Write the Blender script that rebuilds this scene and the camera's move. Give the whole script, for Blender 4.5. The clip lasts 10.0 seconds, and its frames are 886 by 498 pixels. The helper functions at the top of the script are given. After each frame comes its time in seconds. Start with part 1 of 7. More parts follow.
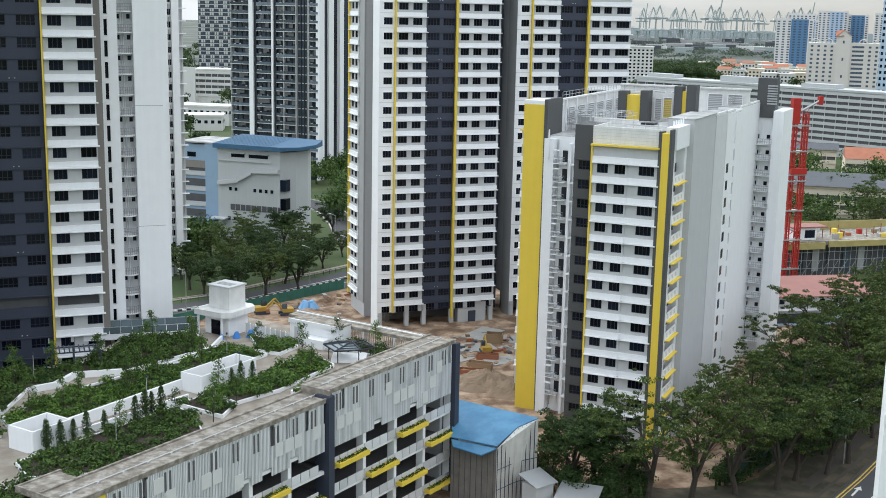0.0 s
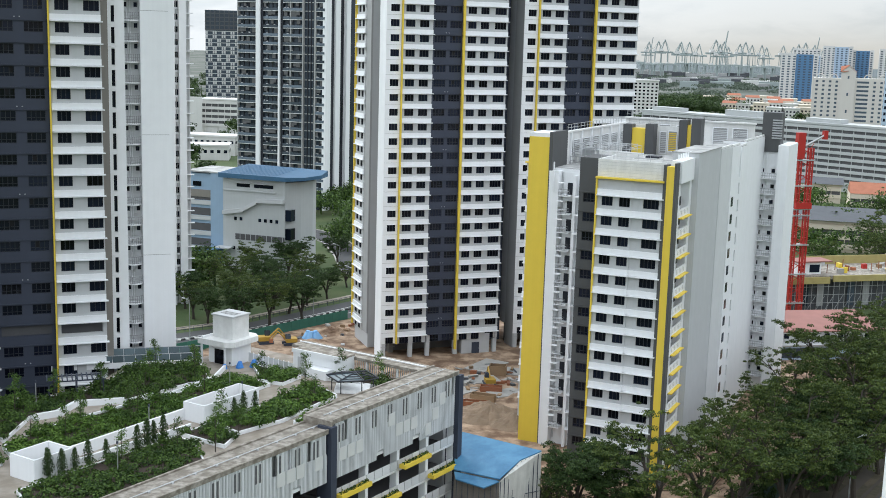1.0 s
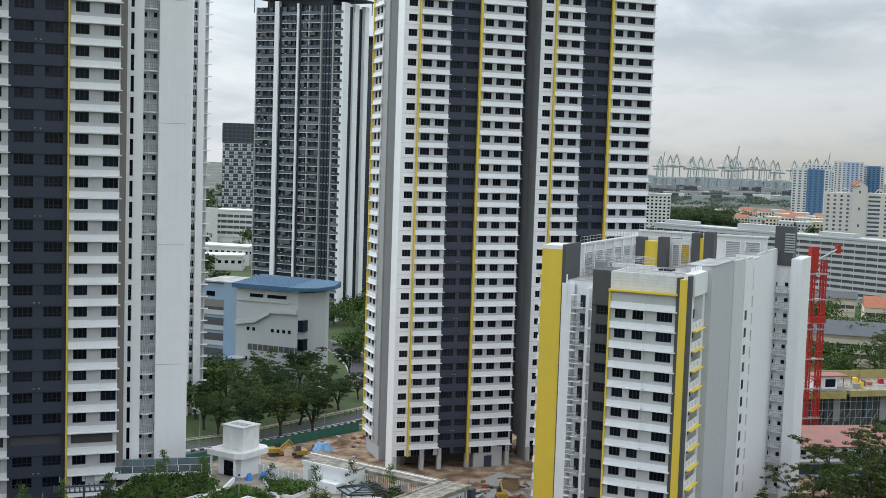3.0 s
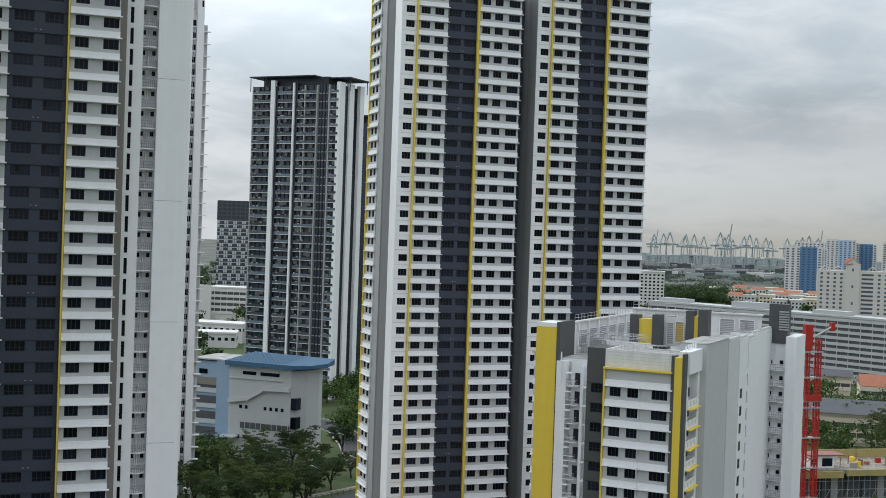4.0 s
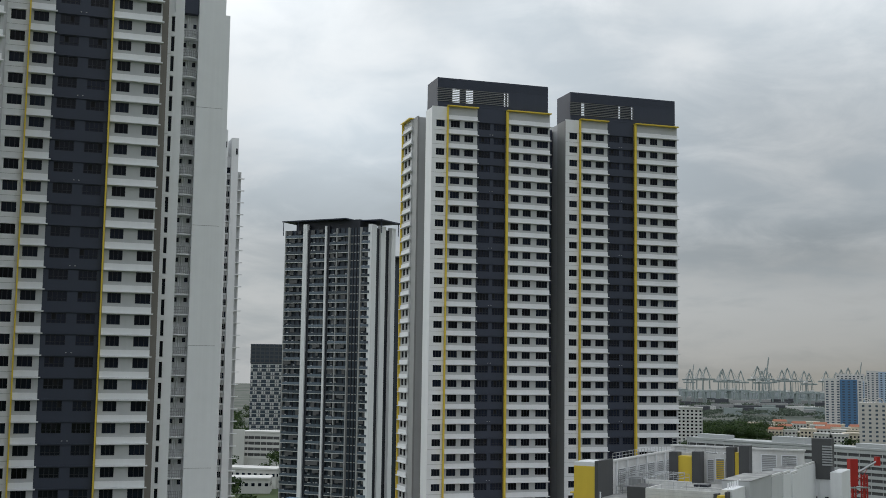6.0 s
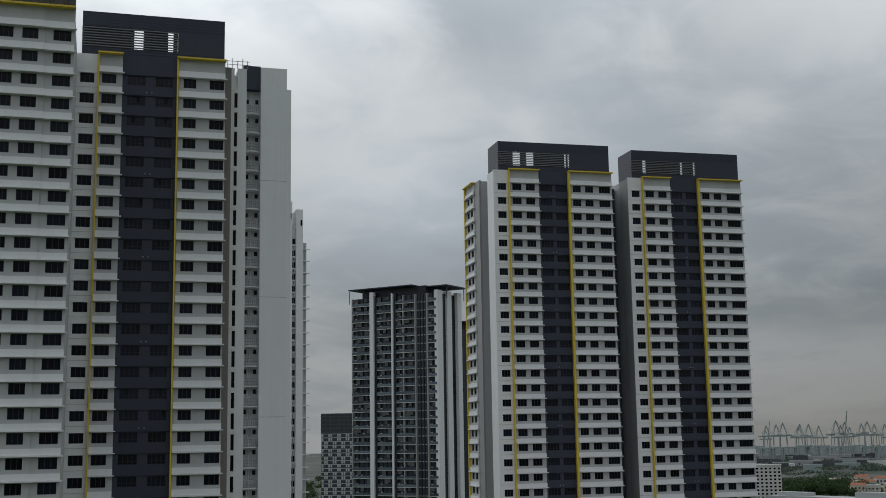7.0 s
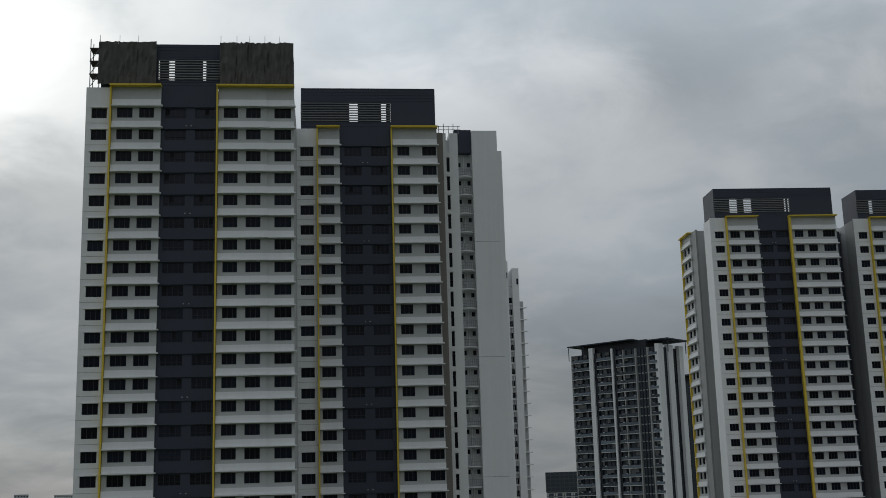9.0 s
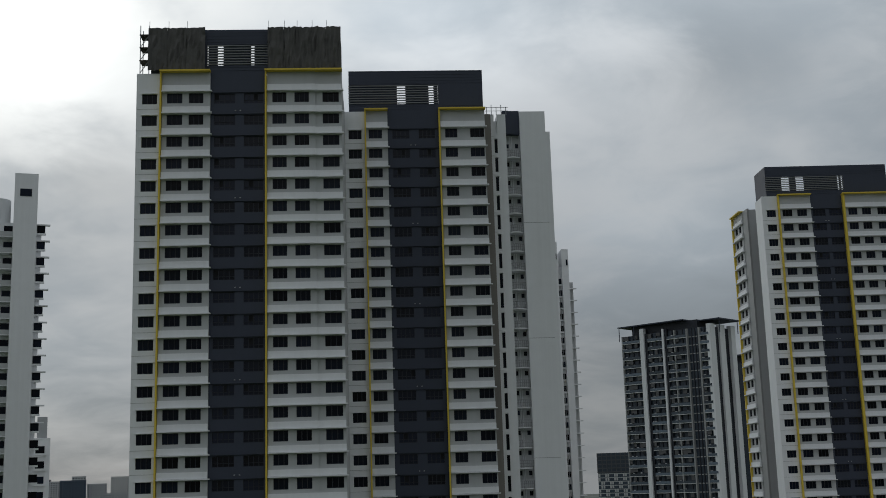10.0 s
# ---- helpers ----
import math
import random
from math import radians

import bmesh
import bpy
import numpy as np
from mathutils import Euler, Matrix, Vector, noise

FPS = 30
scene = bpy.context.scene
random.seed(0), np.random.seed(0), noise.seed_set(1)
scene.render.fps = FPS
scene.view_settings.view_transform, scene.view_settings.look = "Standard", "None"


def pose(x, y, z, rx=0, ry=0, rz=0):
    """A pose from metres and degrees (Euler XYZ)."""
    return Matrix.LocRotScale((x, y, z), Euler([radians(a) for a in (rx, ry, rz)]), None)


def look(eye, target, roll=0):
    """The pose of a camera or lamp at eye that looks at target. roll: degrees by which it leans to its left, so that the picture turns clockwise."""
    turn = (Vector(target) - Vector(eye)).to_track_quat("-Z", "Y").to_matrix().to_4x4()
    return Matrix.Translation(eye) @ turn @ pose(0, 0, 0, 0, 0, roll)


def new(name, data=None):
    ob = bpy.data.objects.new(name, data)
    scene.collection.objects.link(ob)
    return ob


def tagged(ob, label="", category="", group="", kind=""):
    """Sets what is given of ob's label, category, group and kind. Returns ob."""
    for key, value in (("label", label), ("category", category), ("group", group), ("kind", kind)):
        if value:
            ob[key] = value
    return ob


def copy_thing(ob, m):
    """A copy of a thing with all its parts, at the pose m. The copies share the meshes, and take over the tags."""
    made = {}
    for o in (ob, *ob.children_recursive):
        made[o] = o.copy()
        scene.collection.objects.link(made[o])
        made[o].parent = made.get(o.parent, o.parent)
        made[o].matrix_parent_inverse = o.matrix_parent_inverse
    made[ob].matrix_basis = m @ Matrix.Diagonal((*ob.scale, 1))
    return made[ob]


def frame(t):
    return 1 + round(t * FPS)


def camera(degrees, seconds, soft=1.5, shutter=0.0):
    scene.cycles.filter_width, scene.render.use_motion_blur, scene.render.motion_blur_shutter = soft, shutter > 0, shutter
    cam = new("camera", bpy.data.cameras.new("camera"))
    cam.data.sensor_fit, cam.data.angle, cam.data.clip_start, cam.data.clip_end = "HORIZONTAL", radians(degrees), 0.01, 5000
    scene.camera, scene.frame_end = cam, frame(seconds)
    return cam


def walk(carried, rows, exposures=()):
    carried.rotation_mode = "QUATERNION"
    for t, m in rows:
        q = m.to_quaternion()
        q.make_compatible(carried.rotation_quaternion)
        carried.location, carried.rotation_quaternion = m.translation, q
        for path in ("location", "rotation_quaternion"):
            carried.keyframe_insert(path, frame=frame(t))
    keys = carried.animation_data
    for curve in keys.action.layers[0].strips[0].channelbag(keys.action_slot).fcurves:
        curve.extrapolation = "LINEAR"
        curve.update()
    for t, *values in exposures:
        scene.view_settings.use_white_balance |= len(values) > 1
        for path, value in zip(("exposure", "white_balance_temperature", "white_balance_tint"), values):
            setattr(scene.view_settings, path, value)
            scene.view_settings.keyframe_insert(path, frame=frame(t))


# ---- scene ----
EYE = 62.0          # height of the camera over the ground
cam = camera(40.60, 10.0, soft=0.9)


def aim(yaw, pitch, roll):
    """The hand-held camera's pose at its one standpoint."""
    return pose(0, 0, EYE, 90 + pitch, 0, yaw) @ pose(0, 0, 0, 0, 0, roll)


# seconds, yaw, pitch, roll
TURNS = (
    (0.0, 0.025, -11.314, 1.160),
    (0.5, 0.149, -10.684, 1.287),
    (1.0, 0.272, -9.823, 1.603),
    (1.5, 0.292, -8.686, 1.837),
    (2.0, 0.592, -7.385, 1.895),
    (2.5, 0.867, -6.060, 1.808),
    (2.7, 1.070, -5.460, 1.862),
    (4.0, 0.893, -0.809, 1.950),
    (4.5, 1.069, 1.220, 1.696),
    (5.0, 0.669, 2.300, 1.678),
    (5.5, 1.309, 4.043, 1.361),
    (5.7, 1.787, 4.769, 1.300),
    (6.8, 5.002, 8.367, -0.895),
    (7.0, 5.726, 8.885, -0.901),
    (7.5, 8.584, 9.828, -1.403),
    (8.0, 11.406, 11.245, -1.351),
    (8.5, 14.266, 12.111, -1.640),
    (9.0, 16.107, 11.850, -1.680),
    (9.5, 17.502, 11.904, -1.807),
    (10.0, 18.522, 11.050, -1.758),
)
walk(cam, [(t, aim(a, b, c)) for t, a, b, c in TURNS],
     [(t, e, k, 7) for t, e, k in ((0.0, 0.43, 6150), (1.0, 0.44, 6150), (2.5, 0.24, 6150), (4.0, -0.12, 6210), (5.0, -0.42, 6280), (5.5, -0.46, 6330), (7.0, -1.19, 6300), (8.0, -1.52, 6300), (9.0, -1.53, 6260), (10.0, -1.48, 6230))])

# ---- light ----
world = bpy.data.worlds.new("sky")
scene.world = world
world.use_nodes = True
W = world.node_tree
W.nodes.clear()


def wn(kind, **values):
    n = W.nodes.new(kind)
    for k, v in values.items():
        n.inputs[k.replace("_", " ")].default_value = v
    return n


def wmath(op, a, b=None, clamp=False):
    n = W.nodes.new("ShaderNodeMath")
    n.operation, n.use_clamp = op, clamp
    for i, v in enumerate((a, b)):
        if v is None:
            continue
        if isinstance(v, (int, float)):
            n.inputs[i].default_value = v
        else:
            W.links.new(v, n.inputs[i])
    return n.outputs[0]


def wmix(fac, a, b):
    n = W.nodes.new("ShaderNodeMix")
    n.data_type = "RGBA"
    for i, v in ((0, fac), (6, a), (7, b)):
        if isinstance(v, (int, float)):
            n.inputs[i].default_value = v
        elif isinstance(v, tuple):
            n.inputs[i].default_value = (*v, 1)
        else:
            W.links.new(v, n.inputs[i])
    return n.outputs[2]


SUN_AZ, SUN_EL = -44.0, 27.0   # behind the clouds
nish = W.nodes.new("ShaderNodeTexSky")
nish.sky_type, nish.sun_disc = "NISHITA", False
nish.sun_elevation, nish.sun_rotation = radians(SUN_EL), radians(SUN_AZ)
coord = W.nodes.new("ShaderNodeTexCoord")
sep = W.nodes.new("ShaderNodeSeparateXYZ")
W.links.new(coord.outputs["Generated"], sep.inputs[0])
sx, sy, sz = sep.outputs
up = wmath("MAXIMUM", sz, 0.0)
den = wmath("ADD", up, 0.24)
plane = W.nodes.new("ShaderNodeCombineXYZ")
W.links.new(wmath("DIVIDE", sx, den), plane.inputs[0])
W.links.new(wmath("DIVIDE", sy, den), plane.inputs[1])


def cloud(scale, detail, rough, shift):
    m = W.nodes.new("ShaderNodeMapping")
    m.inputs["Location"].default_value = shift
    W.links.new(plane.outputs[0], m.inputs["Vector"])
    n = W.nodes.new("ShaderNodeTexNoise")
    n.inputs["Scale"].default_value, n.inputs["Detail"].default_value, n.inputs["Roughness"].default_value = scale, detail, rough
    n.inputs["Distortion"].default_value = 0.4
    W.links.new(m.outputs[0], n.inputs["Vector"])
    return n.outputs["Fac"]


big = cloud(1.05, 5, 0.5, (2.3, 0.9, 0))
fine = cloud(4.6, 8, 0.58, (0.4, 5.2, 0))
thick = wmath("ADD", wmath("MULTIPLY", big, 0.66), wmath("MULTIPLY", fine, 0.34))
ramp = W.nodes.new("ShaderNodeMapRange")
ramp.interpolation_type = "SMOOTHSTEP"
for k, v in (("From Min", 0.38), ("From Max", 0.6)):
    ramp.inputs[k].default_value = v
W.links.new(thick, ramp.inputs["Value"])
deck_col = wmix(ramp.outputs[0], (0.60, 0.645, 0.69), (0.88, 0.889, 0.905))
# brighter cloud round the hidden sun
sd = Vector((math.sin(radians(SUN_AZ)) * math.cos(radians(SUN_EL)), math.cos(radians(SUN_AZ)) * math.cos(radians(SUN_EL)), math.sin(radians(SUN_EL))))
dot = W.nodes.new("ShaderNodeVectorMath")
dot.operation = "DOT_PRODUCT"
W.links.new(coord.outputs["Generated"], dot.inputs[0])
dot.inputs[1].default_value = sd
glow = wmath("POWER", wmath("MAXIMUM", dot.outputs["Value"], 0.0), 34.0)
deck_col = wmix(wmath("MULTIPLY", wmath("MULTIPLY", glow, 1.0), wmath("ADD", ramp.outputs[0], 0.35), True), deck_col, (1.34, 1.31, 1.25))
# pale warm air low over the sea
low = wmath("POWER", wmath("SUBTRACT", 1.0, up), 30.0)
east = wmath("ADD", wmath("MULTIPLY", sx, 2.4), 0.3, True)
deck_col = wmix(wmath("MULTIPLY", wmath("MULTIPLY", low, 0.8), east), deck_col, (0.56, 0.515, 0.44))
# cloud masses of the overcast: bearing to the left of north, height, half widths in degrees, lighter or darker
MASSES = ((-18, 5.4, 13, 1.3, -0.17), (-14, 2.6, 9, 1.0, -0.04), (-15, 11, 8, 3.5, -0.12), (4, 18.6, 3.6, 2.4, -0.18), (7, 10.5, 6, 3.2, 0.32), (-3, 10, 5, 3, 0.14), (-7, 18.5, 6, 3.5, -0.16), (9, 5.4, 6, 1.3, -0.08),
          (19, 21.5, 7, 3, 0.24), (35.0, 14.5, 3.0, 1.6, -0.12), (37, 5.5, 8, 4.5, 0.40), (39, 20, 5, 4, 0.40))
turb = wmath("SUBTRACT", fine, 0.5)
turb2 = wmath("SUBTRACT", big, 0.5)
bearing = wmath("ADD", wmath("ARCTAN2", wmath("MULTIPLY", sx, -1.0), sy), wmath("MULTIPLY", turb, 0.14))
height = wmath("ADD", wmath("ARCSINE", sz), wmath("ADD", wmath("MULTIPLY", turb, 0.06), wmath("MULTIPLY", turb2, 0.04)))
mass_gain = None
for m_az, m_el, m_wa, m_we, m_g in MASSES:
    qa = wmath("POWER", wmath("ABSOLUTE", wmath("DIVIDE", wmath("SUBTRACT", bearing, radians(m_az)), radians(m_wa))), 2.0)
    qe = wmath("POWER", wmath("ABSOLUTE", wmath("DIVIDE", wmath("SUBTRACT", height, radians(m_el)), radians(m_we))), 2.0)
    lobe = wmath("MULTIPLY", wmath("POWER", 2.718, wmath("MULTIPLY", wmath("ADD", qa, qe), -1.0)), m_g)
    mass_gain = lobe if mass_gain is None else wmath("ADD", mass_gain, lobe)
mass_gain = wmath("ADD", mass_gain, 1.0)
# thinner cloud overhead, as under any overcast
lift = W.nodes.new("ShaderNodeMapRange")
lift.interpolation_type = "SMOOTHSTEP"
for k, v in (("From Min", 0.04), ("From Max", 0.5), ("To Min", 0.76), ("To Max", 2.0)):
    lift.inputs[k].default_value = v
W.links.new(up, lift.inputs["Value"])
lifted = W.nodes.new("ShaderNodeVectorMath")
lifted.operation = "SCALE"
W.links.new(deck_col, lifted.inputs[0])
# the sky is brighter on the sun's side of the dome
side = wmath("ADD", wmath("MULTIPLY", dot.outputs["Value"], 0.36), 1.0)
W.links.new(wmath("MULTIPLY", wmath("MULTIPLY", lift.outputs[0], side), mass_gain), lifted.inputs["Scale"])
bg_cloud, bg_sky = wn("ShaderNodeBackground", Strength=0.865), wn("ShaderNodeBackground", Strength=0.007)
W.links.new(lifted.outputs[0], bg_cloud.inputs["Color"])
W.links.new(nish.outputs[0], bg_sky.inputs["Color"])
both = W.nodes.new("ShaderNodeAddShader")
W.links.new(bg_cloud.outputs[0], both.inputs[0])
W.links.new(bg_sky.outputs[0], both.inputs[1])
wout = W.nodes.new("ShaderNodeOutputWorld")
W.links.new(both.outputs[0], wout.inputs["Surface"])

sun = new("sun", bpy.data.lights.new("sun", "SUN"))
sun.data.energy, sun.data.angle, sun.data.color = 0.7, radians(25), (1.0, 0.95, 0.88)
sun.matrix_world = look(sd * 100, (0, 0, 0))


# ---- materials ----
def material(name, rgb, rough=0.7, metal=0.0, vary=0.12, scale=0.6, grain=9.0, bump=0.1, streak=0.0, other=None, rand=0.0, spec=0.4, island=0.0):
    """A surface with broad stains, fine grain, rain streaks and a shade of its own for each piece."""
    m = bpy.data.materials.new(name)
    m.use_nodes = True
    t = m.node_tree
    b = t.nodes["Principled BSDF"]
    b.inputs["Roughness"].default_value, b.inputs["Metallic"].default_value = rough, metal
    b.inputs["Specular IOR Level"].default_value = spec
    geo = t.nodes.new("ShaderNodeNewGeometry")

    def tex(sc, det, stretch=None):
        mp = t.nodes.new("ShaderNodeMapping")
        mp.inputs["Scale"].default_value = stretch or (1, 1, 1)
        t.links.new(geo.outputs["Position"], mp.inputs["Vector"])
        n = t.nodes.new("ShaderNodeTexNoise")
        n.inputs["Scale"].default_value, n.inputs["Detail"].default_value = sc, det
        t.links.new(mp.outputs[0], n.inputs["Vector"])
        return n.outputs["Fac"]

    def math_(op, a, v):
        n = t.nodes.new("ShaderNodeMath")
        n.operation = op
        for i, q in enumerate((a, v)):
            if isinstance(q, (int, float)):
                n.inputs[i].default_value = q
            else:
                t.links.new(q, n.inputs[i])
        return n.outputs[0]

    f_big, f_fine = tex(scale, 5), tex(grain, 4)
    total = math_("ADD", math_("MULTIPLY", math_("SUBTRACT", f_big, 0.5), vary * 2.2), math_("MULTIPLY", math_("SUBTRACT", f_fine, 0.5), vary * 1.2))
    if streak:
        st = math_("MULTIPLY", math_("SUBTRACT", tex(1.0, 4, (2.2, 2.2, 0.05)), 0.5), streak * 2)
        total = math_("ADD", total, st)
    if rand:
        oi = t.nodes.new("ShaderNodeObjectInfo")
        total = math_("ADD", total, math_("MULTIPLY", math_("SUBTRACT", oi.outputs["Random"], 0.5), rand * 2))
    if island:
        total = math_("ADD", total, math_("MULTIPLY", math_("SUBTRACT", geo.outputs["Random Per Island"], 0.5), island * 2))
    gain = math_("ADD", total, 1.0)
    mix = t.nodes.new("ShaderNodeMix")
    mix.data_type = "RGBA"
    mix.inputs[6].default_value, mix.inputs[7].default_value = (*rgb, 1), (*(other or rgb), 1)
    thr = t.nodes.new("ShaderNodeMapRange")
    thr.inputs["From Min"].default_value, thr.inputs["From Max"].default_value = 0.42, 0.62
    t.links.new(f_big, thr.inputs["Value"])
    t.links.new(thr.outputs[0], mix.inputs[0])
    sc = t.nodes.new("ShaderNodeVectorMath")
    sc.operation = "SCALE"
    t.links.new(mix.outputs[2], sc.inputs[0])
    t.links.new(gain, sc.inputs["Scale"])
    t.links.new(sc.outputs[0], b.inputs["Base Color"])
    if bump:
        bp = t.nodes.new("ShaderNodeBump")
        bp.inputs["Strength"].default_value, bp.inputs["Distance"].default_value = bump, 0.05
        t.links.new(f_fine, bp.inputs["Height"])
        t.links.new(bp.outputs[0], b.inputs["Normal"])
    return m


WHITE = material("white_paint", (0.78, 0.79, 0.805), 0.6, vary=0.04, streak=0.05)
PALE = material("pale_grey_paint", (0.47, 0.48, 0.49), 0.65, vary=0.05, streak=0.05)
GREY = material("mid_grey_paint", (0.33, 0.335, 0.335), 0.65, vary=0.05, streak=0.06)
DARK = material("dark_grey_paint", (0.040, 0.048, 0.073), 0.6, vary=0.07, streak=0.08)
CHARCOAL = material("charcoal_paint", (0.075, 0.077, 0.08), 0.65, vary=0.08, streak=0.1)
ROOFDECK = material("stained_roof_screed", (0.30, 0.30, 0.295), 0.9, vary=0.3, scale=0.4, grain=4.0, other=(0.40, 0.40, 0.39), bump=0.2)
SLATGREY = material("grey_louvre_blade", (0.20, 0.205, 0.21), 0.5, vary=0.08, rand=0.1)
YELLOW = material("yellow_paint", (0.72, 0.53, 0.06), 0.55, vary=0.05, streak=0.05)
PLASTER = material("stained_white_plaster", (0.66, 0.66, 0.65), 0.8, vary=0.16, scale=0.9, streak=0.14)
CONCRETE = material("weathered_concrete", (0.20, 0.175, 0.145), 0.9, vary=0.3, scale=1.3, grain=6.0, other=(0.31, 0.285, 0.25), streak=0.12, bump=0.3)
RAILBAR = material("grey_railing_paint", (0.30, 0.305, 0.31), 0.5, vary=0.05)
TAUPE = material("taupe_paint", (0.21, 0.195, 0.175), 0.7, vary=0.08, streak=0.12)
SOFT = material("light_grey_paint", (0.58, 0.59, 0.60), 0.65, vary=0.05, streak=0.06)
# near-black: the shade of galleries, deck and corridors is in the colour
GALLERY = material("painted_gallery_shade", (0.085, 0.085, 0.09), 0.8, vary=0.2)
RAILGLASS = material("teal_grey_railing_glass", (0.10, 0.135, 0.15), 0.2, vary=0.1, rand=0.2)
SCREEN = material("pale_metal_screen", (0.57, 0.58, 0.595), 0.5, vary=0.08, rand=0.16)
FRAME = material("dark_window_frame", (0.014, 0.017, 0.026), 0.45, vary=0.05)
GLASS = material("dark_window_glass", (0.006, 0.009, 0.017), 0.12, vary=0.2, rand=0.8, bump=0, spec=0.16)
GLASS_SET = material("dark_window_glass_joined", (0.006, 0.009, 0.017), 0.12, vary=0.2, island=0.8, bump=0, spec=0.16)
GLASS_BAY = material("grey_bay_window_glass", (0.011, 0.014, 0.026), 0.1, vary=0.25, rand=0.7, bump=0, spec=0.25)
GLASS_BAY_SET = material("grey_bay_window_glass_joined", (0.011, 0.014, 0.026), 0.1, vary=0.25, island=0.7, bump=0, spec=0.25)
# near-black that paints the dark of rooms behind open sashes
INTERIOR = material("painted_room_dark", (0.008, 0.008, 0.010), 0.9, vary=0.2)
CURTAIN = material("blue_grey_glazing", (0.058, 0.075, 0.10), 0.15, vary=0.3, rand=0.5, spec=0.4)
STEEL = material("galvanised_steel", (0.42, 0.43, 0.44), 0.45, 0.6, vary=0.1)
BLUE = material("blue_roof_sheet", (0.05, 0.16, 0.29), 0.55, vary=0.12, scale=0.35, grain=3, other=(0.075, 0.205, 0.34), streak=0.12)
EARTH = material("bare_orange_earth", (0.17, 0.105, 0.066), 0.95, vary=0.45, scale=0.3, grain=1.8, other=(0.36, 0.26, 0.18), bump=0.7)
GRASS = material("grass_ground", (0.05, 0.082, 0.024), 0.95, vary=0.35, scale=0.08, grain=3.0, other=(0.065, 0.082, 0.03), bump=0.5)
ASPHALT = material("asphalt", (0.055, 0.056, 0.06), 0.85, vary=0.15, scale=0.2, grain=6)
PAVING = material("beige_paving", (0.25, 0.215, 0.175), 0.85, vary=0.2, scale=0.5, other=(0.31, 0.275, 0.235))
RED = material("red_steel_paint", (0.37, 0.022, 0.016), 0.55, vary=0.12)
RUST0 = material("weathered_scaffold_board", (0.10, 0.085, 0.07), 0.85, vary=0.2)
# dark tone that paints in the shade under the towers
SHADE0 = material("painted_ground_storey_shade", (0.14, 0.14, 0.14), 0.8, vary=0.1)
BARK = material("tree_bark", (0.05, 0.041, 0.033), 0.9, vary=0.2, bump=0.4)


def leaf_material(name, rgb, rgb2):
    m = bpy.data.materials.new(name)
    m.use_nodes = True
    t = m.node_tree
    b = t.nodes["Principled BSDF"]
    b.inputs["Roughness"].default_value = 0.6
    b.inputs["Specular IOR Level"].default_value = 0.25
    g = t.nodes.new("ShaderNodeNewGeometry")
    mix = t.nodes.new("ShaderNodeMix")
    mix.data_type = "RGBA"
    mix.inputs[6].default_value, mix.inputs[7].default_value = (*rgb, 1), (*rgb2, 1)
    n = t.nodes.new("ShaderNodeTexNoise")
    n.inputs["Scale"].default_value = 0.25
    t.links.new(g.outputs["Position"], n.inputs["Vector"])
    add = t.nodes.new("ShaderNodeMath")
    add.operation = "MULTIPLY"
    t.links.new(g.outputs["Random Per Island"], add.inputs[0])
    t.links.new(n.outputs["Fac"], add.inputs[1])
    add2 = t.nodes.new("ShaderNodeMath")
    add2.operation = "MULTIPLY"
    add2.inputs[1].default_value = 1.7
    t.links.new(add.outputs[0], add2.inputs[0])
    t.links.new(add2.outputs[0], mix.inputs[0])
    t.links.new(mix.outputs[2], b.inputs["Base Color"])
    tr = t.nodes.new("ShaderNodeBsdfTranslucent")
    t.links.new(mix.outputs[2], tr.inputs["Color"])
    ms = t.nodes.new("ShaderNodeMixShader")
    ms.inputs[0].default_value = 0.25
    t.links.new(b.outputs[0], ms.inputs[1])
    t.links.new(tr.outputs[0], ms.inputs[2])
    t.links.new(ms.outputs[0], t.nodes["Material Output"].inputs["Surface"])
    return m


LEAF = leaf_material("rain_tree_leaves", (0.018, 0.040, 0.009), (0.125, 0.165, 0.036))
LEAF_DARK = leaf_material("dark_green_leaves", (0.016, 0.036, 0.011), (0.068, 0.112, 0.028))
# pale grey-green: distance haze is mixed into the leaf colour
LEAF_FAR = leaf_material("hazed_far_leaves", (0.07, 0.095, 0.07), (0.12, 0.15, 0.115))
LEAF_LIGHT = leaf_material("bright_shrub_leaves", (0.020, 0.052, 0.009), (0.145, 0.245, 0.042))


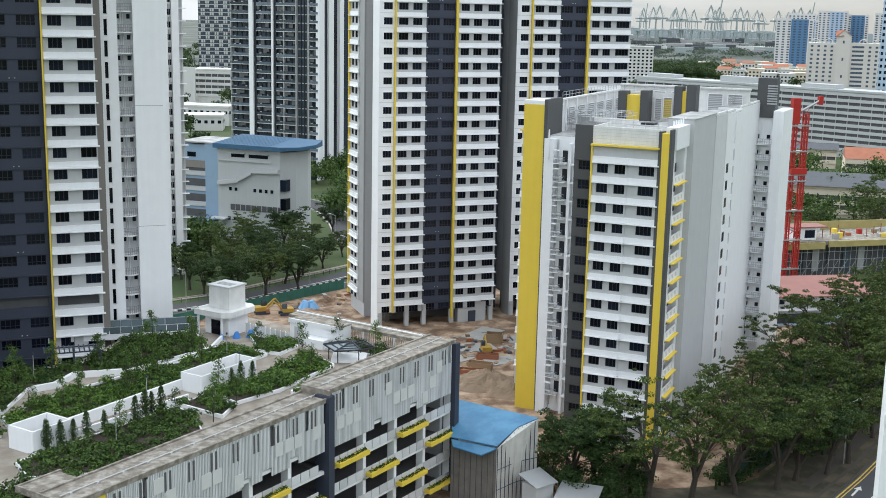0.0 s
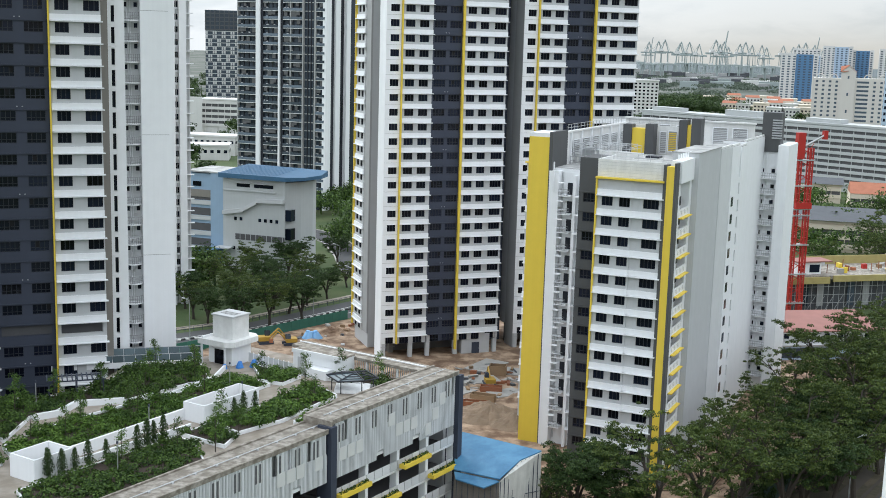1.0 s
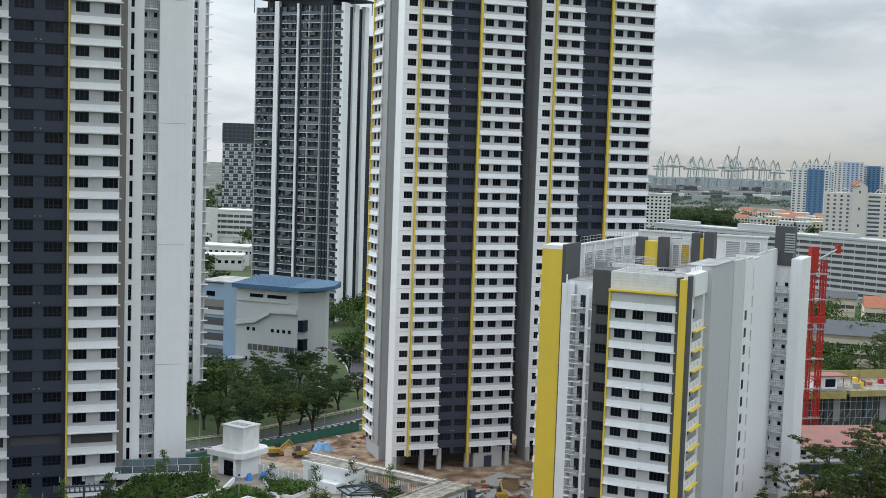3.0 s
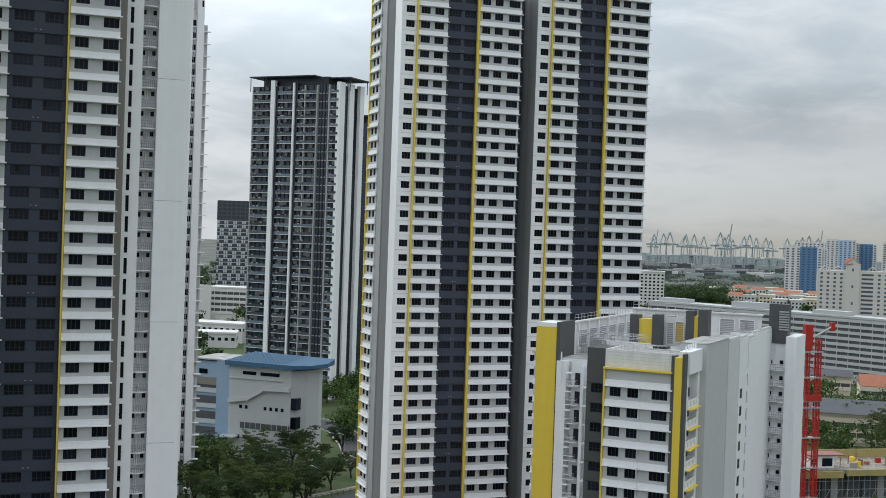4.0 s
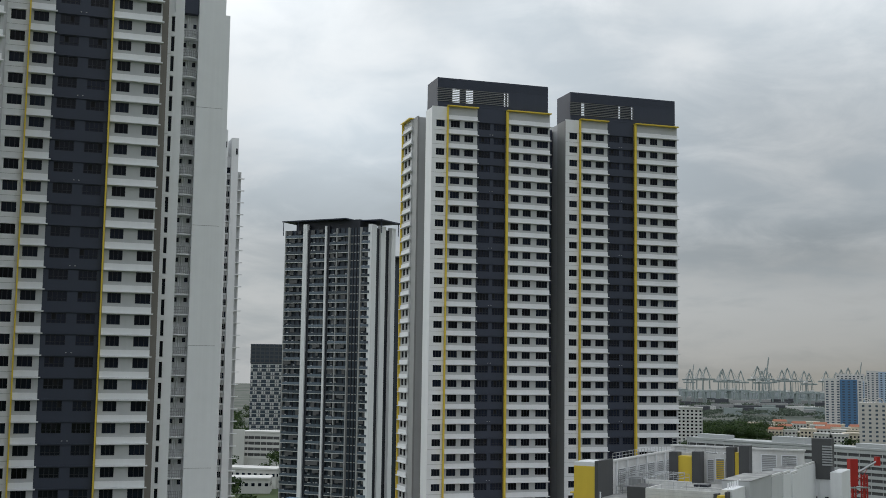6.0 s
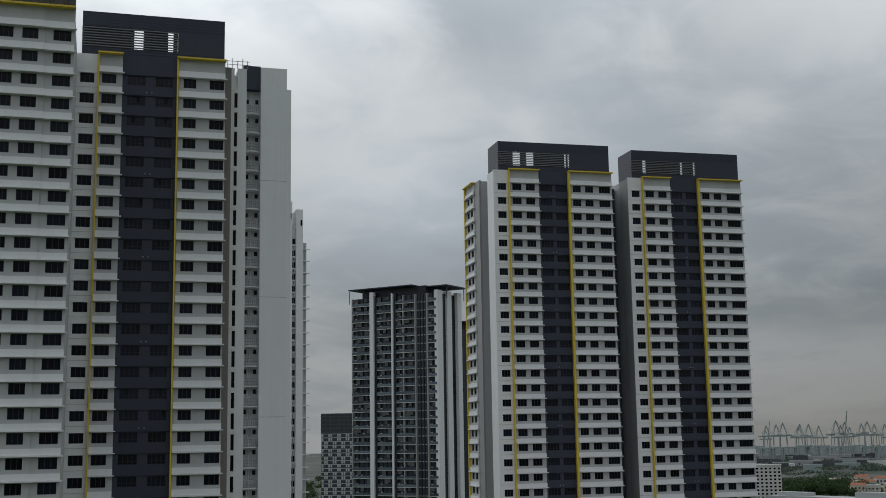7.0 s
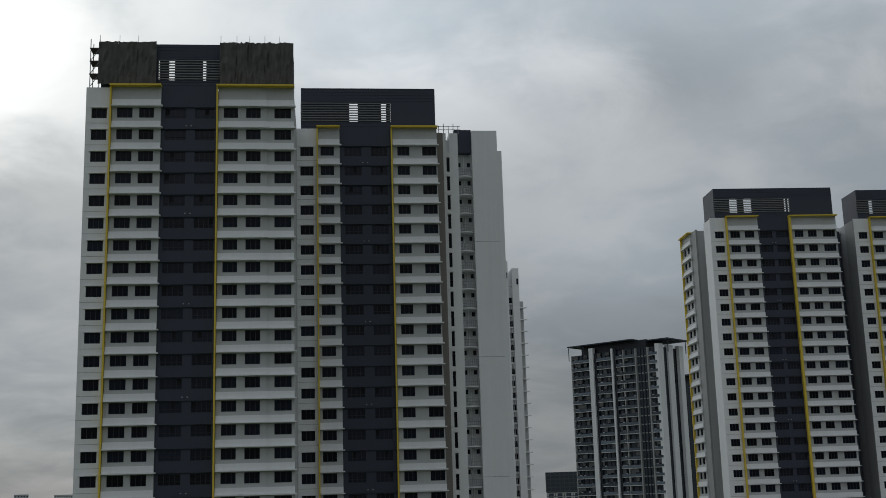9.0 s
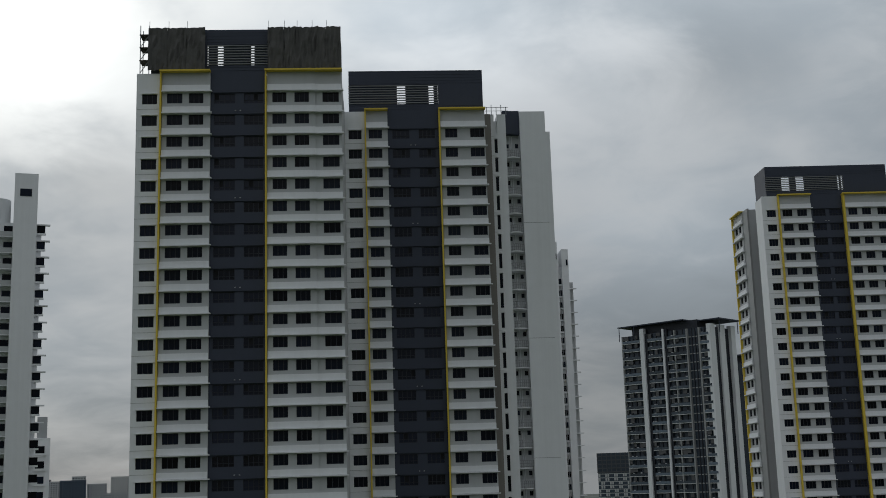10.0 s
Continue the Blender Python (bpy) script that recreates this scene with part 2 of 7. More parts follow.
# ---- geometry helpers ----
class Geo:
    """Corners and faces of one mesh, gathered piece by piece."""

    def __init__(self, m=None):
        self.v, self.f, self.k, self.m, self.slot = [], [], [], m, 0

    def add(self, pts, faces):
        n = len(self.v)
        self.v += [tuple(self.m @ Vector(p)) for p in pts] if self.m is not None else [tuple(p) for p in pts]
        self.f += [tuple(n + i for i in f) for f in faces]
        self.k += [self.slot] * len(faces)
        return self

    def box(self, x0, x1, y0, y1, z0, z1):
        return self.add([(x, y, z) for z in (z0, z1) for y in (y0, y1) for x in (x0, x1)],
                        [(0, 2, 3, 1), (4, 5, 7, 6), (0, 1, 5, 4), (2, 6, 7, 3), (0, 4, 6, 2), (1, 3, 7, 5)])

    def prism(self, ring, z0, z1):
        n = len(ring)
        zs = (lambda p, z: z(p) if callable(z) else z)
        return self.add([(p[0], p[1], zs(p, z0)) for p in ring] + [(p[0], p[1], zs(p, z1)) for p in ring],
                        [tuple(range(n - 1, -1, -1)), tuple(range(n, 2 * n))] + [(i, (i + 1) % n, n + (i + 1) % n, n + i) for i in range(n)])

    def tube(self, a, b, r0, r1=None, n=5):
        a, b, r1 = Vector(a), Vector(b), r0 if r1 is None else r1
        d = (b - a).normalized()
        s = d.cross(Vector((0, 0, 1)) if abs(d.z) < 0.9 else Vector((1, 0, 0))).normalized()
        q = d.cross(s)
        ring = lambda c, r: [c + (s * math.cos(6.2832 * i / n) + q * math.sin(6.2832 * i / n)) * r for i in range(n)]
        return self.add(ring(a, r0) + ring(b, r1), [(i, (i + 1) % n, n + (i + 1) % n, n + i) for i in range(n)] + [tuple(range(n - 1, -1, -1)), tuple(range(n, 2 * n))])

    def mesh(self, name, *mats):
        me = bpy.data.meshes.new(name)
        me.from_pydata(self.v, [], self.f)
        for m in mats:
            me.materials.append(m)
        if any(self.k):
            me.polygons.foreach_set("material_index", self.k)
        me.update()
        return me


def part(name, geo, mat, parent=None, label="", at=None):
    """One mesh object of a Geo or a ready mesh, under its thing."""
    me = geo if isinstance(geo, bpy.types.Mesh) else geo.mesh(name, *(mat if isinstance(mat, (tuple, list)) else (mat,)))
    ob = new(name, me)
    ob.parent = parent
    if at is not None:
        ob.matrix_basis = at if isinstance(at, Matrix) else Matrix.Translation(at)
    return tagged(ob, label)


def thing(name, label, category, at=(0, 0, 0), turn=0.0, group="", kind=""):
    """An empty at the base of a thing."""
    ob = new(name)
    ob.matrix_basis = pose(*at, 0, 0, turn)
    return tagged(ob, label, category, group, kind)


def lone(name, geo, mat, label, category, at=None, group="", kind=""):
    return tagged(part(name, geo, mat, None, "", at), label, category, group, kind)


def grid_point(u, v, ang, z=0.0):
    """A place given along and across a street grid that is turned by ang."""
    a = radians(ang)
    return (u * math.cos(a) - v * math.sin(a), u * math.sin(a) + v * math.cos(a), z)


made_windows = {}


def lattice(g, w, h, xs, zs, y0, y1):
    """One connected frame: bars round and between the openings. xs, zs: the openings' bounds in pairs."""
    gx = [0] + [e for q in xs for e in q] + [w]
    gz = [0] + [e for q in zs for e in q] + [h]
    n = len(gx)
    front = [(x, y0, z) for z in gz for x in gx]
    back = [(x, y1, z) for z in gz for x in gx]
    at = lambda i, j: j * n + i
    k = len(front)
    faces = []
    for j in range(len(gz) - 1):
        for i in range(n - 1):
            q = (at(i, j), at(i + 1, j), at(i + 1, j + 1), at(i, j + 1))
            if i % 2 and j % 2:
                for c in range(4):
                    faces.append((q[c], q[(c + 1) % 4], k + q[(c + 1) % 4], k + q[c]))
            else:
                faces.append(q)
    return g.add(front + back, faces)


def window_spans(w, h, cols, low):
    xs = [(w * i / cols + 0.045, w * (i + 1) / cols - 0.045) for i in range(cols)]
    zs = [(0.06, h * 0.3), (h * 0.3 + 0.06, h - 0.06)] if low else [(0.06, h - 0.06)]
    return xs, zs


def window_mesh(w, h, cols, low):
    """Frame and pane of a window, shared by all of its size."""
    key = (round(w, 1), round(h, 2), cols, low)
    if key not in made_windows:
        fr = lattice(Geo(), w, h, *window_spans(w, h, cols, low), 0.0, 0.1).mesh("window", FRAME)
        made_windows[key] = fr, Geo().box(0.02, w - 0.02, 0.07, 0.1, 0.02, h - 0.02).mesh("pane", GLASS_BAY if low else GLASS)
    return made_windows[key]


def put_window(own, mes, m):
    ob = part("window", mes[0], None, own, "", m)
    part("pane", mes[1], None, ob)
    return ob


def facade(own, m, bays, tops, bottom, ceiling, storey=2.8, win=1.3, joined=False, deck=None, paint=None):
    """A storeyed front. m: its place under the building (x along it, y inwards). bays: kind, start, end, windows, set-back.
    tops: the heights of the windows' tops. deck: the row that is an open deck. joined: all windows in one mesh."""
    walls = {}
    sets = [Geo(), Geo(), Geo()]
    chance = random.Random(int(bays[0][1] * 10) + 77)
    sash = Geo().box(0, 0.5, 0.05, 0.066, 0.06, win * 0.62).mesh("open_sash", INTERIOR)
    for kind, a, b, wins, back in bays:
        mat = {"plain": WHITE, "ledge": PALE, "dark": paint or DARK, "grey": GREY, "bare": WHITE}[kind]
        g = walls.setdefault(mat.name, (Geo(m), mat))[0]
        edge = [a] + [e for w in wins for e in w] + [b]
        for i in range(0, len(edge), 2):
            if deck is None or not wins:
                g.box(edge[i], edge[i + 1], back, back + 0.35, bottom, ceiling)
                continue
            g.box(edge[i], edge[i + 1], back, back + 0.35, bottom, tops[deck] - win)
            g.box(edge[i], edge[i + 1], back, back + 0.35, tops[deck], ceiling)
            if i == 0:
                g.box(a, a + 0.45, back, back + 0.35, tops[deck] - win, tops[deck])
            if i == len(edge) - 2:
                g.box(b - 0.45, b, back, back + 0.35, tops[deck] - win, tops[deck])
        for w0, w1 in wins:
            z = ceiling
            for zt in tops:
                g.box(w0, w1, back, back + 0.35, zt, z)
                z = zt - win
            g.box(w0, w1, back, back + 0.35, bottom, z)
            bay = kind == "dark"
            spec_ = (w1 - w0, win, 4 if bay or w1 - w0 > 2.15 else 3, bay)
            for k, zt in enumerate(tops):
                at = m @ Matrix.Translation((w0, back + 0.1, zt - win))
                if k == deck:
                    continue
                if joined:
                    sets[0].m = at
                    lattice(sets[0], spec_[0], win, *window_spans(*spec_), 0.0, 0.1)
                    sets[2 if bay else 1].m = at
                    sets[2 if bay else 1].box(0.02, w1 - w0 - 0.02, 0.07, 0.1, 0.02, win - 0.02)
                else:
                    put_window(own, window_mesh(*spec_), at)
                # flat near-black panel painted for the unlit room at an open sash
                if bay and chance.random() < 0.42:
                    part("open_sash", sash, None, own, "", at @ Matrix.Translation((chance.choice((0.08, 0.62, 1.2, w1 - w0 - 0.62)), 0, win * 0.34)))
        if kind in ("ledge", "dark"):
            g2 = Geo()
            over = 0.25 if kind == "ledge" else 0.0
            if kind == "ledge":
                g2.box(a, b, back - 0.22, back - 0.002, 0.26, 1.03)
            g2.box(a, b + over, back - 0.55 if kind == "ledge" else back - 0.16, back - 0.002, 0.10, 0.24)
            me = g2.mesh("ledge", WHITE if kind == "ledge" else paint or DARK)
            for zt in tops:
                part("ledge", me, None, own, "", m @ Matrix.Translation((0, 0, zt)))
        if kind == "dark":
            me = Geo().box(0, 0.16, back - 0.1, back - 0.002, 0.5, 0.6).mesh("light_fitting", PALE)
            for k, zt in enumerate(tops):
                if k % 4 == 1 and len(tops) > 20:
                    for x in (0.44, 0.53):
                        part("light_fitting", me, None, own, "", m @ Matrix.Translation((a + (b - a) * x, 0, zt)))
        if kind == "plain" and wins:
            g2 = Geo()
            for w0, w1 in wins:
                g2.box(w0 - 0.1, w1 + 0.1, back - 0.2, back - 0.002, 0.02, 0.12)
            me = g2.mesh("hood", WHITE)
            g3 = Geo(m)
            for zt in tops:
                g3.box(a, b, back - 0.012, back - 0.002, zt - 1.95, zt - 1.91)
            tagged(part("joint", g3, GREY, own), kind="stuff")
            for zt in tops:
                part("hood", me, None, own, "", m @ Matrix.Translation((0, 0, zt)))
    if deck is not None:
        part("deck_wall", Geo(m).box(bays[0][1] + 0.5, bays[-1][2] - 0.5, 0.72, 0.78, tops[deck] - win - 0.1, tops[deck] + 0.1), GALLERY, own, "back of the open deck with shade in its colour")
    if joined:
        for nm, g, mat in (("window", sets[0], FRAME), ("pane", sets[1], GLASS_SET), ("pane", sets[2], GLASS_BAY_SET)):
            if g.v:
                tagged(part(nm, g, mat, own), kind="stuff")
    for name, (g, mat) in walls.items():
        part("wall", g, mat, own, name.replace("_", " "))


def fin(own, m, x, back, z0, z1, w=0.2, deep=0.42):
    part("fin", Geo(m).box(x, x + w, back - deep, back + 0.2, z0, z1), YELLOW, own, "yellow painted fin")


def beam(own, m, a, b, back, z, h=0.2, deep=0.75):
    part("roof_beam", Geo(m).box(a, b, back - deep, back + 0.3, z, z + h), YELLOW, own, "yellow painted edge beam")


def roof_screen(own, m, a, b, z0, z1, la, lb, gaps, depth=7.0, cover=()):
    """The dark clad parapet screen with its louvred opening."""
    l0, l1 = z0 + (z1 - z0) * 0.18, z0 + (z1 - z0) * 0.66
    def piece(name, *q):
        part(name, Geo(m).box(*q), DARK, own, "dark grey metal cladding")
    piece("screen_top", a, b, 0.0, 0.3, l1, z1)
    piece("screen_foot", a, b, 0.0, 0.3, z0, l0)
    if la > a + 0.05:
        piece("screen_side", a, la, 0.0, 0.3, l0, l1)
    piece("screen_side", lb, b, 0.0, 0.3, l0, l1)
    piece("screen_return", a, a + 0.3, 0.3, depth, z0, z1)
    piece("screen_return", b - 0.3, b, 0.3, depth, z0, z1)
    edge = [la] + [e for q in gaps for e in q] + [lb]
    for i in range(0, len(edge), 2):
        piece("screen_back", edge[i], edge[i + 1], 0.9, 1.0, l0 - 0.3, l1 + 0.3)
    k = z0 + 0.35
    while k < z1 - 0.1:
        if not l0 - 0.06 < k < l1:
            piece("seam", a, b, -0.03, -0.002, k, k + 0.05)
        k += 0.42
    n = 8
    slat = Geo().box(la - 0.05, lb + 0.05, -0.12, 0.1, 0, 0.12).mesh("slat", SLATGREY)
    for i in range(n):
        part("slat", slat, None, own, "", m @ Matrix.Translation((0, 0, l0 + (l1 - l0) * (i + 0.3) / n)))


TOPS = [110.7 - 2.8 * i for i in range(39)]


# ---- towers ----
def bowed_balcony_stack(own, m, x0, x1, y0, y1, zs):
    """Service balconies with a bowed slab and a dark barred railing on each storey."""
    w = x1 - x0
    arc = [(x0 + w * k / 8, y0 + 0.75 * (2 * k / 8 - 1) ** 2) for k in range(9)]
    me = Geo().prism([(x0, y1)] + arc + [(x1, y1)], 0, 0.16).mesh("balcony_slab", WHITE)
    g = Geo()
    for (ax, ay), (bx, by) in zip(arc, arc[1:]):
        for h in (0.3, 0.75, 1.15):
            g.tube((ax, ay + 0.06, h), (bx, by + 0.06, h), 0.03, n=4)
    for x, y in arc:
        g.tube((x, y + 0.06, 0.16), (x, y + 0.06, 1.15), 0.032, n=4)
    rm = g.mesh("railing", RAILBAR)
    for z in zs:
        part("balcony_slab", me, None, own, "", m @ Matrix.Translation((0, 0, z)))
        part("railing", rm, None, own, "", m @ Matrix.Translation((0, 0, z)))


def balcony_stack(own, m, x0, x1, y0, y1, zs, rail=True):
    """Service balconies: slab, upstand and a steel railing on each storey."""
    g = Geo().box(x0, x1, y0, y1, 0, 0.14)
    me = g.mesh("balcony_slab", WHITE)
    n = max(3, int((x1 - x0) / 0.4))
    w = x1 - x0
    bars = [(w * i / n + 0.02, w * (i + 1) / n - 0.02) for i in range(n)]
    r = lattice(Geo(Matrix.Translation((x0, y0, 0.14))), w, 0.95, bars, [(0.06, 0.42), (0.47, 0.88)], 0.0, 0.06)
    rm = r.mesh("railing", RAILBAR)
    for z in zs:
        part("balcony_slab", me, None, own, "", m @ Matrix.Translation((0, 0, z)))
        if rail:
            part("railing", rm, None, own, "", m @ Matrix.Translation((0, 0, z)))


def tower_a():
    u0, v0, ang = -10.0, 150.0, 22.0
    t = thing("apartment_tower", "tall white and dark grey apartment tower with yellow fins", "apartment tower", grid_point(u0, v0, ang), ang, "apartment towers")
    base = Matrix.Translation((-u0, -v0, 0))
    core = Geo(base)
    core.box(-28.8, -3.4, 145.4, 161.2, 0, 113.2)
    part("core", core, PALE, t, "pale grey tower body")
    part("core", Geo(base).box(-27.2, 16.1, 162.0, 176, 0, 113.4), PALE, t, "pale grey tower body")
    f = base @ Matrix.Translation((0, 144.5, 0))
    facade(t, f, [("plain", -28.9, -25.9, [(-28.2, -26.35)], 0.25), ("ledge", -25.7, -19.75, [(-25.1, -23.2), (-22.4, -20.6)], 0),
                  ("dark", -19.75, -12.9, [(-19.3, -16.7), (-15.6, -13.2)], 0.3), ("ledge", -12.7, -6.7, [(-12.05, -10.3), (-9.3, -7.5)], 0),
                  ("ledge", -6.7, -3.4, [(-5.8, -3.75)], 0.15)], TOPS, 0, 113.4, deck=31)
    fin(t, f, -25.95, 0, 3, 113.6)
    fin(t, f, -12.95, 0, 3, 113.6)
    beam(t, f, -25.95, -19.7, 0, 113.4)
    beam(t, f, -12.95, -3.3, 0, 113.4)
    roof_screen(t, f @ Matrix.Translation((0, 0.4, 0)), -27.2, -3.5, 113.4, 119.2, -20.2, -12.5, [(-19.0, -18.3), (-14.8, -14.4)])
    # netting and scaffold on the roof screen
    NET = material("dark_site_netting", (0.10, 0.097, 0.094), 0.9, vary=0.3, scale=1.2, streak=0.3)
    rnd = random.Random(9)
    for x0, w in ((-27.5, 2.4), (-25.1, 2.3), (-22.8, 2.4), (-12.6, 2.0), (-10.6, 1.6), (-9.0, 1.9), (-7.1, 1.8), (-5.3, 1.9)):
        n, rows = 7, 6
        pts = []
        for j in range(rows + 1):
            for i in range(n + 1):
                pts.append((x0 + w * i / n, 0.05 - 0.22 * abs(math.sin(i * 1.3 + x0 + 0.35 * j)) - rnd.uniform(0, 0.22), 113.7 + (119.3 - 113.7) * j / rows + (rnd.uniform(-0.07, 0.05) if j in (0, rows) else 0)))
        part("netting", Geo(f).add(pts, [(j * (n + 1) + i, j * (n + 1) + i + 1, (j + 1) * (n + 1) + i + 1, (j + 1) * (n + 1) + i) for j in range(rows) for i in range(n)]), NET, t, "dark netting over the roof screen")
        part("scaffold_pole", Geo(f).tube((x0 + 0.1, 0.2, 119.0), (x0 + 0.1, 0.2, 120.3), 0.03, n=4), STEEL, t)
    for x, y in ((-28.6, 0.6), (-27.5, 0.6), (-28.6, 2.4), (-27.5, 2.4)):
        part("scaffold_pole", Geo(f).tube((x, y, 113.4), (x, y, 119.9), 0.06, n=4), STEEL, t)
    for z in (115.2, 116.9, 118.6):
        part("scaffold_deck", Geo(f).box(-28.7, -27.4, 0.5, 2.5, z, z + 0.12), RUST0, t, "scaffold deck")
        part("scaffold_brace", Geo(f).tube((-28.6, 0.55, z - 1.6), (-27.5, 0.55, z), 0.05, n=4), STEEL, t)
    # second front, set back
    f = base @ Matrix.Translation((0, 161.1, 0))
    facade(t, f, [("plain", -3.5, -0.6, [(-2.9, -1.1)], 0.25), ("ledge", -0.45, 2.55, [(-0.1, 1.75)], 0), ("dark", 2.55, 9.7, [(3.2, 5.6), (6.9, 9.2)], 0.3),
                  ("ledge", 9.95, 16.2, [(10.6, 12.3), (14.1, 16.05)], 0)], TOPS, 0, 113.4, deck=31)
    fin(t, f, -0.65, 0, 3, 113.6)
    fin(t, f, 9.7, 0, 3, 113.6)
    beam(t, f, -0.65, 2.6, 0, 113.4)
    beam(t, f, 9.7, 16.3, 0, 113.4)
    roof_screen(t, f @ Matrix.Translation((0, 0.4, 0)), -2.8, 16.1, 113.4, 119.4, -2.8, 9.8, [(4.0, 5.2), (8.5, 9.2)])
    # grey return, column with slits, service balconies, end slab
    g = Geo(base).box(16.2, 17.2, 162.6, 176, 0, 113.2)
    part("wall", g, TAUPE, t, "grey-brown side wall")
    f = base @ Matrix.Translation((0, 165, 0))
    g = Geo(f)
    g.box(17.2, 17.9, 0, 11, 0, 113.9).box(18.35, 19.6, 0, 11, 0, 113.9)
    for zt in TOPS:
        g.box(17.9, 18.35, 0, 11, zt - 0.4, zt + 0.25)
        g.box(17.2, 17.9, -0.05, -0.002, zt - 0.1, zt + 0.0)
    g.box(17.9, 18.35, 0.5, 11, 0, 113.0)
    part("wall", g, WHITE, t, "white stair column with slit openings")
    g = Geo(f)
    for zt in TOPS:
        g.box(17.9, 18.35, 0.4, 0.47, zt - 2.5, zt - 0.42)
    part("slit_glazing", g, GLASS, t, "dark slit windows")
    f = base @ Matrix.Translation((0, 168.5, 0))
    g = Geo(f).box(19.6, 22.1, 1.8, 8, 0, 112.2)
    part("wall", g, SOFT, t, "light grey service recess wall")
    part("roof_tank_room", Geo(f).box(19.6, 22.1, 0.6, 8, 112.2, 115.7), DARK, t, "dark grey roof room")
    g = Geo(f).box(22.1, 25.85, 0, 7.5, 0, 115.4).box(25.85, 26.5, 0.1, 7.5, 0, 112.3)
    part("end_slab", g, WHITE, t, "tall windowless white end wall")
    bowed_balcony_stack(t, f, 19.65, 22.08, -0.05, 1.8, [z - 2.3 for z in TOPS])
    small = Geo().box(0, 0.45, -0.06, 0, 0, 0.62).mesh("toilet_window", GLASS)
    pipe = Geo(f)
    for x in (20.75, 21.0):
        pipe.tube((x, 1.7, 2), (x, 1.7, 112), 0.06)
    part("pipe", pipe, WHITE, t, "white drain pipes")
    for zt in TOPS:
        for x in (20.1, 21.5):
            part("toilet_window", small, None, t, "", f @ Matrix.Translation((x, 1.79, zt - 0.4)))
    for k in range(5):
        part("scaffold_pole", Geo(base).tube((16.9 + 0.7 * k, 164.9, 113.8), (16.9 + 0.7 * k, 164.9, 115.0 + 0.3 * (k % 2)), 0.05, n=4), STEEL, t)
    for z in (114.4, 114.9):
        part("scaffold_rail", Geo(base).tube((16.7, 164.9, z), (20.0, 164.9, z), 0.04, n=4), STEEL, t)
    # joints in the end slab
    g = Geo(f)
    for k in range(1, 7):
        g.box(22.1, 25.85, -0.012, -0.002, 115.4 - 16.8 * k, 115.4 - 16.8 * k + 0.06)
    tagged(part("joint", g, GREY, t), kind="stuff")
    return t, base


tower_a()


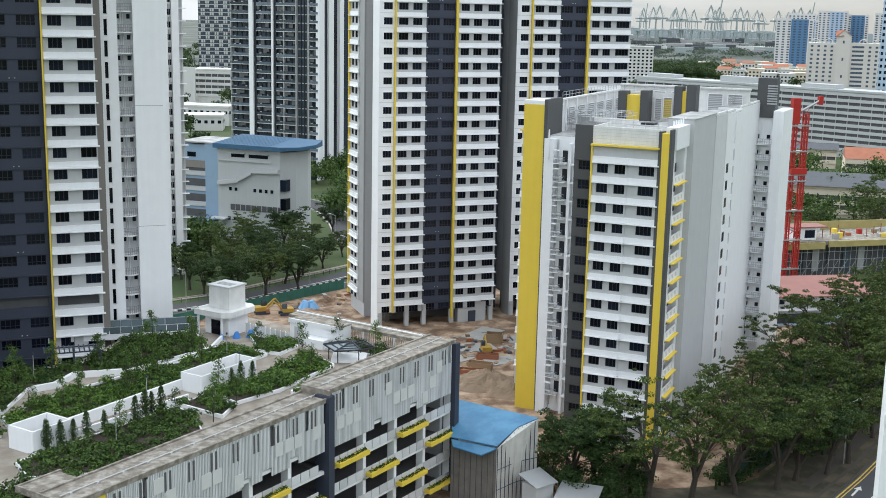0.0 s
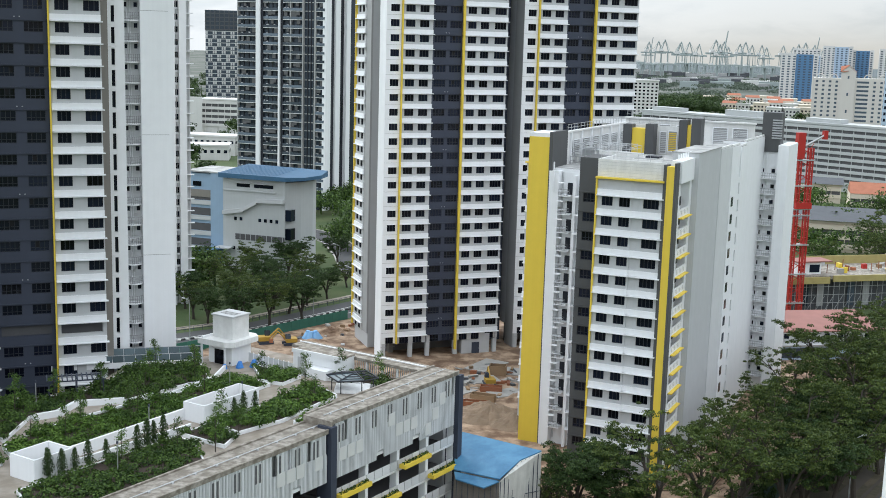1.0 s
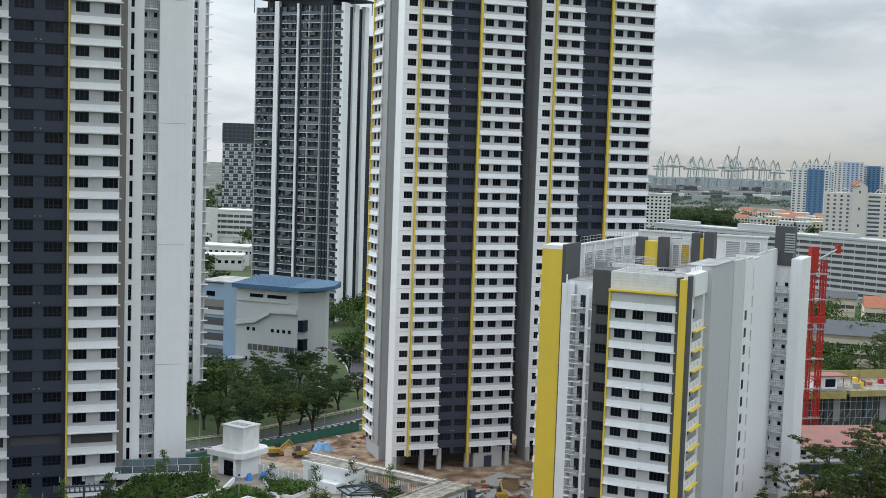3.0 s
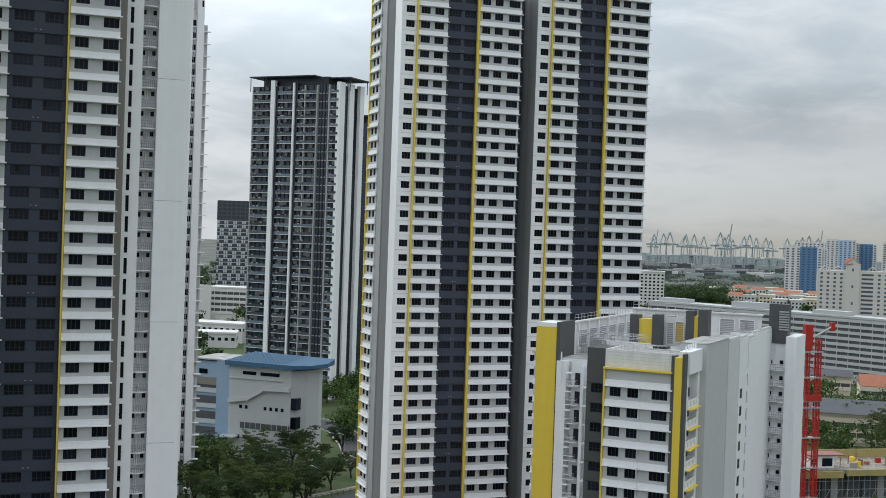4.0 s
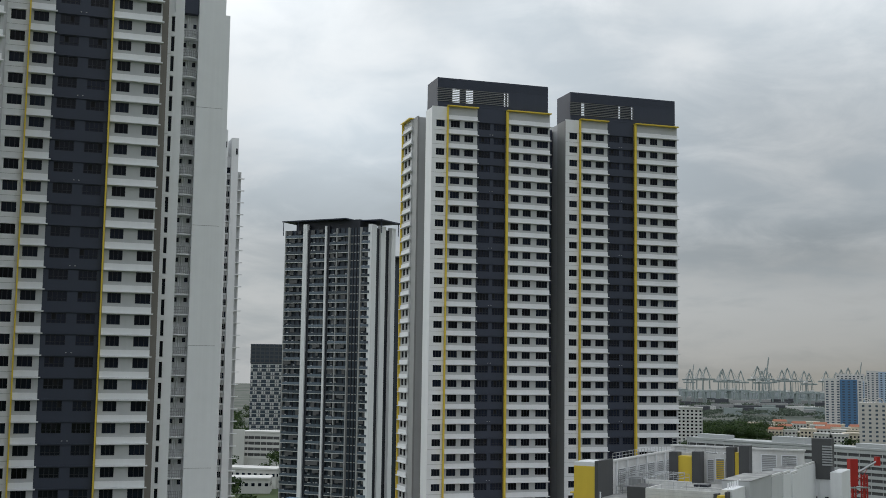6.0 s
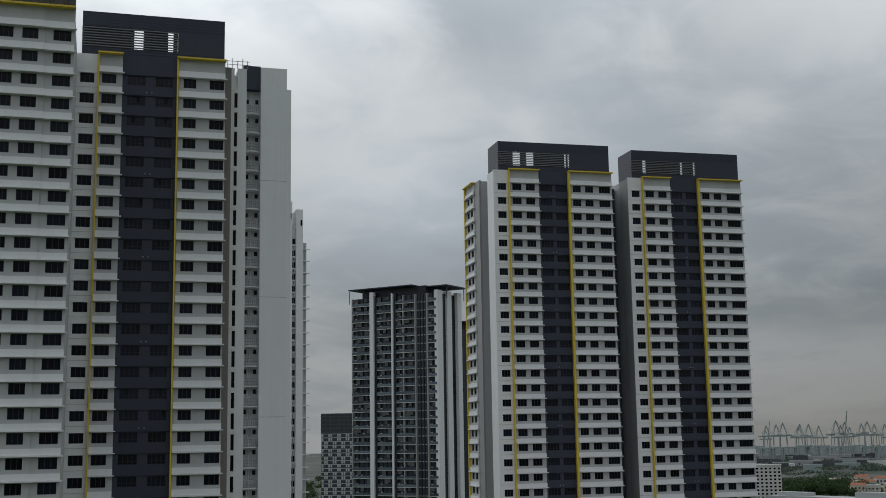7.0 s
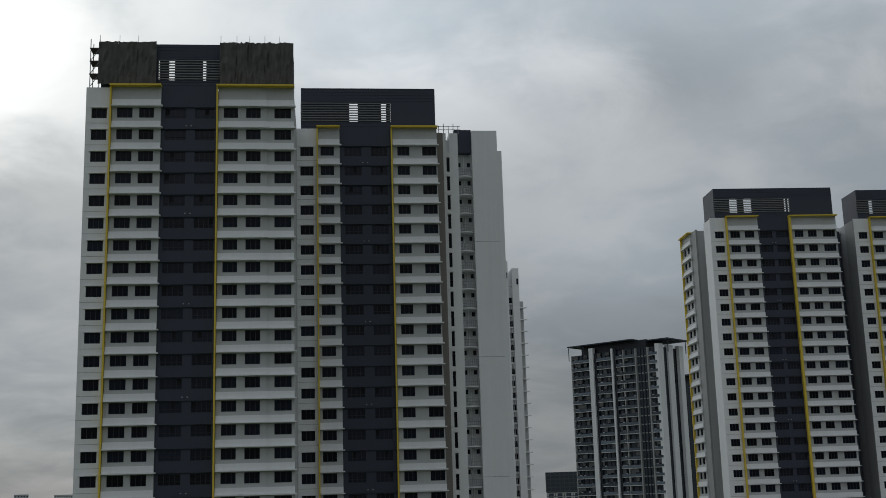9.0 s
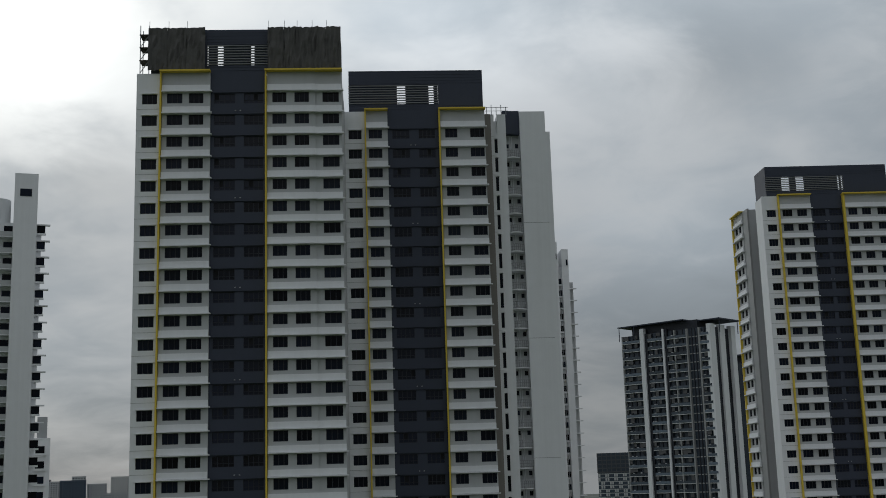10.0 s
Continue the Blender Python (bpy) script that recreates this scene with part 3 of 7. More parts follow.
def tower_m():
    u0, v0, ang = 80.0, 225.0, 20.0
    t = thing("apartment_tower", "tall white and dark grey twin apartment tower with yellow fins", "apartment tower", grid_point(u0, v0, ang), ang, "apartment towers")
    base = Matrix.Translation((-u0, -v0, 0))
    core = Geo(base)
    core.box(66.5, 90.6, 220.1, 223.6, 4, 113.2).box(70.2, 90.6, 223.6, 238, 4, 113.2)
    part("core", core, PALE, t, "pale grey tower body")
    part("core", Geo(base).box(95.6, 120.3, 222.4, 240, 4, 113.2), PALE, t, "pale grey tower body")
    part("link", Geo(base).box(90.7, 95.3, 229, 236, 0, 112.5), DARK, t, "dark recessed link between the two halves")
    for x0, yf, scr in ((66.2, 219.2, True), (95.3, 221.5, False)):
        f = base @ Matrix.Translation((x0, yf, 0))
        e = 24.6 if scr else 25.2
        facade(t, f, [("plain", 0, 3.0, [(0.85, 2.55)], 0.25), ("ledge", 3.2, 9.2, [(3.75, 5.6), (6.55, 8.4)], 0), ("dark", 9.2, 15.3, [(9.6, 12.0), (12.75, 15.1)], 0.3),
                      ("ledge", 15.7, 21.3, [(16.3, 18.0), (18.9, 20.6)], 0), ("ledge", 21.3, e, [(21.9, e - 0.35)], 0.15)], TOPS, 3.0, 113.4, joined=not scr)
        fin(t, f, 2.95, 0, 3, 113.6, 0.24)
        fin(t, f, 15.25, 0, 1.2, 113.6, 0.4)
        beam(t, f, 2.95, 9.3, 0, 113.4)
        beam(t, f, 15.25, e + 0.1, 0, 113.4)
        gaps = [(4.4, 5.9), (7.2, 8.7), (15.2, 15.5)] if scr else [(3.9, 4.6), (12.3, 12.7)]
        roof_screen(t, f @ Matrix.Translation((0, 0.4, 0)), 1.1, e - 0.3, 113.4, 119.2, 1.1, 15.9 if scr else 15.2, gaps)
        # left side wall
        part("wall", Geo(f).box(-0.02, 0.3, 0.3, 4.5, 0, 113.2), WHITE if scr else GREY, t, "side wall")
        # pillars of the open ground storey
        for x in (0.2, 5.8, 9.4, 15.3, e - 0.8):
            part("pillar", Geo(f).box(x, x + 0.8, 0.3, 1.2, 0, 4.2), PALE, t, "ground storey pillar")
        part("meter_room", Geo(f).box(17, 23, 0.2, 6, 0, 4.0), PALE, t, "pale grey meter room")
        part("back_wall", Geo(f).box(0.6, e - 1, 6.2, 6.5, 0, 4.0), SHADE0, t, "ground storey back wall with shade put into its colour")
        part("door", Geo(f).box(19.2, 20.8, 0.1, 0.2, 0, 2.3), DARK, t, "dark meter room door")
        # kitchens at the gap side
        if scr:
            balcony_stack(t, f, 24.6, 26.4, 6.0, 8.0, [z - 1.75 for z in TOPS], False)
    # wing behind, its side wall turned to the road
    f = base @ Matrix.Translation((65.8, 226, 0)) @ Matrix.Rotation(radians(-90), 4, "Z") @ Matrix.Translation((-16, 0, 0))
    facade(t, f, [("ledge", 3.6, 9.9, [(4.6, 6.2), (7.2, 8.8)], 0), ("grey", 9.9, 13.4, [], 0.1)], TOPS, 3.0, 113.2)
    fin(t, f, 3.3, 0, 3, 113.4, 0.3)
    beam(t, f, 3.3, 10.2, 0, 113.2)
    part("core", Geo(base).box(66.16, 80, 228.7, 238.4, 0, 113), PALE, t, "pale grey tower body")
    g = Geo(base)
    g.box(69.2, 70.1, 223.7, 228.6, 0, 113.6)
    part("wall", g, TAUPE, t, "taupe recess with pipes")
    g = Geo(base)
    for zt in TOPS:
        g.box(67.3, 69.18, 224.6, 226.6, zt - 1.9, zt - 1.75).box(67.8, 68.6, 225.0, 226.0, zt - 1.75, zt - 0.9)
    tagged(part("cooling_unit_ledge", g, RAILBAR, t, "dark ledges with cooling units"), kind="stuff")
    part("pipe", Geo(base).tube((68.9, 227.4, 2), (68.9, 227.4, 113), 0.1), PALE, t, "grey drain pipe")
    return t


tower_m()


def tower_b():
    u0, v0, ang = -50.0, 185.0, -25.0
    tops = [41.2 - 2.8 * i for i in range(14)]
    t = thing("apartment_block", "lower white apartment block with dark bays and a broad yellow stripe", "apartment block", grid_point(u0, v0, ang), ang)
    base = Matrix.Translation((-u0, -v0, 0))
    for x0, x1, y0, y1, z1 in ((-55.4, -42.4, 163.8, 171.8, 44), (-66.5, -41.8, 171.9, 204.6, 43.5), (-60, -42.6, 204.7, 226, 43.2)):
        part("core", Geo(base).box(x0, x1, y0, y1, 0, z1), WHITE, t, "white block body")
    for x0, x1, y0, y1, z1 in ((-55.3, -43.2, 163.9, 171.8, 44.0), (-62.8, -42.0, 172.0, 204.5, 43.5), (-59.9, -42.7, 208.6, 225.9, 43.2)):
        part("roof_deck", Geo(base).box(x0, x1, y0, y1, z1 + 0.004, z1 + 0.09), ROOFDECK, t, "stained grey roof screed")
    for x0, x1, y0, y1, z1 in ((-55.0, -50.9, 171.9, 171.99, 44.3), (-55.2, -46.0, 184.0, 184.3, 44.6), (-50.6, -50.3, 172, 192, 44.5)):
        part("roof_kerb", Geo(base).box(x0, x1, y0, y1, 43.5, z1), PLASTER, t, "low stained roof kerb")
    f = base @ Matrix.Translation((0, 161, 0))
    facade(t, f, [("ledge", -52.15, -47.1, [(-51.5, -49.9), (-48.95, -47.4)], 0), ("ledge", -47.1, -42.8, [(-45.5, -43.3)], 0.1), ("dark", -55.6, -52.4, [(-54.9, -52.8)], 2.0)], tops, 0, 43.6, paint=CHARCOAL)
    fin(t, f, -52.4, 0, 1, 43.9, 0.25, 0.3)
    beam(t, f, -52.4, -42.6, 0, 43.7, 0.25, 0.55)
    g = Geo(f)
    g.box(-55.6, -52.45, 2.0, 8, 43.6, 46.3)
    part("parapet", g, CHARCOAL, t, "dark grey parapet")
    g = Geo(f).box(-52.15, -42.7, 0.4, 0.7, 43.9, 46.4).box(-52.4, -52.16, 0.4, 8, 43.6, 46.4)
    part("parapet", g, PLASTER, t, "white roof parapet")
    for k in range(5):
        part("joint", Geo(f).box(-52.1, -42.75, 0.385, 0.398, 44.2 + 0.45 * k, 44.23 + 0.45 * k), PALE, t)
    part("pillar", Geo(f).box(-42.8, -42.3, -0.2, 1.5, 0, 46.2), CHARCOAL, t, "dark grey corner pillar")
    part("stripe", Geo(f).box(-42.3, -41.25, -0.35, 1.0, 0, 46.0), YELLOW, t, "yellow painted corner stripe")
    part("pillar", Geo(f).box(-41.25, -40.9, -0.35, 1.4, 0, 46.5), CHARCOAL, t, "dark grey corner pillar")
    # broad yellow stripe
    part("stripe", Geo(base).box(-66.45, -63.15, 170.55, 176, 0, 48.2), YELLOW, t, "broad yellow painted stripe")
    part("stripe_cap", Geo(base).box(-66.45, -63.15, 170.6, 176, 48.2, 48.8), WHITE, t, "white cap over the stripe")
    part("pillar", Geo(base).box(-63.15, -62.6, 170.45, 177, 0, 49.0), CHARCOAL, t, "dark grey side of the stripe")
    # white column and service balconies
    part("wall", Geo(base).box(-62.9, -61.35, 170.2, 178, 0, 43.2), WHITE, t, "white column wall")
    part("recess_wall", Geo(base).box(-61.3, -55.62, 171.75, 171.86, 0, 43), WHITE, t, "white service recess")
    part("wall", Geo(base).box(-59.2, -58.75, 170.7, 171.74, 0, 42.6), WHITE, t, "narrow white dividing wall")
    balcony_stack(t, base, -61.3, -59.5, 170.1, 171.74, [z - 1.75 for z in tops])
    balcony_stack(t, base, -58.7, -55.7, 169.9, 171.7, [z - 1.75 for z in tops], False)
    small = Geo().box(0, 0.75, -0.06, 0, -0.3, 1.3).mesh("kitchen_window", GLASS)
    door = Geo().box(0, 0.8, -0.06, 0, -0.4, 1.5).mesh("balcony_door", FRAME)
    hood = Geo().box(0, 1.0, -0.7, 0, 0, 0.12).mesh("hood", WHITE)
    drying = Geo()
    for k in range(3):
        drying.tube((-61.2, 169.9 - 0.2 * k, 0), (-59.6, 169.9 - 0.2 * k, 0), 0.035, n=4)
    drying = drying.mesh("drying_rack", STEEL)
    for zt in tops:
        part("kitchen_window", small, None, t, "", base @ Matrix.Translation((-58.5, 171.74, zt - 1.3)))
        part("balcony_door", door, None, t, "", base @ Matrix.Translation((-60.4, 171.74, zt - 1.3)))
        part("hood", hood, None, t, "", base @ Matrix.Translation((-61.3, 170.2, zt + 0.3)))
        part("drying_rack", drying, None, t, "", base @ Matrix.Translation((0, 0, zt - 0.9)))
    part("pipe", Geo(base).tube((-61.1, 171.6, 1), (-61.1, 171.6, 43), 0.09), PALE, t, "grey drain pipe")
    part("pipe", Geo(base).tube((-62.1, 170.0, 40), (-62.1, 170.0, 44.6), 0.12), WHITE, t, "white vent pipe")
    # far left front, beyond the stripe
    f2 = base @ Matrix.Translation((0, 177, 0))
    facade(t, f2, [("ledge", -69.2, -66.7, [(-68.4, -67.2)], 0)], tops, 0, 43.5)
    part("core", Geo(base).box(-69.0, -66.6, 177.4, 200, 0, 43.4), WHITE, t)
    beam(t, f2, -69.3, -66.6, 0, 43.5)
    # long right side
    fr = base @ Matrix.Translation((-40.9, 0, 0)) @ Matrix.Rotation(radians(90), 4, "Z")
    g = Geo(fr)
    g.box(162.2, 162.8, 0, 1.2, 0, 43.6).box(168.2, 169.4, 0, 1.2, 0, 43.6).box(162.2, 169.8, -0.3, 1.2, 43.6, 46.7).box(162.2, 169.4, 1.2, 1.5, 0, 43.6)
    part("wall", g, WHITE, t, "white balcony front")
    for zt in tops:
        g = Geo(fr)
        g.box(162.8, 168.2, -0.05, 0.1, zt - 2.45, zt - 1.3)
        part("balcony_front", g, WHITE, t)
        part("balcony_edge", Geo(fr).box(162.9, 168.4, -0.6, 0.1, zt - 2.62, zt - 2.47), YELLOW, t, "yellow ledge")
        g = Geo(fr)
        for k in range(6):
            g.box(163.4 + 0.8 * k, 163.55 + 0.8 * k, -0.062, -0.052, zt - 2.2, zt - 1.5)
        tagged(part("balcony_slot", g, GREY, t), kind="stuff")
        part("opening", Geo(fr).box(162.8, 168.2, 1.1, 1.15, zt - 1.3, zt), GLASS, t, "dark opening")
    part("wall", Geo(fr).box(169.4, 183.0, -0.9, 3, 0, 47.3), PALE, t, "plain grey side wall")
    part("wall_cap", Geo(fr).box(169.3, 183.1, -1.0, 3.1, 47.3, 47.4), ROOFDECK, t, "thin stained roof edge")
    for a, b, y0, z in ((183.1, 190.6, -0.9, 46.9), (190.65, 196.4, -1.0, 46.8), (197.6, 201.9, -1.0, 46.4), (202.05, 218.4, -0.8, 46.9)):
        part("wall_top", Geo(fr).box(a, b, y0, 2.9, z + 0.004, z + 0.07), ROOFDECK, t, "stained screed on the wall top")
        part("wall_kerb", Geo(fr).box(a, b, y0, y0 + 0.3, z + 0.074, z + 0.35), PLASTER, t, "low stained kerb")
    part("wall", Geo(fr).box(183.0, 190.6, -1.0, 3, 0, 46.9), SOFT, t, "pale grey side wall")
    g = Geo(fr).box(190.6, 196.5, -1.1, 3, 0, 46.8).box(197.5, 202.0, -1.1, 3, 0, 46.4).box(196.5, 197.5, -0.3, 3, 0, 46.0)
    for zt in tops:
        g.box(196.5, 197.5, -1.1, -0.3, zt - 0.6, zt + 0.3)
    part("wall", g, WHITE, t, "white side wall with slit windows")
    part("slit_glazing", Geo(fr).box(196.5, 197.5, -0.36, -0.302, 2, 41.5), GLASS, t, "dark slit windows")
    slit = Geo().box(191.6, 193.0, -1.14, -1.104, 0, 1.5).mesh("stair_window", GLASS)
    for zt in tops[1:]:
        part("stair_window", slit, None, t, "", fr @ Matrix.Translation((0, 0, zt - 1.2)))
    part("wall", Geo(fr).box(202.0, 218.6, -0.9, 3, 0, 46.9), WHITE, t, "white side wall")
    part("wall", Geo(base).box(-42.4, -37.3, 218.3, 226, 0, 44.2), WHITE, t, "service recess wall")
    balcony_stack(t, base, -41.0, -37.35, 216.9, 218.3, [z - 1.75 for z in tops])
    small = Geo().box(0, 0.6, -0.06, 0, 0, 0.7).mesh("toilet_window", GLASS)
    for zt in tops:
        for x in (-40.4, -38.5):
            part("toilet_window", small, None, t, "", base @ Matrix.Translation((x, 218.29, zt - 0.7)))
        part("hood", Geo(base).box(-41.6, -40.9, 217.0, 218.3, zt + 0.05, zt + 0.2), WHITE, t)
    part("pipe", Geo(base).tube((-39.4, 218.1, 1), (-39.4, 218.1, 46), 0.09), WHITE, t, "white drain pipe")
    part("end_slab", Geo(base).box(-37.3, -35.45, 216.6, 226, 0, 45.6), WHITE, t, "white end wall")
    part("roof_room", Geo(base).box(-40.6, -37.3, 218.0, 221.0, 44.2, 51.2), CHARCOAL, t, "dark grey roof room")
    for k in range(8):
        part("vent_slat", Geo(base).box(-38.8, -37.1, 217.75, 217.99, 46.6 + 0.45 * k, 46.85 + 0.45 * k), STEEL, t)
    # roof walls, screens and railings
    def louvre(m, a, b, z0, z1, mat=SCREEN):
        # flat grey panel paints the shade behind the slats
        part("vent_back", Geo(m).box(a, b, -0.03, -0.004, z0, z1), GREY, t, "grey panel painted for the vent's shade")
        n = int((z1 - z0) / 0.3)
        me = Geo().box(a, b, -0.16, -0.035, 0.06, 0.2).mesh("vent_slat", mat)
        for k in range(n):
            part("vent_slat", me, None, t, "", m @ Matrix.Translation((0, 0, z0 + 0.3 * k)))
        part("vent_frame", lattice(Geo(m @ Matrix.Translation((a - 0.15, -0.2, z0 - 0.15))), b - a + 0.3, z1 - z0 + 0.3, [(0.15, b - a + 0.15)], [(0.15, z1 - z0 + 0.15)], 0, 0.18), WHITE, t)

    left = base @ Matrix.Translation((-62.85, 0, 0)) @ Matrix.Rotation(radians(90), 4, "Z")
    part("roof_wall", Geo(left).box(177, 211, 0.0, 0.35, 43.5, 48.5), PLASTER, t, "long white roof screen wall")
    part("roof_cornice", Geo(left).box(177, 211, -0.25, 0.5, 48.5, 48.75), PLASTER, t)
    for k in range(6):
        louvre(left, 180 + 5 * k, 183.2 + 5 * k, 45.0, 47.2)
        part("roof_pier", Geo(left).box(178.7 + 5 * k, 179.1 + 5 * k, -0.3, -0.004, 43.5, 48.5), WHITE, t)
    back = base @ Matrix.Translation((0, 208, 0))
    part("roof_wall", Geo(back).box(-62.8, -40.0, 0, 0.4, 43.2, 49.5), PLASTER, t, "white cross wall on the roof")
    part("roof_cornice", Geo(back).box(-62.8, -39.8, -0.4, 0.6, 49.5, 49.75), PLASTER, t)
    for a, b in ((-56.6, -54.6), (-53.4, -51.2), (-47.0, -44.6), (-43.6, -41.2)):
        louvre(back, a, b, 45.4, 48.6, SCREEN if a < -55 or a > -50 else YELLOW)
    for a, b, y, z1, m, nm in ((-57.6, -56.2, 189.6, 49.6, CHARCOAL, "pillar"), (-56.2, -53.9, 190.0, 49.0, YELLOW, "stripe"), (-53.9, -52.5, 189.6, 49.8, CHARCOAL, "pillar"),
                               (-49.0, -47.7, 192, 50.6, CHARCOAL, "pillar"), (-47.7, -47.0, 192.3, 49.8, YELLOW, "stripe"), (-47.0, -45.4, 192, 50.9, CHARCOAL, "pillar")):
        part(nm, Geo(base).box(a, b, y, y + 2.2, 43.3, z1), m, t, "dark grey roof pillar" if m is CHARCOAL else "yellow roof stripe")
    part("roof_wall", Geo(base).box(-57.7, -49.0, 192.8, 193.1, 43.5, 49.4), PLASTER, t, "white roof screen wall")
    mid = base @ Matrix.Translation((0, 192.8, 0))
    louvre(mid, -52.2, -51.2, 45.0, 48.4)
    louvre(mid, -50.8, -49.5, 45.4, 48.6, YELLOW)
    part("roof_house", Geo(base).box(-50.0, -43.2, 170.0, 178, 44.1, 45.9), PLASTER, t, "white roof house")
    part("roof_screed", Geo(base).box(-49.8, -43.4, 170.2, 177.8, 45.904, 45.98), ROOFDECK, t, "stained roof screed")
    part("roof_hatch", Geo(base).box(-48.5, -46.5, 171.5, 173.5, 45.99, 46.3), FRAME, t, "dark roof hatch")
    for y0, y1, x in ((165, 176, -55.3), (178, 204, -57.5)):
        rr = base @ Matrix.Translation((x, 0, 0)) @ Matrix.Rotation(radians(90), 4, "Z") @ Matrix.Translation((y0, 0, 43.6))
        n = int((y1 - y0) / 1.2)
        part("roof_railing", lattice(Geo(rr), y1 - y0, 1.2, [((y1 - y0) * i / n + 0.05, (y1 - y0) * (i + 1) / n - 0.05) for i in range(n)], [(0.08, 0.55), (0.62, 1.12)], 0, 0.06), STEEL, t, "steel roof railing")
    rr = base @ Matrix.Translation((-62.6, 178.6, 43.5))
    part("roof_railing", lattice(Geo(rr), 7.5, 1.3, [(0.94 * i + 0.05, 0.94 * (i + 1) - 0.05) for i in range(7)], [(0.08, 0.6), (0.68, 1.2)], 0, 0.06), STEEL, t, "steel roof railing")
    for x, y, h in ((-61.5, 181, 2.6), (-60.0, 184, 2.0), (-54.0, 186, 1.6), (-52.5, 182, 1.2), (-58.5, 196, 2.2)):
        part("roof_plant", Geo(base).box(x, x + 1.6, y, y + 1.4, 43.5, 43.5 + h), STEEL, t, "grey roof plant")
    for k in range(6):
        part("vent_pipe", Geo(fr).tube((163.5 + 1.3 * k, 0.6, 46.7), (163.5 + 1.3 * k, 0.6, 47.5), 0.12), WHITE, t)
    for k in range(9):
        part("scaffold_pole", Geo(fr).tube((203 + 1.6 * k, 1.6, 46.0), (203 + 1.6 * k, 1.6, 48.6), 0.06), STEEL, t)
    for x0, y0, x1, y1, z in ((-63, 178, -63, 206, 48.75), (-62.5, 207.6, -41, 207.6, 49.75), (-57.5, 192.6, -49.2, 192.6, 49.4), (-57.6, 178, -51, 178, 46.2), (-52, 161.6, -43.2, 161.6, 46.4)):
        a, b = Vector((x0, y0, z)), Vector((x1, y1, z))
        n = int((b - a).length / 1.5)
        g = Geo(base)
        for k in range(n + 1):
            p = a.lerp(b, k / n)
            g.tube(p, p + Vector((0, 0, 1.0)), 0.035, n=4)
        for h in (0.5, 1.0):
            g.tube(a + Vector((0, 0, h)), b + Vector((0, 0, h)), 0.03, n=4)
        part("roof_railing", g, STEEL, t, "thin steel roof railing")
    g = Geo(base)
    for k in range(6):
        for j in range(2):
            g.tube((-62.3 + 1.8 * k, 179.5 + 4 * j, 43.4), (-62.3 + 1.8 * k, 179.5 + 4 * j, 47.0), 0.05, n=4)
        g.tube((-62.3 + 1.8 * k, 179.5, 46.6), (-62.3 + 1.8 * k, 183.5, 46.6), 0.05, n=4)
    for h in (44.8, 46.0, 46.9):
        for j in range(2):
            g.tube((-62.3, 179.5 + 4 * j, h), (-53.3, 179.5 + 4 * j, h), 0.05, n=4)
    part("roof_scaffold", g, STEEL, t, "steel scaffold left on the roof")
    part("roof_gutter", Geo(base).box(-57.6, -50.6, 177.6, 178.0, 43.5, 46.1), PLASTER, t, "stained low roof wall")
    for z in (47.4, 48.4):
        part("scaffold_rail", Geo(fr).tube((203, 1.6, z), (216, 1.6, z), 0.05), STEEL, t)
    return t


tower_b()

# ---- ground ----
g = Geo().add([(-4000, -4000, 0), (4000, -4000, 0), (4000, 4900, 0), (-4000, 4900, 0)], [(0, 1, 2, 3)])
lone("ground", g, GRASS, "dull green open land", "ground", kind="structure")
g = Geo().add([(-26, 120, 0.03), (24, 141, 0.03), (43.5, 154.6, 0.03), (52.5, 166.5, 0.03), (66, 188, 0.03), (83, 216, 0.03), (98, 262, 0.03), (20, 290, 0.03), (-22, 262, 0.03), (-46, 240, 0.03), (-60, 190, 0.03)], [tuple(range(11))])
lone("site_ground", g, EARTH, "bare orange earth of the building site", "ground", kind="structure")

# ---- car park with roof garden ----
HEDGE = leaf_material("hedge_leaves", (0.014, 0.036, 0.008), (0.105, 0.175, 0.034))
DIRT = material("dark_soil", (0.04, 0.029, 0.022), 0.95, vary=0.3, bump=0.5)


def leaves(g, centre, radii, n, size, rnd, flat=0.5):
    """n small leaf sprays in a rounded clump, most of them near its skin."""
    cx, cy, cz = centre
    for _ in range(n):
        d = Vector((rnd.gauss(0, 1), rnd.gauss(0, 1), rnd.gauss(0, 1))).normalized()
        r = rnd.random() ** 0.4
        p = Vector((cx + d.x * radii[0] * r, cy + d.y * radii[1] * r, cz + d.z * radii[2] * r))
        nrm = (d + Vector((rnd.uniform(-1, 1), rnd.uniform(-1, 1), rnd.uniform(-0.2, 1.2))) * 0.9).normalized()
        s = nrm.cross(Vector((rnd.uniform(-1, 1), rnd.uniform(-1, 1), rnd.uniform(-1, 1)))).normalized()
        q = nrm.cross(s)
        a, b = size * rnd.uniform(0.6, 1.3), size * rnd.uniform(0.35, 0.8)
        g.add([p - s * a, p - q * b + nrm * 0.1 * a, p + s * a, p + q * b + nrm * 0.1 * a], [(0, 1, 2, 3)])


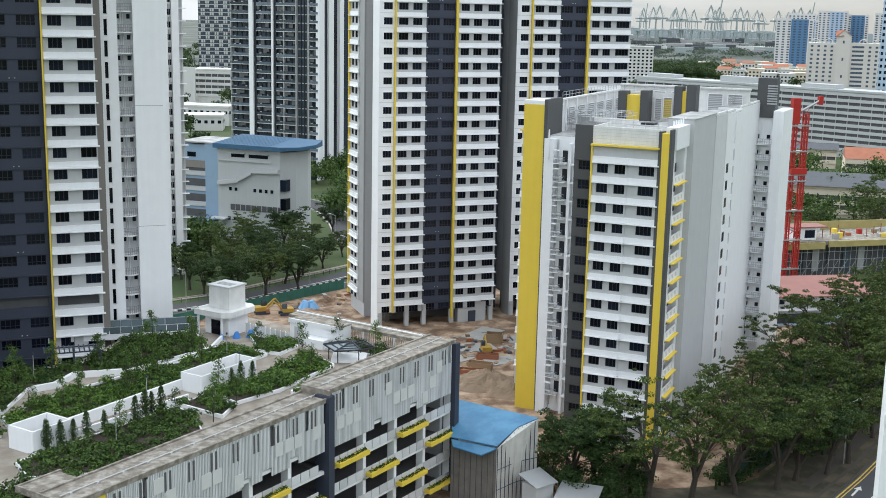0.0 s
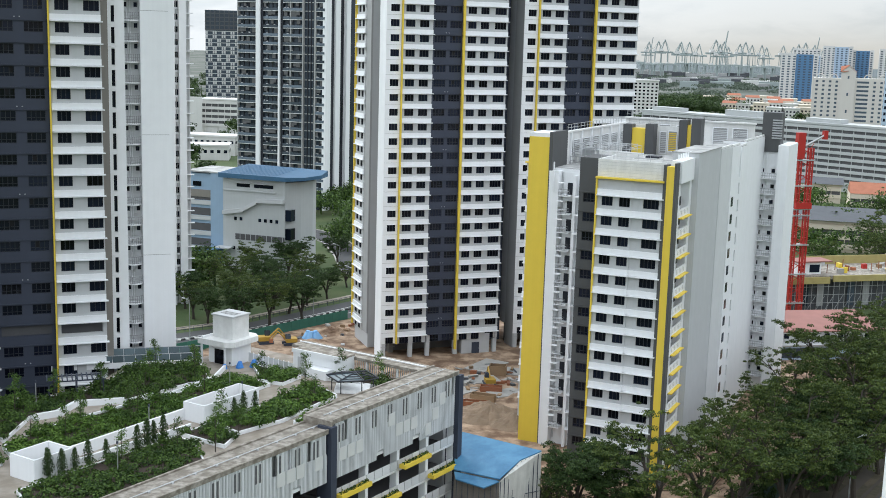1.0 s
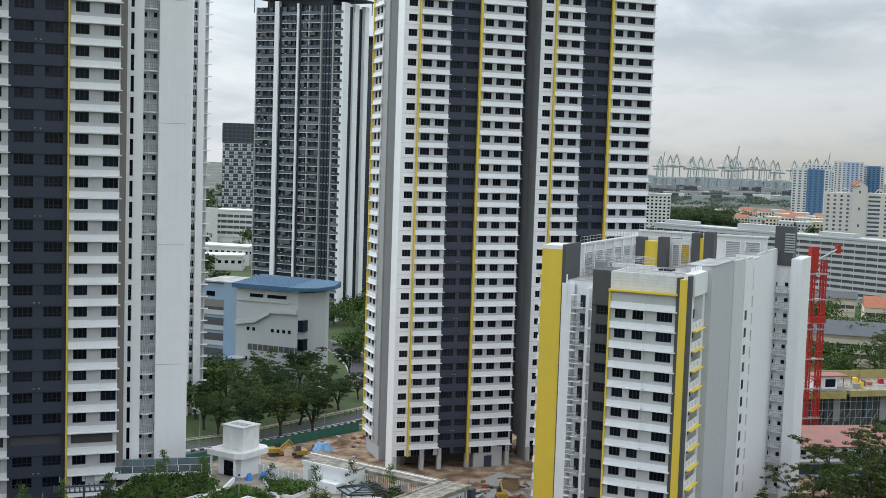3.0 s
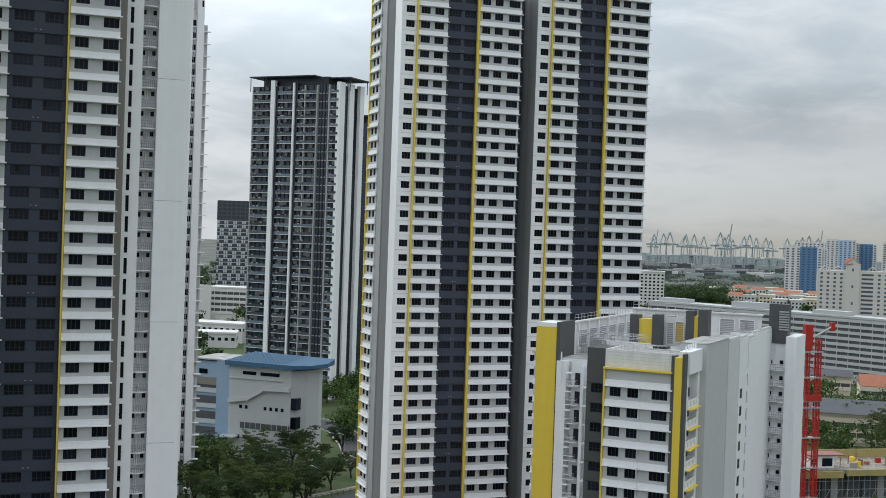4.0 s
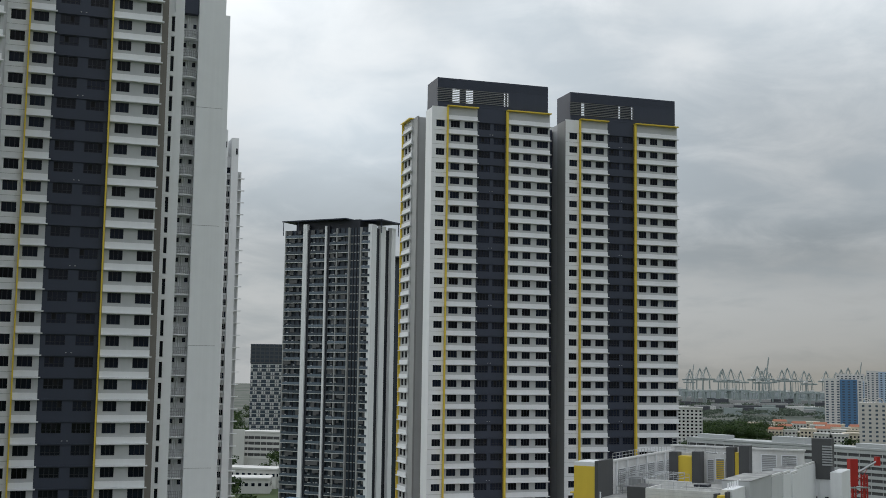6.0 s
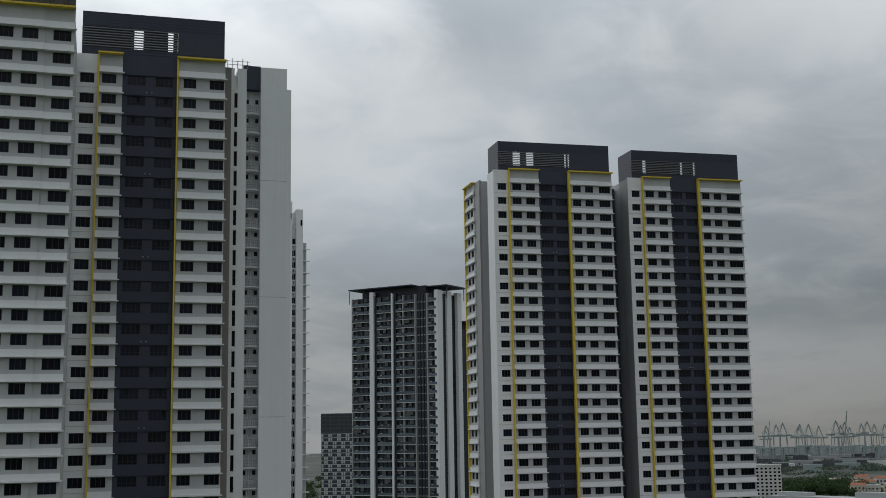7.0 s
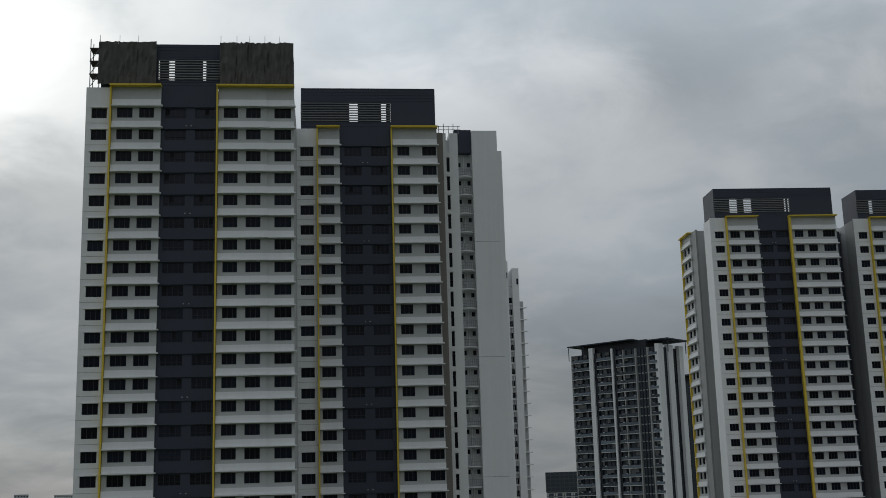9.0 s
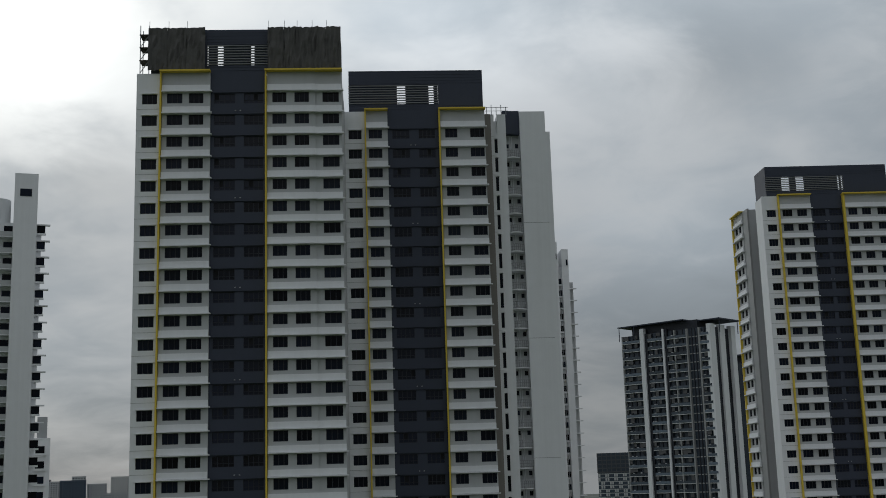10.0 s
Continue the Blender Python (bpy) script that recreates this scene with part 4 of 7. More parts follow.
def bed_leaves(g, ring, z, rnd, per_m2, size, height):
    """Leaf sprays over a planting bed, in humps."""
    x0, x1 = min(p[0] for p in ring), max(p[0] for p in ring)
    y0, y1 = min(p[1] for p in ring), max(p[1] for p in ring)

    def inside(x, y):
        c = False
        for i in range(len(ring)):
            (ax, ay), (bx, by) = ring[i], ring[i - 1]
            if (ay > y) != (by > y) and x < (bx - ax) * (y - ay) / (by - ay) + ax:
                c = not c
        return c

    for _ in range(int((x1 - x0) * (y1 - y0) * 0.9)):
        x, y = rnd.uniform(x0, x1), rnd.uniform(y0, y1)
        if inside(x, y):
            h = height * (0.55 + 0.7 * abs(noise.noise(Vector((x * 0.35, y * 0.35, 0)))) + rnd.uniform(-0.2, 0.3))
            leaves(g, (x, y, z + h * 0.45), (0.85, 0.85, h * 0.6), int(per_m2), size, rnd)


LIGHTSCREEN = material("pale_screen_panel", (0.60, 0.60, 0.59), 0.55, vary=0.08)
# the shade inside the car park is put into this dark colour
SHADE = material("painted_inside_shade", (0.10, 0.10, 0.105), 0.8, vary=0.1)


def car_park():
    u0, v0, ang = 95.0, 98.0, 58.0
    t = thing("car_park", "grey multi-storey car park with slatted screens and yellow planters", "car park", grid_point(u0, v0 + 0.75, ang), ang - 1.0)
    base = Matrix.Translation((-u0, -v0, 0))
    part("deck", Geo(base).prism([(60, 78.2), (126.6, 78.2), (126.6, 112.6), (117, 113.5), (108.5, 117.8), (101, 114.9), (97.5, 113.8), (92.8, 115.6), (89, 118.8), (60, 119.6)], 17.4, 18.0), PAVING, t, "beige paved roof deck")
    part("core", Geo(base).box(60, 125.8, 83.3, 112, 0, 17.4), SHADE, t, "car park inside with shade put into its colour")
    for a, b, z in ((101.4, 127, 20.5), (65.4, 101.4, 19.6)):
        part("roof_ledge", Geo(base).box(a, b, 76.8, 80.8, z - 0.4, z), CONCRETE, t, "stained concrete roof ledge")
        part("kerb", Geo(base).box(a, b, 80.6, 80.85, z + 0.002, z + 0.18), CONCRETE, t)
        part("kerb", Geo(base).box(a, b, 76.75, 76.95, z + 0.002, z + 0.14), CONCRETE, t)
        part("pipe", Geo(base).tube((a + 0.5, 78.6, z + 0.16), (b - 0.5, 78.6, z + 0.16), 0.06), PALE, t, "grey pipe along the ledge")
        k = a + 1.5
        while k < b - 1:
            part("pipe_block", Geo(base).box(k, k + 0.25, 78.45, 78.75, z + 0.002, z + 0.15), PALE, t)
            k += 3.0
        part("back_wall", Geo(base).box(a, b, 80.3, 80.6, 18.0, z - 0.4), WHITE, t, "white wall under the ledge")
    part("roof_ledge", Geo(base).box(124.2, 127, 80.8, 102.3, 20.1, 20.5), CONCRETE, t, "stained concrete roof ledge")
    part("pipe", Geo(base).tube((125.6, 81, 20.7), (125.6, 102, 20.7), 0.09), WHITE, t, "white pipe along the ledge")
    part("roof_ledge", Geo(base).box(65.4, 69.9, 80.86, 83.5, 19.2, 19.6), CONCRETE, t, "stained concrete roof ledge")
    part("kerb", Geo(base).box(65.4, 70.1, 83.5, 83.72, 19.1, 19.74), CONCRETE, t)
    part("kerb", Geo(base).box(65.2, 65.398, 76.8, 83.72, 19.1, 19.74), CONCRETE, t)
    part("step_wall", Geo(base).box(101.0, 101.4, 76.8, 80.8, 19.2, 20.5), CONCRETE, t)
    for k in range(8):
        part("post", Geo(base).box(124.3, 124.5, 82 + 2.5 * k, 82.2 + 2.5 * k, 18, 20.1), WHITE, t, "white post")
    slat = Geo(base).box(126.4, 126.5, 0, 0.1, 18, 20.1).mesh("slat", SCREEN)
    for i in range(60):
        part("slat", slat, None, t, "", (0, 81 + 0.35 * i, 0))
    # side wall towards the site
    part("side_wall", Geo(base).box(125.8, 126.4, 78.2, 112, 0, 17.4), PALE, t, "pale grey end wall")
    # columns
    for x in (100.6, 126.5):
        part("column", Geo(base).box(x, x + 1.0, 76.4, 78.4, 0, 20.1 if x > 110 else 19.9), DARK, t, "dark grey column")
    # floors: edge beam, pierced parapet, dark opening
    levels = [11.2, 8.05, 4.9, 1.75]
    bays = [63.8 + 6.13 * i for i in range(1, 6)] + [101.6 + 6.22 * i for i in range(5)]
    for z in levels + [14.35]:
        for a, b in ((63.8, 100.6), (101.6, 126.5)):
            part("edge_beam", Geo(base).box(a, b, 77.1, 77.5, z - 0.4, z), WHITE, t, "white floor edge")
            part("floor", Geo(base).box(a, b, 77.5, 83.2, z - 0.3, z - 0.02), SHADE, t, "concrete floor with shade put into its colour")
    panel = Geo(base).box(0.06, 1.48, 76.92, 77.0, 0, 1.1).mesh("parapet_panel", SCREEN)
    for z in levels:
        for a, b in ((63.8, 100.6), (101.6, 126.5)):
            for i in range(int((b - a) / 1.55)):
                part("parapet_panel", panel, None, t, "", (a + 1.55 * i, 0, z))
    for a in bays:
        part("pier", Geo(base).box(a, a + 0.55, 77.1, 78.1, 0, 20 if a > 101 else 19.2), WHITE, t, "white painted pier")
    # slatted screens
    rnd = random.Random(4)
    meshes = {}
    for a, b, top in ((69.6, 100.5, 19.25), (101.7, 126.4, 20.1)):
        n = int((b - a) / 0.21)
        for i in range(n):
            x = a + 0.21 * i
            low = 13.6 if noise.noise(Vector((int(x / 1.5) * 3.7, 1.3, 0))) > -0.25 else 14.6
            hole = noise.noise(Vector((int(x / 0.63) * 2.3, 7.7, 0)))
            if hole > 0.6:
                continue
            high = top if hole > -0.3 else top - 2.4
            k = (low, high)
            if k not in meshes:
                meshes[k] = Geo(base).box(0, 0.145, 76.85, 77.0, low, high).mesh("slat", SCREEN)
            part("slat", meshes[k], None, t, "", (x, 0, 0))
        x = a + 0.8
        while x < b - 2:
            if rnd.random() < 0.55:
                z = rnd.choice((13.9, 15.5, 15.5, 17.1))
                part("screen_panel", Geo(base).box(x, x + 1.3, 76.78, 76.84, z, z + 1.5), LIGHTSCREEN, t, "pale screen panel")
            x += 1.55
        x = a + 0.7
        while x < b - 1.6:
            for dx in (0.0, 0.62):
                # proud dark strips, painted for the shade in the slots
                part("screen_slot", Geo(base).box(x + dx, x + dx + 0.26, 76.825, 76.845, top - 2.35, top - 0.35), SHADE, t, "dark strip painted for an upright slot's shade")
                part("slot_jamb", Geo(base).box(x + dx + 0.262, x + dx + 0.36, 76.79, 76.846, top - 2.45, top - 0.3), LIGHTSCREEN, t)
            x += 3.08
        part("screen_back", Geo(base).box(a, b, 77.5, 77.6, 14.4, top - 0.1), GREY, t, "grey wall behind the slats")
    part("end_panel", Geo(base).box(65.4, 69.5, 76.9, 77.1, 0, 19.2), YELLOW, t, "yellow end panel")
    # yellow planters
    pm = Geo(base).box(0, 5.6, 75.9, 76.8, 0, 0.5).mesh("planter", YELLOW)
    pg = Geo(base)
    for i in range(26):
        leaves(pg, (0.3 + 0.2 * i, 76.35, 0.6), (0.22, 0.3, rnd.uniform(0.15, 0.4)), 7, 0.16, rnd)
    pl = pg.mesh("planter_plants", HEDGE)
    for a, z in ((102.0, 11.3), (114.2, 11.3), (108.0, 8.2), (120.4, 8.2), (102.0, 5.0), (114.2, 5.0), (108.0, 1.9), (120.4, 1.9), (94.0, 8.2), (82.0, 8.2), (88.0, 11.3), (76.0, 11.3)):
        ob = part("planter", pm, None, t, "yellow planter box", (a, 0, z))
        part("foliage", pl, None, ob, "low green foliage")
    return t, base


cp, cpm = car_park()
CP = pose(*grid_point(0, 0, 58.0), 0, 0, 58.0)   # the car park's grid


def garden():
    rnd = random.Random(11)
    z = 18.0
    beds = [[(79.5, 105.6), (83.5, 117.6), (88.4, 117.9), (92.2, 114.8), (96.8, 112.8), (101.5, 114.0), (107.8, 116.4), (115.6, 111.6), (110.5, 105.0), (97.6, 106.2), (93, 110.4), (89.2, 109.2), (86.5, 110)],
            [(76.0, 98.6), (78.2, 104.0), (88, 105.6), (96, 104.8), (104.6, 103.2), (113.1, 103.6), (113.4, 97.2), (107, 97.0), (97, 96.8), (80.8, 96.6)],
            [(70.9, 92.4), (91.6, 91.8), (91, 88.6), (87, 83.2), (74.8, 82.6), (69.0, 88.4)],
            [(104.8, 91.8), (116.9, 93.2), (114.6, 87.4), (103, 86.4), (96.6, 87.4), (97.6, 91.6)],
            [(119.6, 95), (124.2, 93.8), (124.2, 83), (121.5, 83)], [(62, 90), (68.6, 92.8), (69, 97.5), (62, 97)], [(62, 100), (75, 100), (82, 112), (80.5, 118.4), (62, 119)],
            [(114, 99), (118.8, 104.8), (119.2, 99), (118.6, 96.4), (114.5, 96)],
            [(62.5, 81.2), (73.6, 81.4), (68.2, 87.4), (62.5, 88.6)], [(101.8, 81.4), (112.6, 81.4), (111.0, 84.8), (103.4, 85.0)], [(92.4, 85.6), (95.6, 86.9), (96.8, 91.8), (92.6, 92.2)]]
    for i, ring in enumerate(beds):
        g = Geo(CP).prism(ring, z - 0.1, z + 0.35)
        lone("planting_bed", g, DIRT, "raised roof garden bed of dark soil", "planting bed", group="roof garden beds")
        g = Geo(CP)
        bed_leaves(g, ring, z + 0.3, rnd, 78 if i != 2 else 62, 0.18, 1.15 if i != 2 else 0.9)
        lone("shrubs", g, (LEAF_LIGHT if i % 2 else HEDGE), "dense green shrubs in a roof garden bed", "shrubs", kind="stuff")
        g = Geo(CP)
        for k in range(len(ring)):
            a, b = Vector((*ring[k], 0)), Vector((*ring[k - 1], 0))
            d = (b - a).normalized()
            q = Vector((-d.y, d.x, 0)) * 0.09
            g.prism([tuple((a + q)[:2]), tuple((a - q)[:2]), tuple((b - q)[:2]), tuple((b + q)[:2])], z - 0.05, z + 0.42)
        lone("bed_edging", g, WHITE, "low white concrete edging round a planting bed", "edging")

    def wall(name, pts, h, thick, label, mat=WHITE):
        g = Geo(CP)
        for (ax, ay), (bx, by) in zip(pts, pts[1:]):
            d = Vector((bx - ax, by - ay, 0)).normalized()
            q = Vector((-d.y, d.x, 0)) * thick / 2
            a, b = Vector((ax, ay, 0)) - d * thick / 2, Vector((bx, by, 0)) + d * thick / 2
            g.prism([tuple((a + q)[:2]), tuple((a - q)[:2]), tuple((b - q)[:2]), tuple((b + q)[:2])], z - 0.05, z + h)
        return lone(name, g, mat, label, "garden wall")

    wall("garden_wall", [(78.7, 96.1), (97.0, 96.2)], 1.3, 0.3, "long white wall across the roof garden")
    wall("garden_wall", [(77.5, 93.9), (94.5, 92.8)], 0.8, 0.3, "low white wall beside a garden ramp")
    wall("garden_wall", [(86.6, 109.2), (89.4, 108.2), (92.9, 109.7), (97.0, 106.2)], 0.75, 0.35, "curved white bench wall in the roof garden")
    wall("garden_wall", [(90.0, 104.8), (104.0, 103.8), (111.0, 104.6), (115.6, 107)], 0.6, 0.3, "winding low white planter wall")
    # open white shafts
    for ring, h in (([(73.6, 93.2), (78.4, 93.2), (78.4, 96.9), (73.6, 96.9)], 2.4), ([(97.0, 92.9), (106.4, 92.9), (106.4, 96.2), (97.0, 96.2)], 2.2)):
        (ax, ay), (bx, by) = ring[0], ring[2]
        t = thing("vent_shaft", "open-topped white ventilation shaft on the roof garden", "vent shaft", tuple(CP @ Vector(((ax + bx) / 2, (ay + by) / 2, z))), 58.0, "vent shafts")
        w, d = (bx - ax) / 2, (by - ay) / 2
        part("side", Geo().box(-w, w, -d, -d + 0.2, -0.05, h), WHITE, t)
        part("side", Geo().box(-w, w, d - 0.2, d, -0.05, h), WHITE, t)
        part("side", Geo().box(-w, -w + 0.2, -d + 0.2, d - 0.2, -0.05, h), WHITE, t)
        part("side", Geo().box(w - 0.2, w, -d + 0.2, d - 0.2, -0.05, h), WHITE, t)
    # lift house
    t = thing("lift_house", "white rooftop lift house with a wide flat canopy", "lift house", tuple(CP @ Vector((119.2, 109.2, z))), 58.0)
    t.scale = (0.78, 0.78, 0.84)
    part("wall", Geo().box(-2.3, 2.6, -2.4, 3.0, -0.05, 3.2), WHITE, t, "white wall")
    part("door", Geo().box(-2.36, -2.3, -0.6, 1.6, 0, 2.4), GLASS, t, "dark glass door")
    part("canopy", Geo().prism([(-4.2, 3.8), (-4.0, -2.2), (-2.8, -3.6), (3.4, -3.4), (4.4, -2.0), (4.2, 3.8)], 3.3, 4.2), PLASTER, t, "white canopy slab")
    for x, y in ((-3.6, -2.0), (-3.8, 3.2)):
        part("canopy_post", Geo().box(x, x + 0.3, y, y + 0.3, -0.05, 3.3), WHITE, t)
    part("upper_room", Geo().box(-1.9, 2.3, -2.2, 2.4, 4.2, 7.8), PLASTER, t, "white upper room")
    part("roof", Geo().box(-2.1, 2.5, -2.4, 2.6, 7.8, 8.05), PALE, t, "pale flat roof")
    for k in range(3):
        part("roof_grille", Geo().box(-0.8 + k * 0.6, -0.4 + k * 0.6, -1.6, 1.6, 8.06, 8.12), GREY, t)
    part("canopy_kerb", Geo().box(-3.9, 3.9, 2.9, 3.2, 4.2, 4.5), WHITE, t)
    # corner room and slatted fence
    t = thing("garden_room", "white corner room with a concrete roof edge on the roof garden", "garden room", tuple(CP @ Vector((122.6, 96.4, z))), 58.0)
    part("wall", Geo().box(-1.4, 1.55, -4.6, 3.4, -0.05, 2.7), WHITE, t, "white room wall")
    part("roof_slab", Geo().box(-1.5, 1.55, -4.7, 3.5, 2.705, 2.92), CONCRETE, t, "stained concrete roof slab")
    part("roof_kerb", Geo().box(-1.56, -1.36, -4.76, 3.56, 2.5, 3.02), WHITE, t)
    part("low_wall", Geo().box(-3.0, -1.42, -3.4, 0.8, -0.05, 1.2), WHITE, t, "lower white plant box")
    part("door", Geo().box(-1.46, -1.405, 1.6, 2.6, 0, 2.0), PALE, t, "pale grey door")
    t = thing("fence", "white slatted fence at the roof's edge", "fence", tuple(CP @ Vector((120.4, 107.0, z))), 58.0 - 95.0)
    for k in range(9):
        part("post", Geo().box(k * 0.95, k * 0.95 + 0.12, -0.06, 0.06, -0.05, 1.5), WHITE, t)
        part("panel", Geo().box(k * 0.95 + 0.12, k * 0.95 + 0.95, -0.02, 0.02, 0.1, 1.4), SCREEN, t)
    # bridge to the tower
    t = thing("footbridge", "white footbridge with grey glass railings to the tower", "footbridge", tuple(CP @ Vector((112.5, 117, z))), 58.0 - 42.0)
    part("slab", Geo().box(-16, 6.5, -0.6, 3.4, -0.5, 0.25), WHITE, t, "white bridge slab")
    for y in (-0.55, 3.2):
        for k in range(15):
            part("railing_panel", Geo().box(-15.9 + 1.5 * k, -14.45 + 1.5 * k, y, y + 0.04, 0.3, 1.2), RAILGLASS, t, "grey glass railing panel")
        part("handrail", Geo().box(-16, 6.5, y - 0.02, y + 0.08, 1.2, 1.26), STEEL, t)
    # pergola
    t = thing("pergola", "dark timber pergola beside the tower", "pergola", tuple(CP @ Vector((95.4, 112.6, z))), 58.0 - 38)
    for k in range(12):
        part("rafter", Geo().box(-3.4 + 0.58 * k, -3.25 + 0.58 * k, -1.5, 1.5, 2.5, 2.65), DARK, t)
    for y in (-1.3, 1.2):
        part("beam", Geo().box(-3.5, 3.5, y, y + 0.12, 2.35, 2.5), DARK, t)
        for x in (-3.2, 0, 3.1):
            part("post", Geo().box(x, x + 0.15, y, y + 0.12, -0.05, 2.35), DARK, t)
    # pavilion
    t = thing("pavilion", "low open pavilion with a dark grey faceted roof frame", "pavilion", tuple(CP @ Vector((118.4, 87.8, z))), 0)
    ring = [(3.3 * math.cos(k * math.pi / 3), 2.6 * math.sin(k * math.pi / 3)) for k in range(6)]
    top = (0.3, 0.2, 2.35)
    for k in range(6):
        a, b = ring[k], ring[(k + 1) % 6]
        za, zb = 1.7 + 0.25 * (k % 2), 1.7 + 0.25 * ((k + 1) % 2)
        part("rib", Geo().tube((*a, za), top, 0.08), FRAME, t)
        part("rim", Geo().tube((*a, za), (*b, zb), 0.1), FRAME, t)
        part("post", Geo().tube((a[0] * 0.8, a[1] * 0.8, -0.05), (a[0] * 0.8, a[1] * 0.8, 1.9), 0.07), FRAME, t)
        va, vb, vt = Vector((*a, za)), Vector((*b, zb)), Vector(top)
        for q in (0.25, 0.5, 0.75):
            part("purlin", Geo().tube(va.lerp(vt, q), vb.lerp(vt, q), 0.05, n=4), FRAME, t)
        if k in (2, 3, 4):
            part("roof_panel", Geo().add([tuple(va.lerp(vt, 0.02) - Vector((0, 0, 0.06))), tuple(vb.lerp(vt, 0.02) - Vector((0, 0, 0.06))), tuple(vt - Vector((0, 0, 0.06)))], [(0, 1, 2)]), RAILGLASS, t, "grey glass roof panel")
    part("plinth", Geo().box(-2.2, 2.2, -1.6, 1.6, -0.05, 0.45), WHITE, t, "low white seat plinth")
    # covers
    TARP = material("blue_tarpaulin", (0.05, 0.20, 0.55), 0.5, vary=0.15)
    for x, y, r in ((117.5, 106.0, 0.8), (119.0, 104.8, 0.9), (115.8, 107.2, 0.6)):
        g = Geo(CP)
        for k in range(5):
            a = k * 1.26
            g.tube((x + 0.3 * r * math.cos(a), y + 0.3 * r * math.sin(a), z - 0.02), (x + 0.15 * math.cos(a), y, z + 1.1 * r), r * 0.45, r * 0.2, 7)
        lone("covered_stack", g, TARP, "stack of material under a blue tarpaulin", "tarpaulin")
    # lamp posts
    for x, y in ((90.5, 95), (103.5, 93.0), (80, 88.5), (109, 100), (89, 112)):
        t = thing("lamp_post", "thin grey garden lamp post", "lamp post", tuple(CP @ Vector((x, y, z))), 0, "garden lamp posts")
        part("post", Geo().tube((0, 0, -0.02), (0, 0, 3.4), 0.05), STEEL, t)
        part("lamp_head", Geo().tube((0, 0, 3.4), (0, 0, 3.65), 0.13, 0.1, 8), DARK, t)
    # columnar conifers
    cm = Geo()
    for k in range(12):
        h = 0.3 + 0.2 * k
        r = 0.62 * math.sin(min(1, (k + 2.5) / 6) * 1.57) * (1 - (k / 13) ** 2.4)
        leaves(cm, (0, 0, h), (r, r, 0.28), 60, 0.10, rnd)
    cm = cm.mesh("crown", LEAF_DARK)
    tm = Geo().tube((0, 0, -0.1), (0, 0, 2.2), 0.06, 0.02).mesh("trunk", BARK)
    for x, y in ((75.0, 92.9), (76.3, 92.4), (78.0, 92.5), (79.8, 92.6), (82.0, 92.4), (85.9, 92.0), (87.5, 92.2), (88.5, 92.2), (89.7, 92.0), (100.7, 91.7), (102.4, 91.8), (104.2, 91.6)):
        t = thing("conifer", "slim dark green columnar conifer", "conifer", tuple(CP @ Vector((x, y, z + 0.3))), rnd.uniform(0, 360), "columnar conifers")
        t.scale = [rnd.uniform(0.8, 1.15)] * 3
        part("crown", cm, None, t)
        part("trunk", tm, None, t)
    # slender young trees
    for v in range(3):
        g, w = Geo(), Geo()
        w.tube((0, 0, -0.1), (0, 0, 4.0), 0.06, 0.02)
        for k in range(15):
            h = 1.4 + 0.2 * k
            a = rnd.uniform(0, 6.28)
            r = rnd.uniform(0.3, 0.8) * (1.15 - k / 22)
            w.tube((0, 0, h - 0.3), (r * math.cos(a), r * math.sin(a), h), 0.02, 0.008, 3)
            leaves(g, (r * math.cos(a), r * math.sin(a), h), (0.5, 0.5, 0.35), 40, 0.10, rnd)
        young.append((g.mesh("crown", LEAF_LIGHT if v != 1 else HEDGE), w.mesh("trunk", BARK)))
    spots = [(82.0, 90.1), (88.9, 89.1), (98.7, 91.9), (90.6, 85.2), (96.6, 87.3), (101.8, 107.4), (111.8, 108.5), (114.6, 99.7), (89.9, 105.4), (87.5, 112.4), (114.3, 92.2), (111.2, 88.2),
             (84, 101.0), (94, 100.5), (105, 100.5), (86, 112), (97, 110), (104, 109), (109, 106), (121.5, 92), (123, 87), (66, 108), (72, 112), (70.5, 104), (65, 94), (74.5, 108), (77, 113), (79, 108), (82, 114), (84.5, 115), (92, 112.5), (99, 112), (81, 103), (87, 102), (91, 98.5), (99, 102), (108, 112)]
    for i, (x, y) in enumerate(spots):
        t = thing("young_tree", "slender young tree with thin light foliage", "tree", tuple(CP @ Vector((x, y, z + 0.3))), rnd.uniform(0, 360), "young roof garden trees")
        t.scale = [rnd.uniform(0.75, 1.15)] * 3
        part("crown", young[i % 3][0], None, t)
        part("trunk", young[i % 3][1], None, t)


young = []
garden()


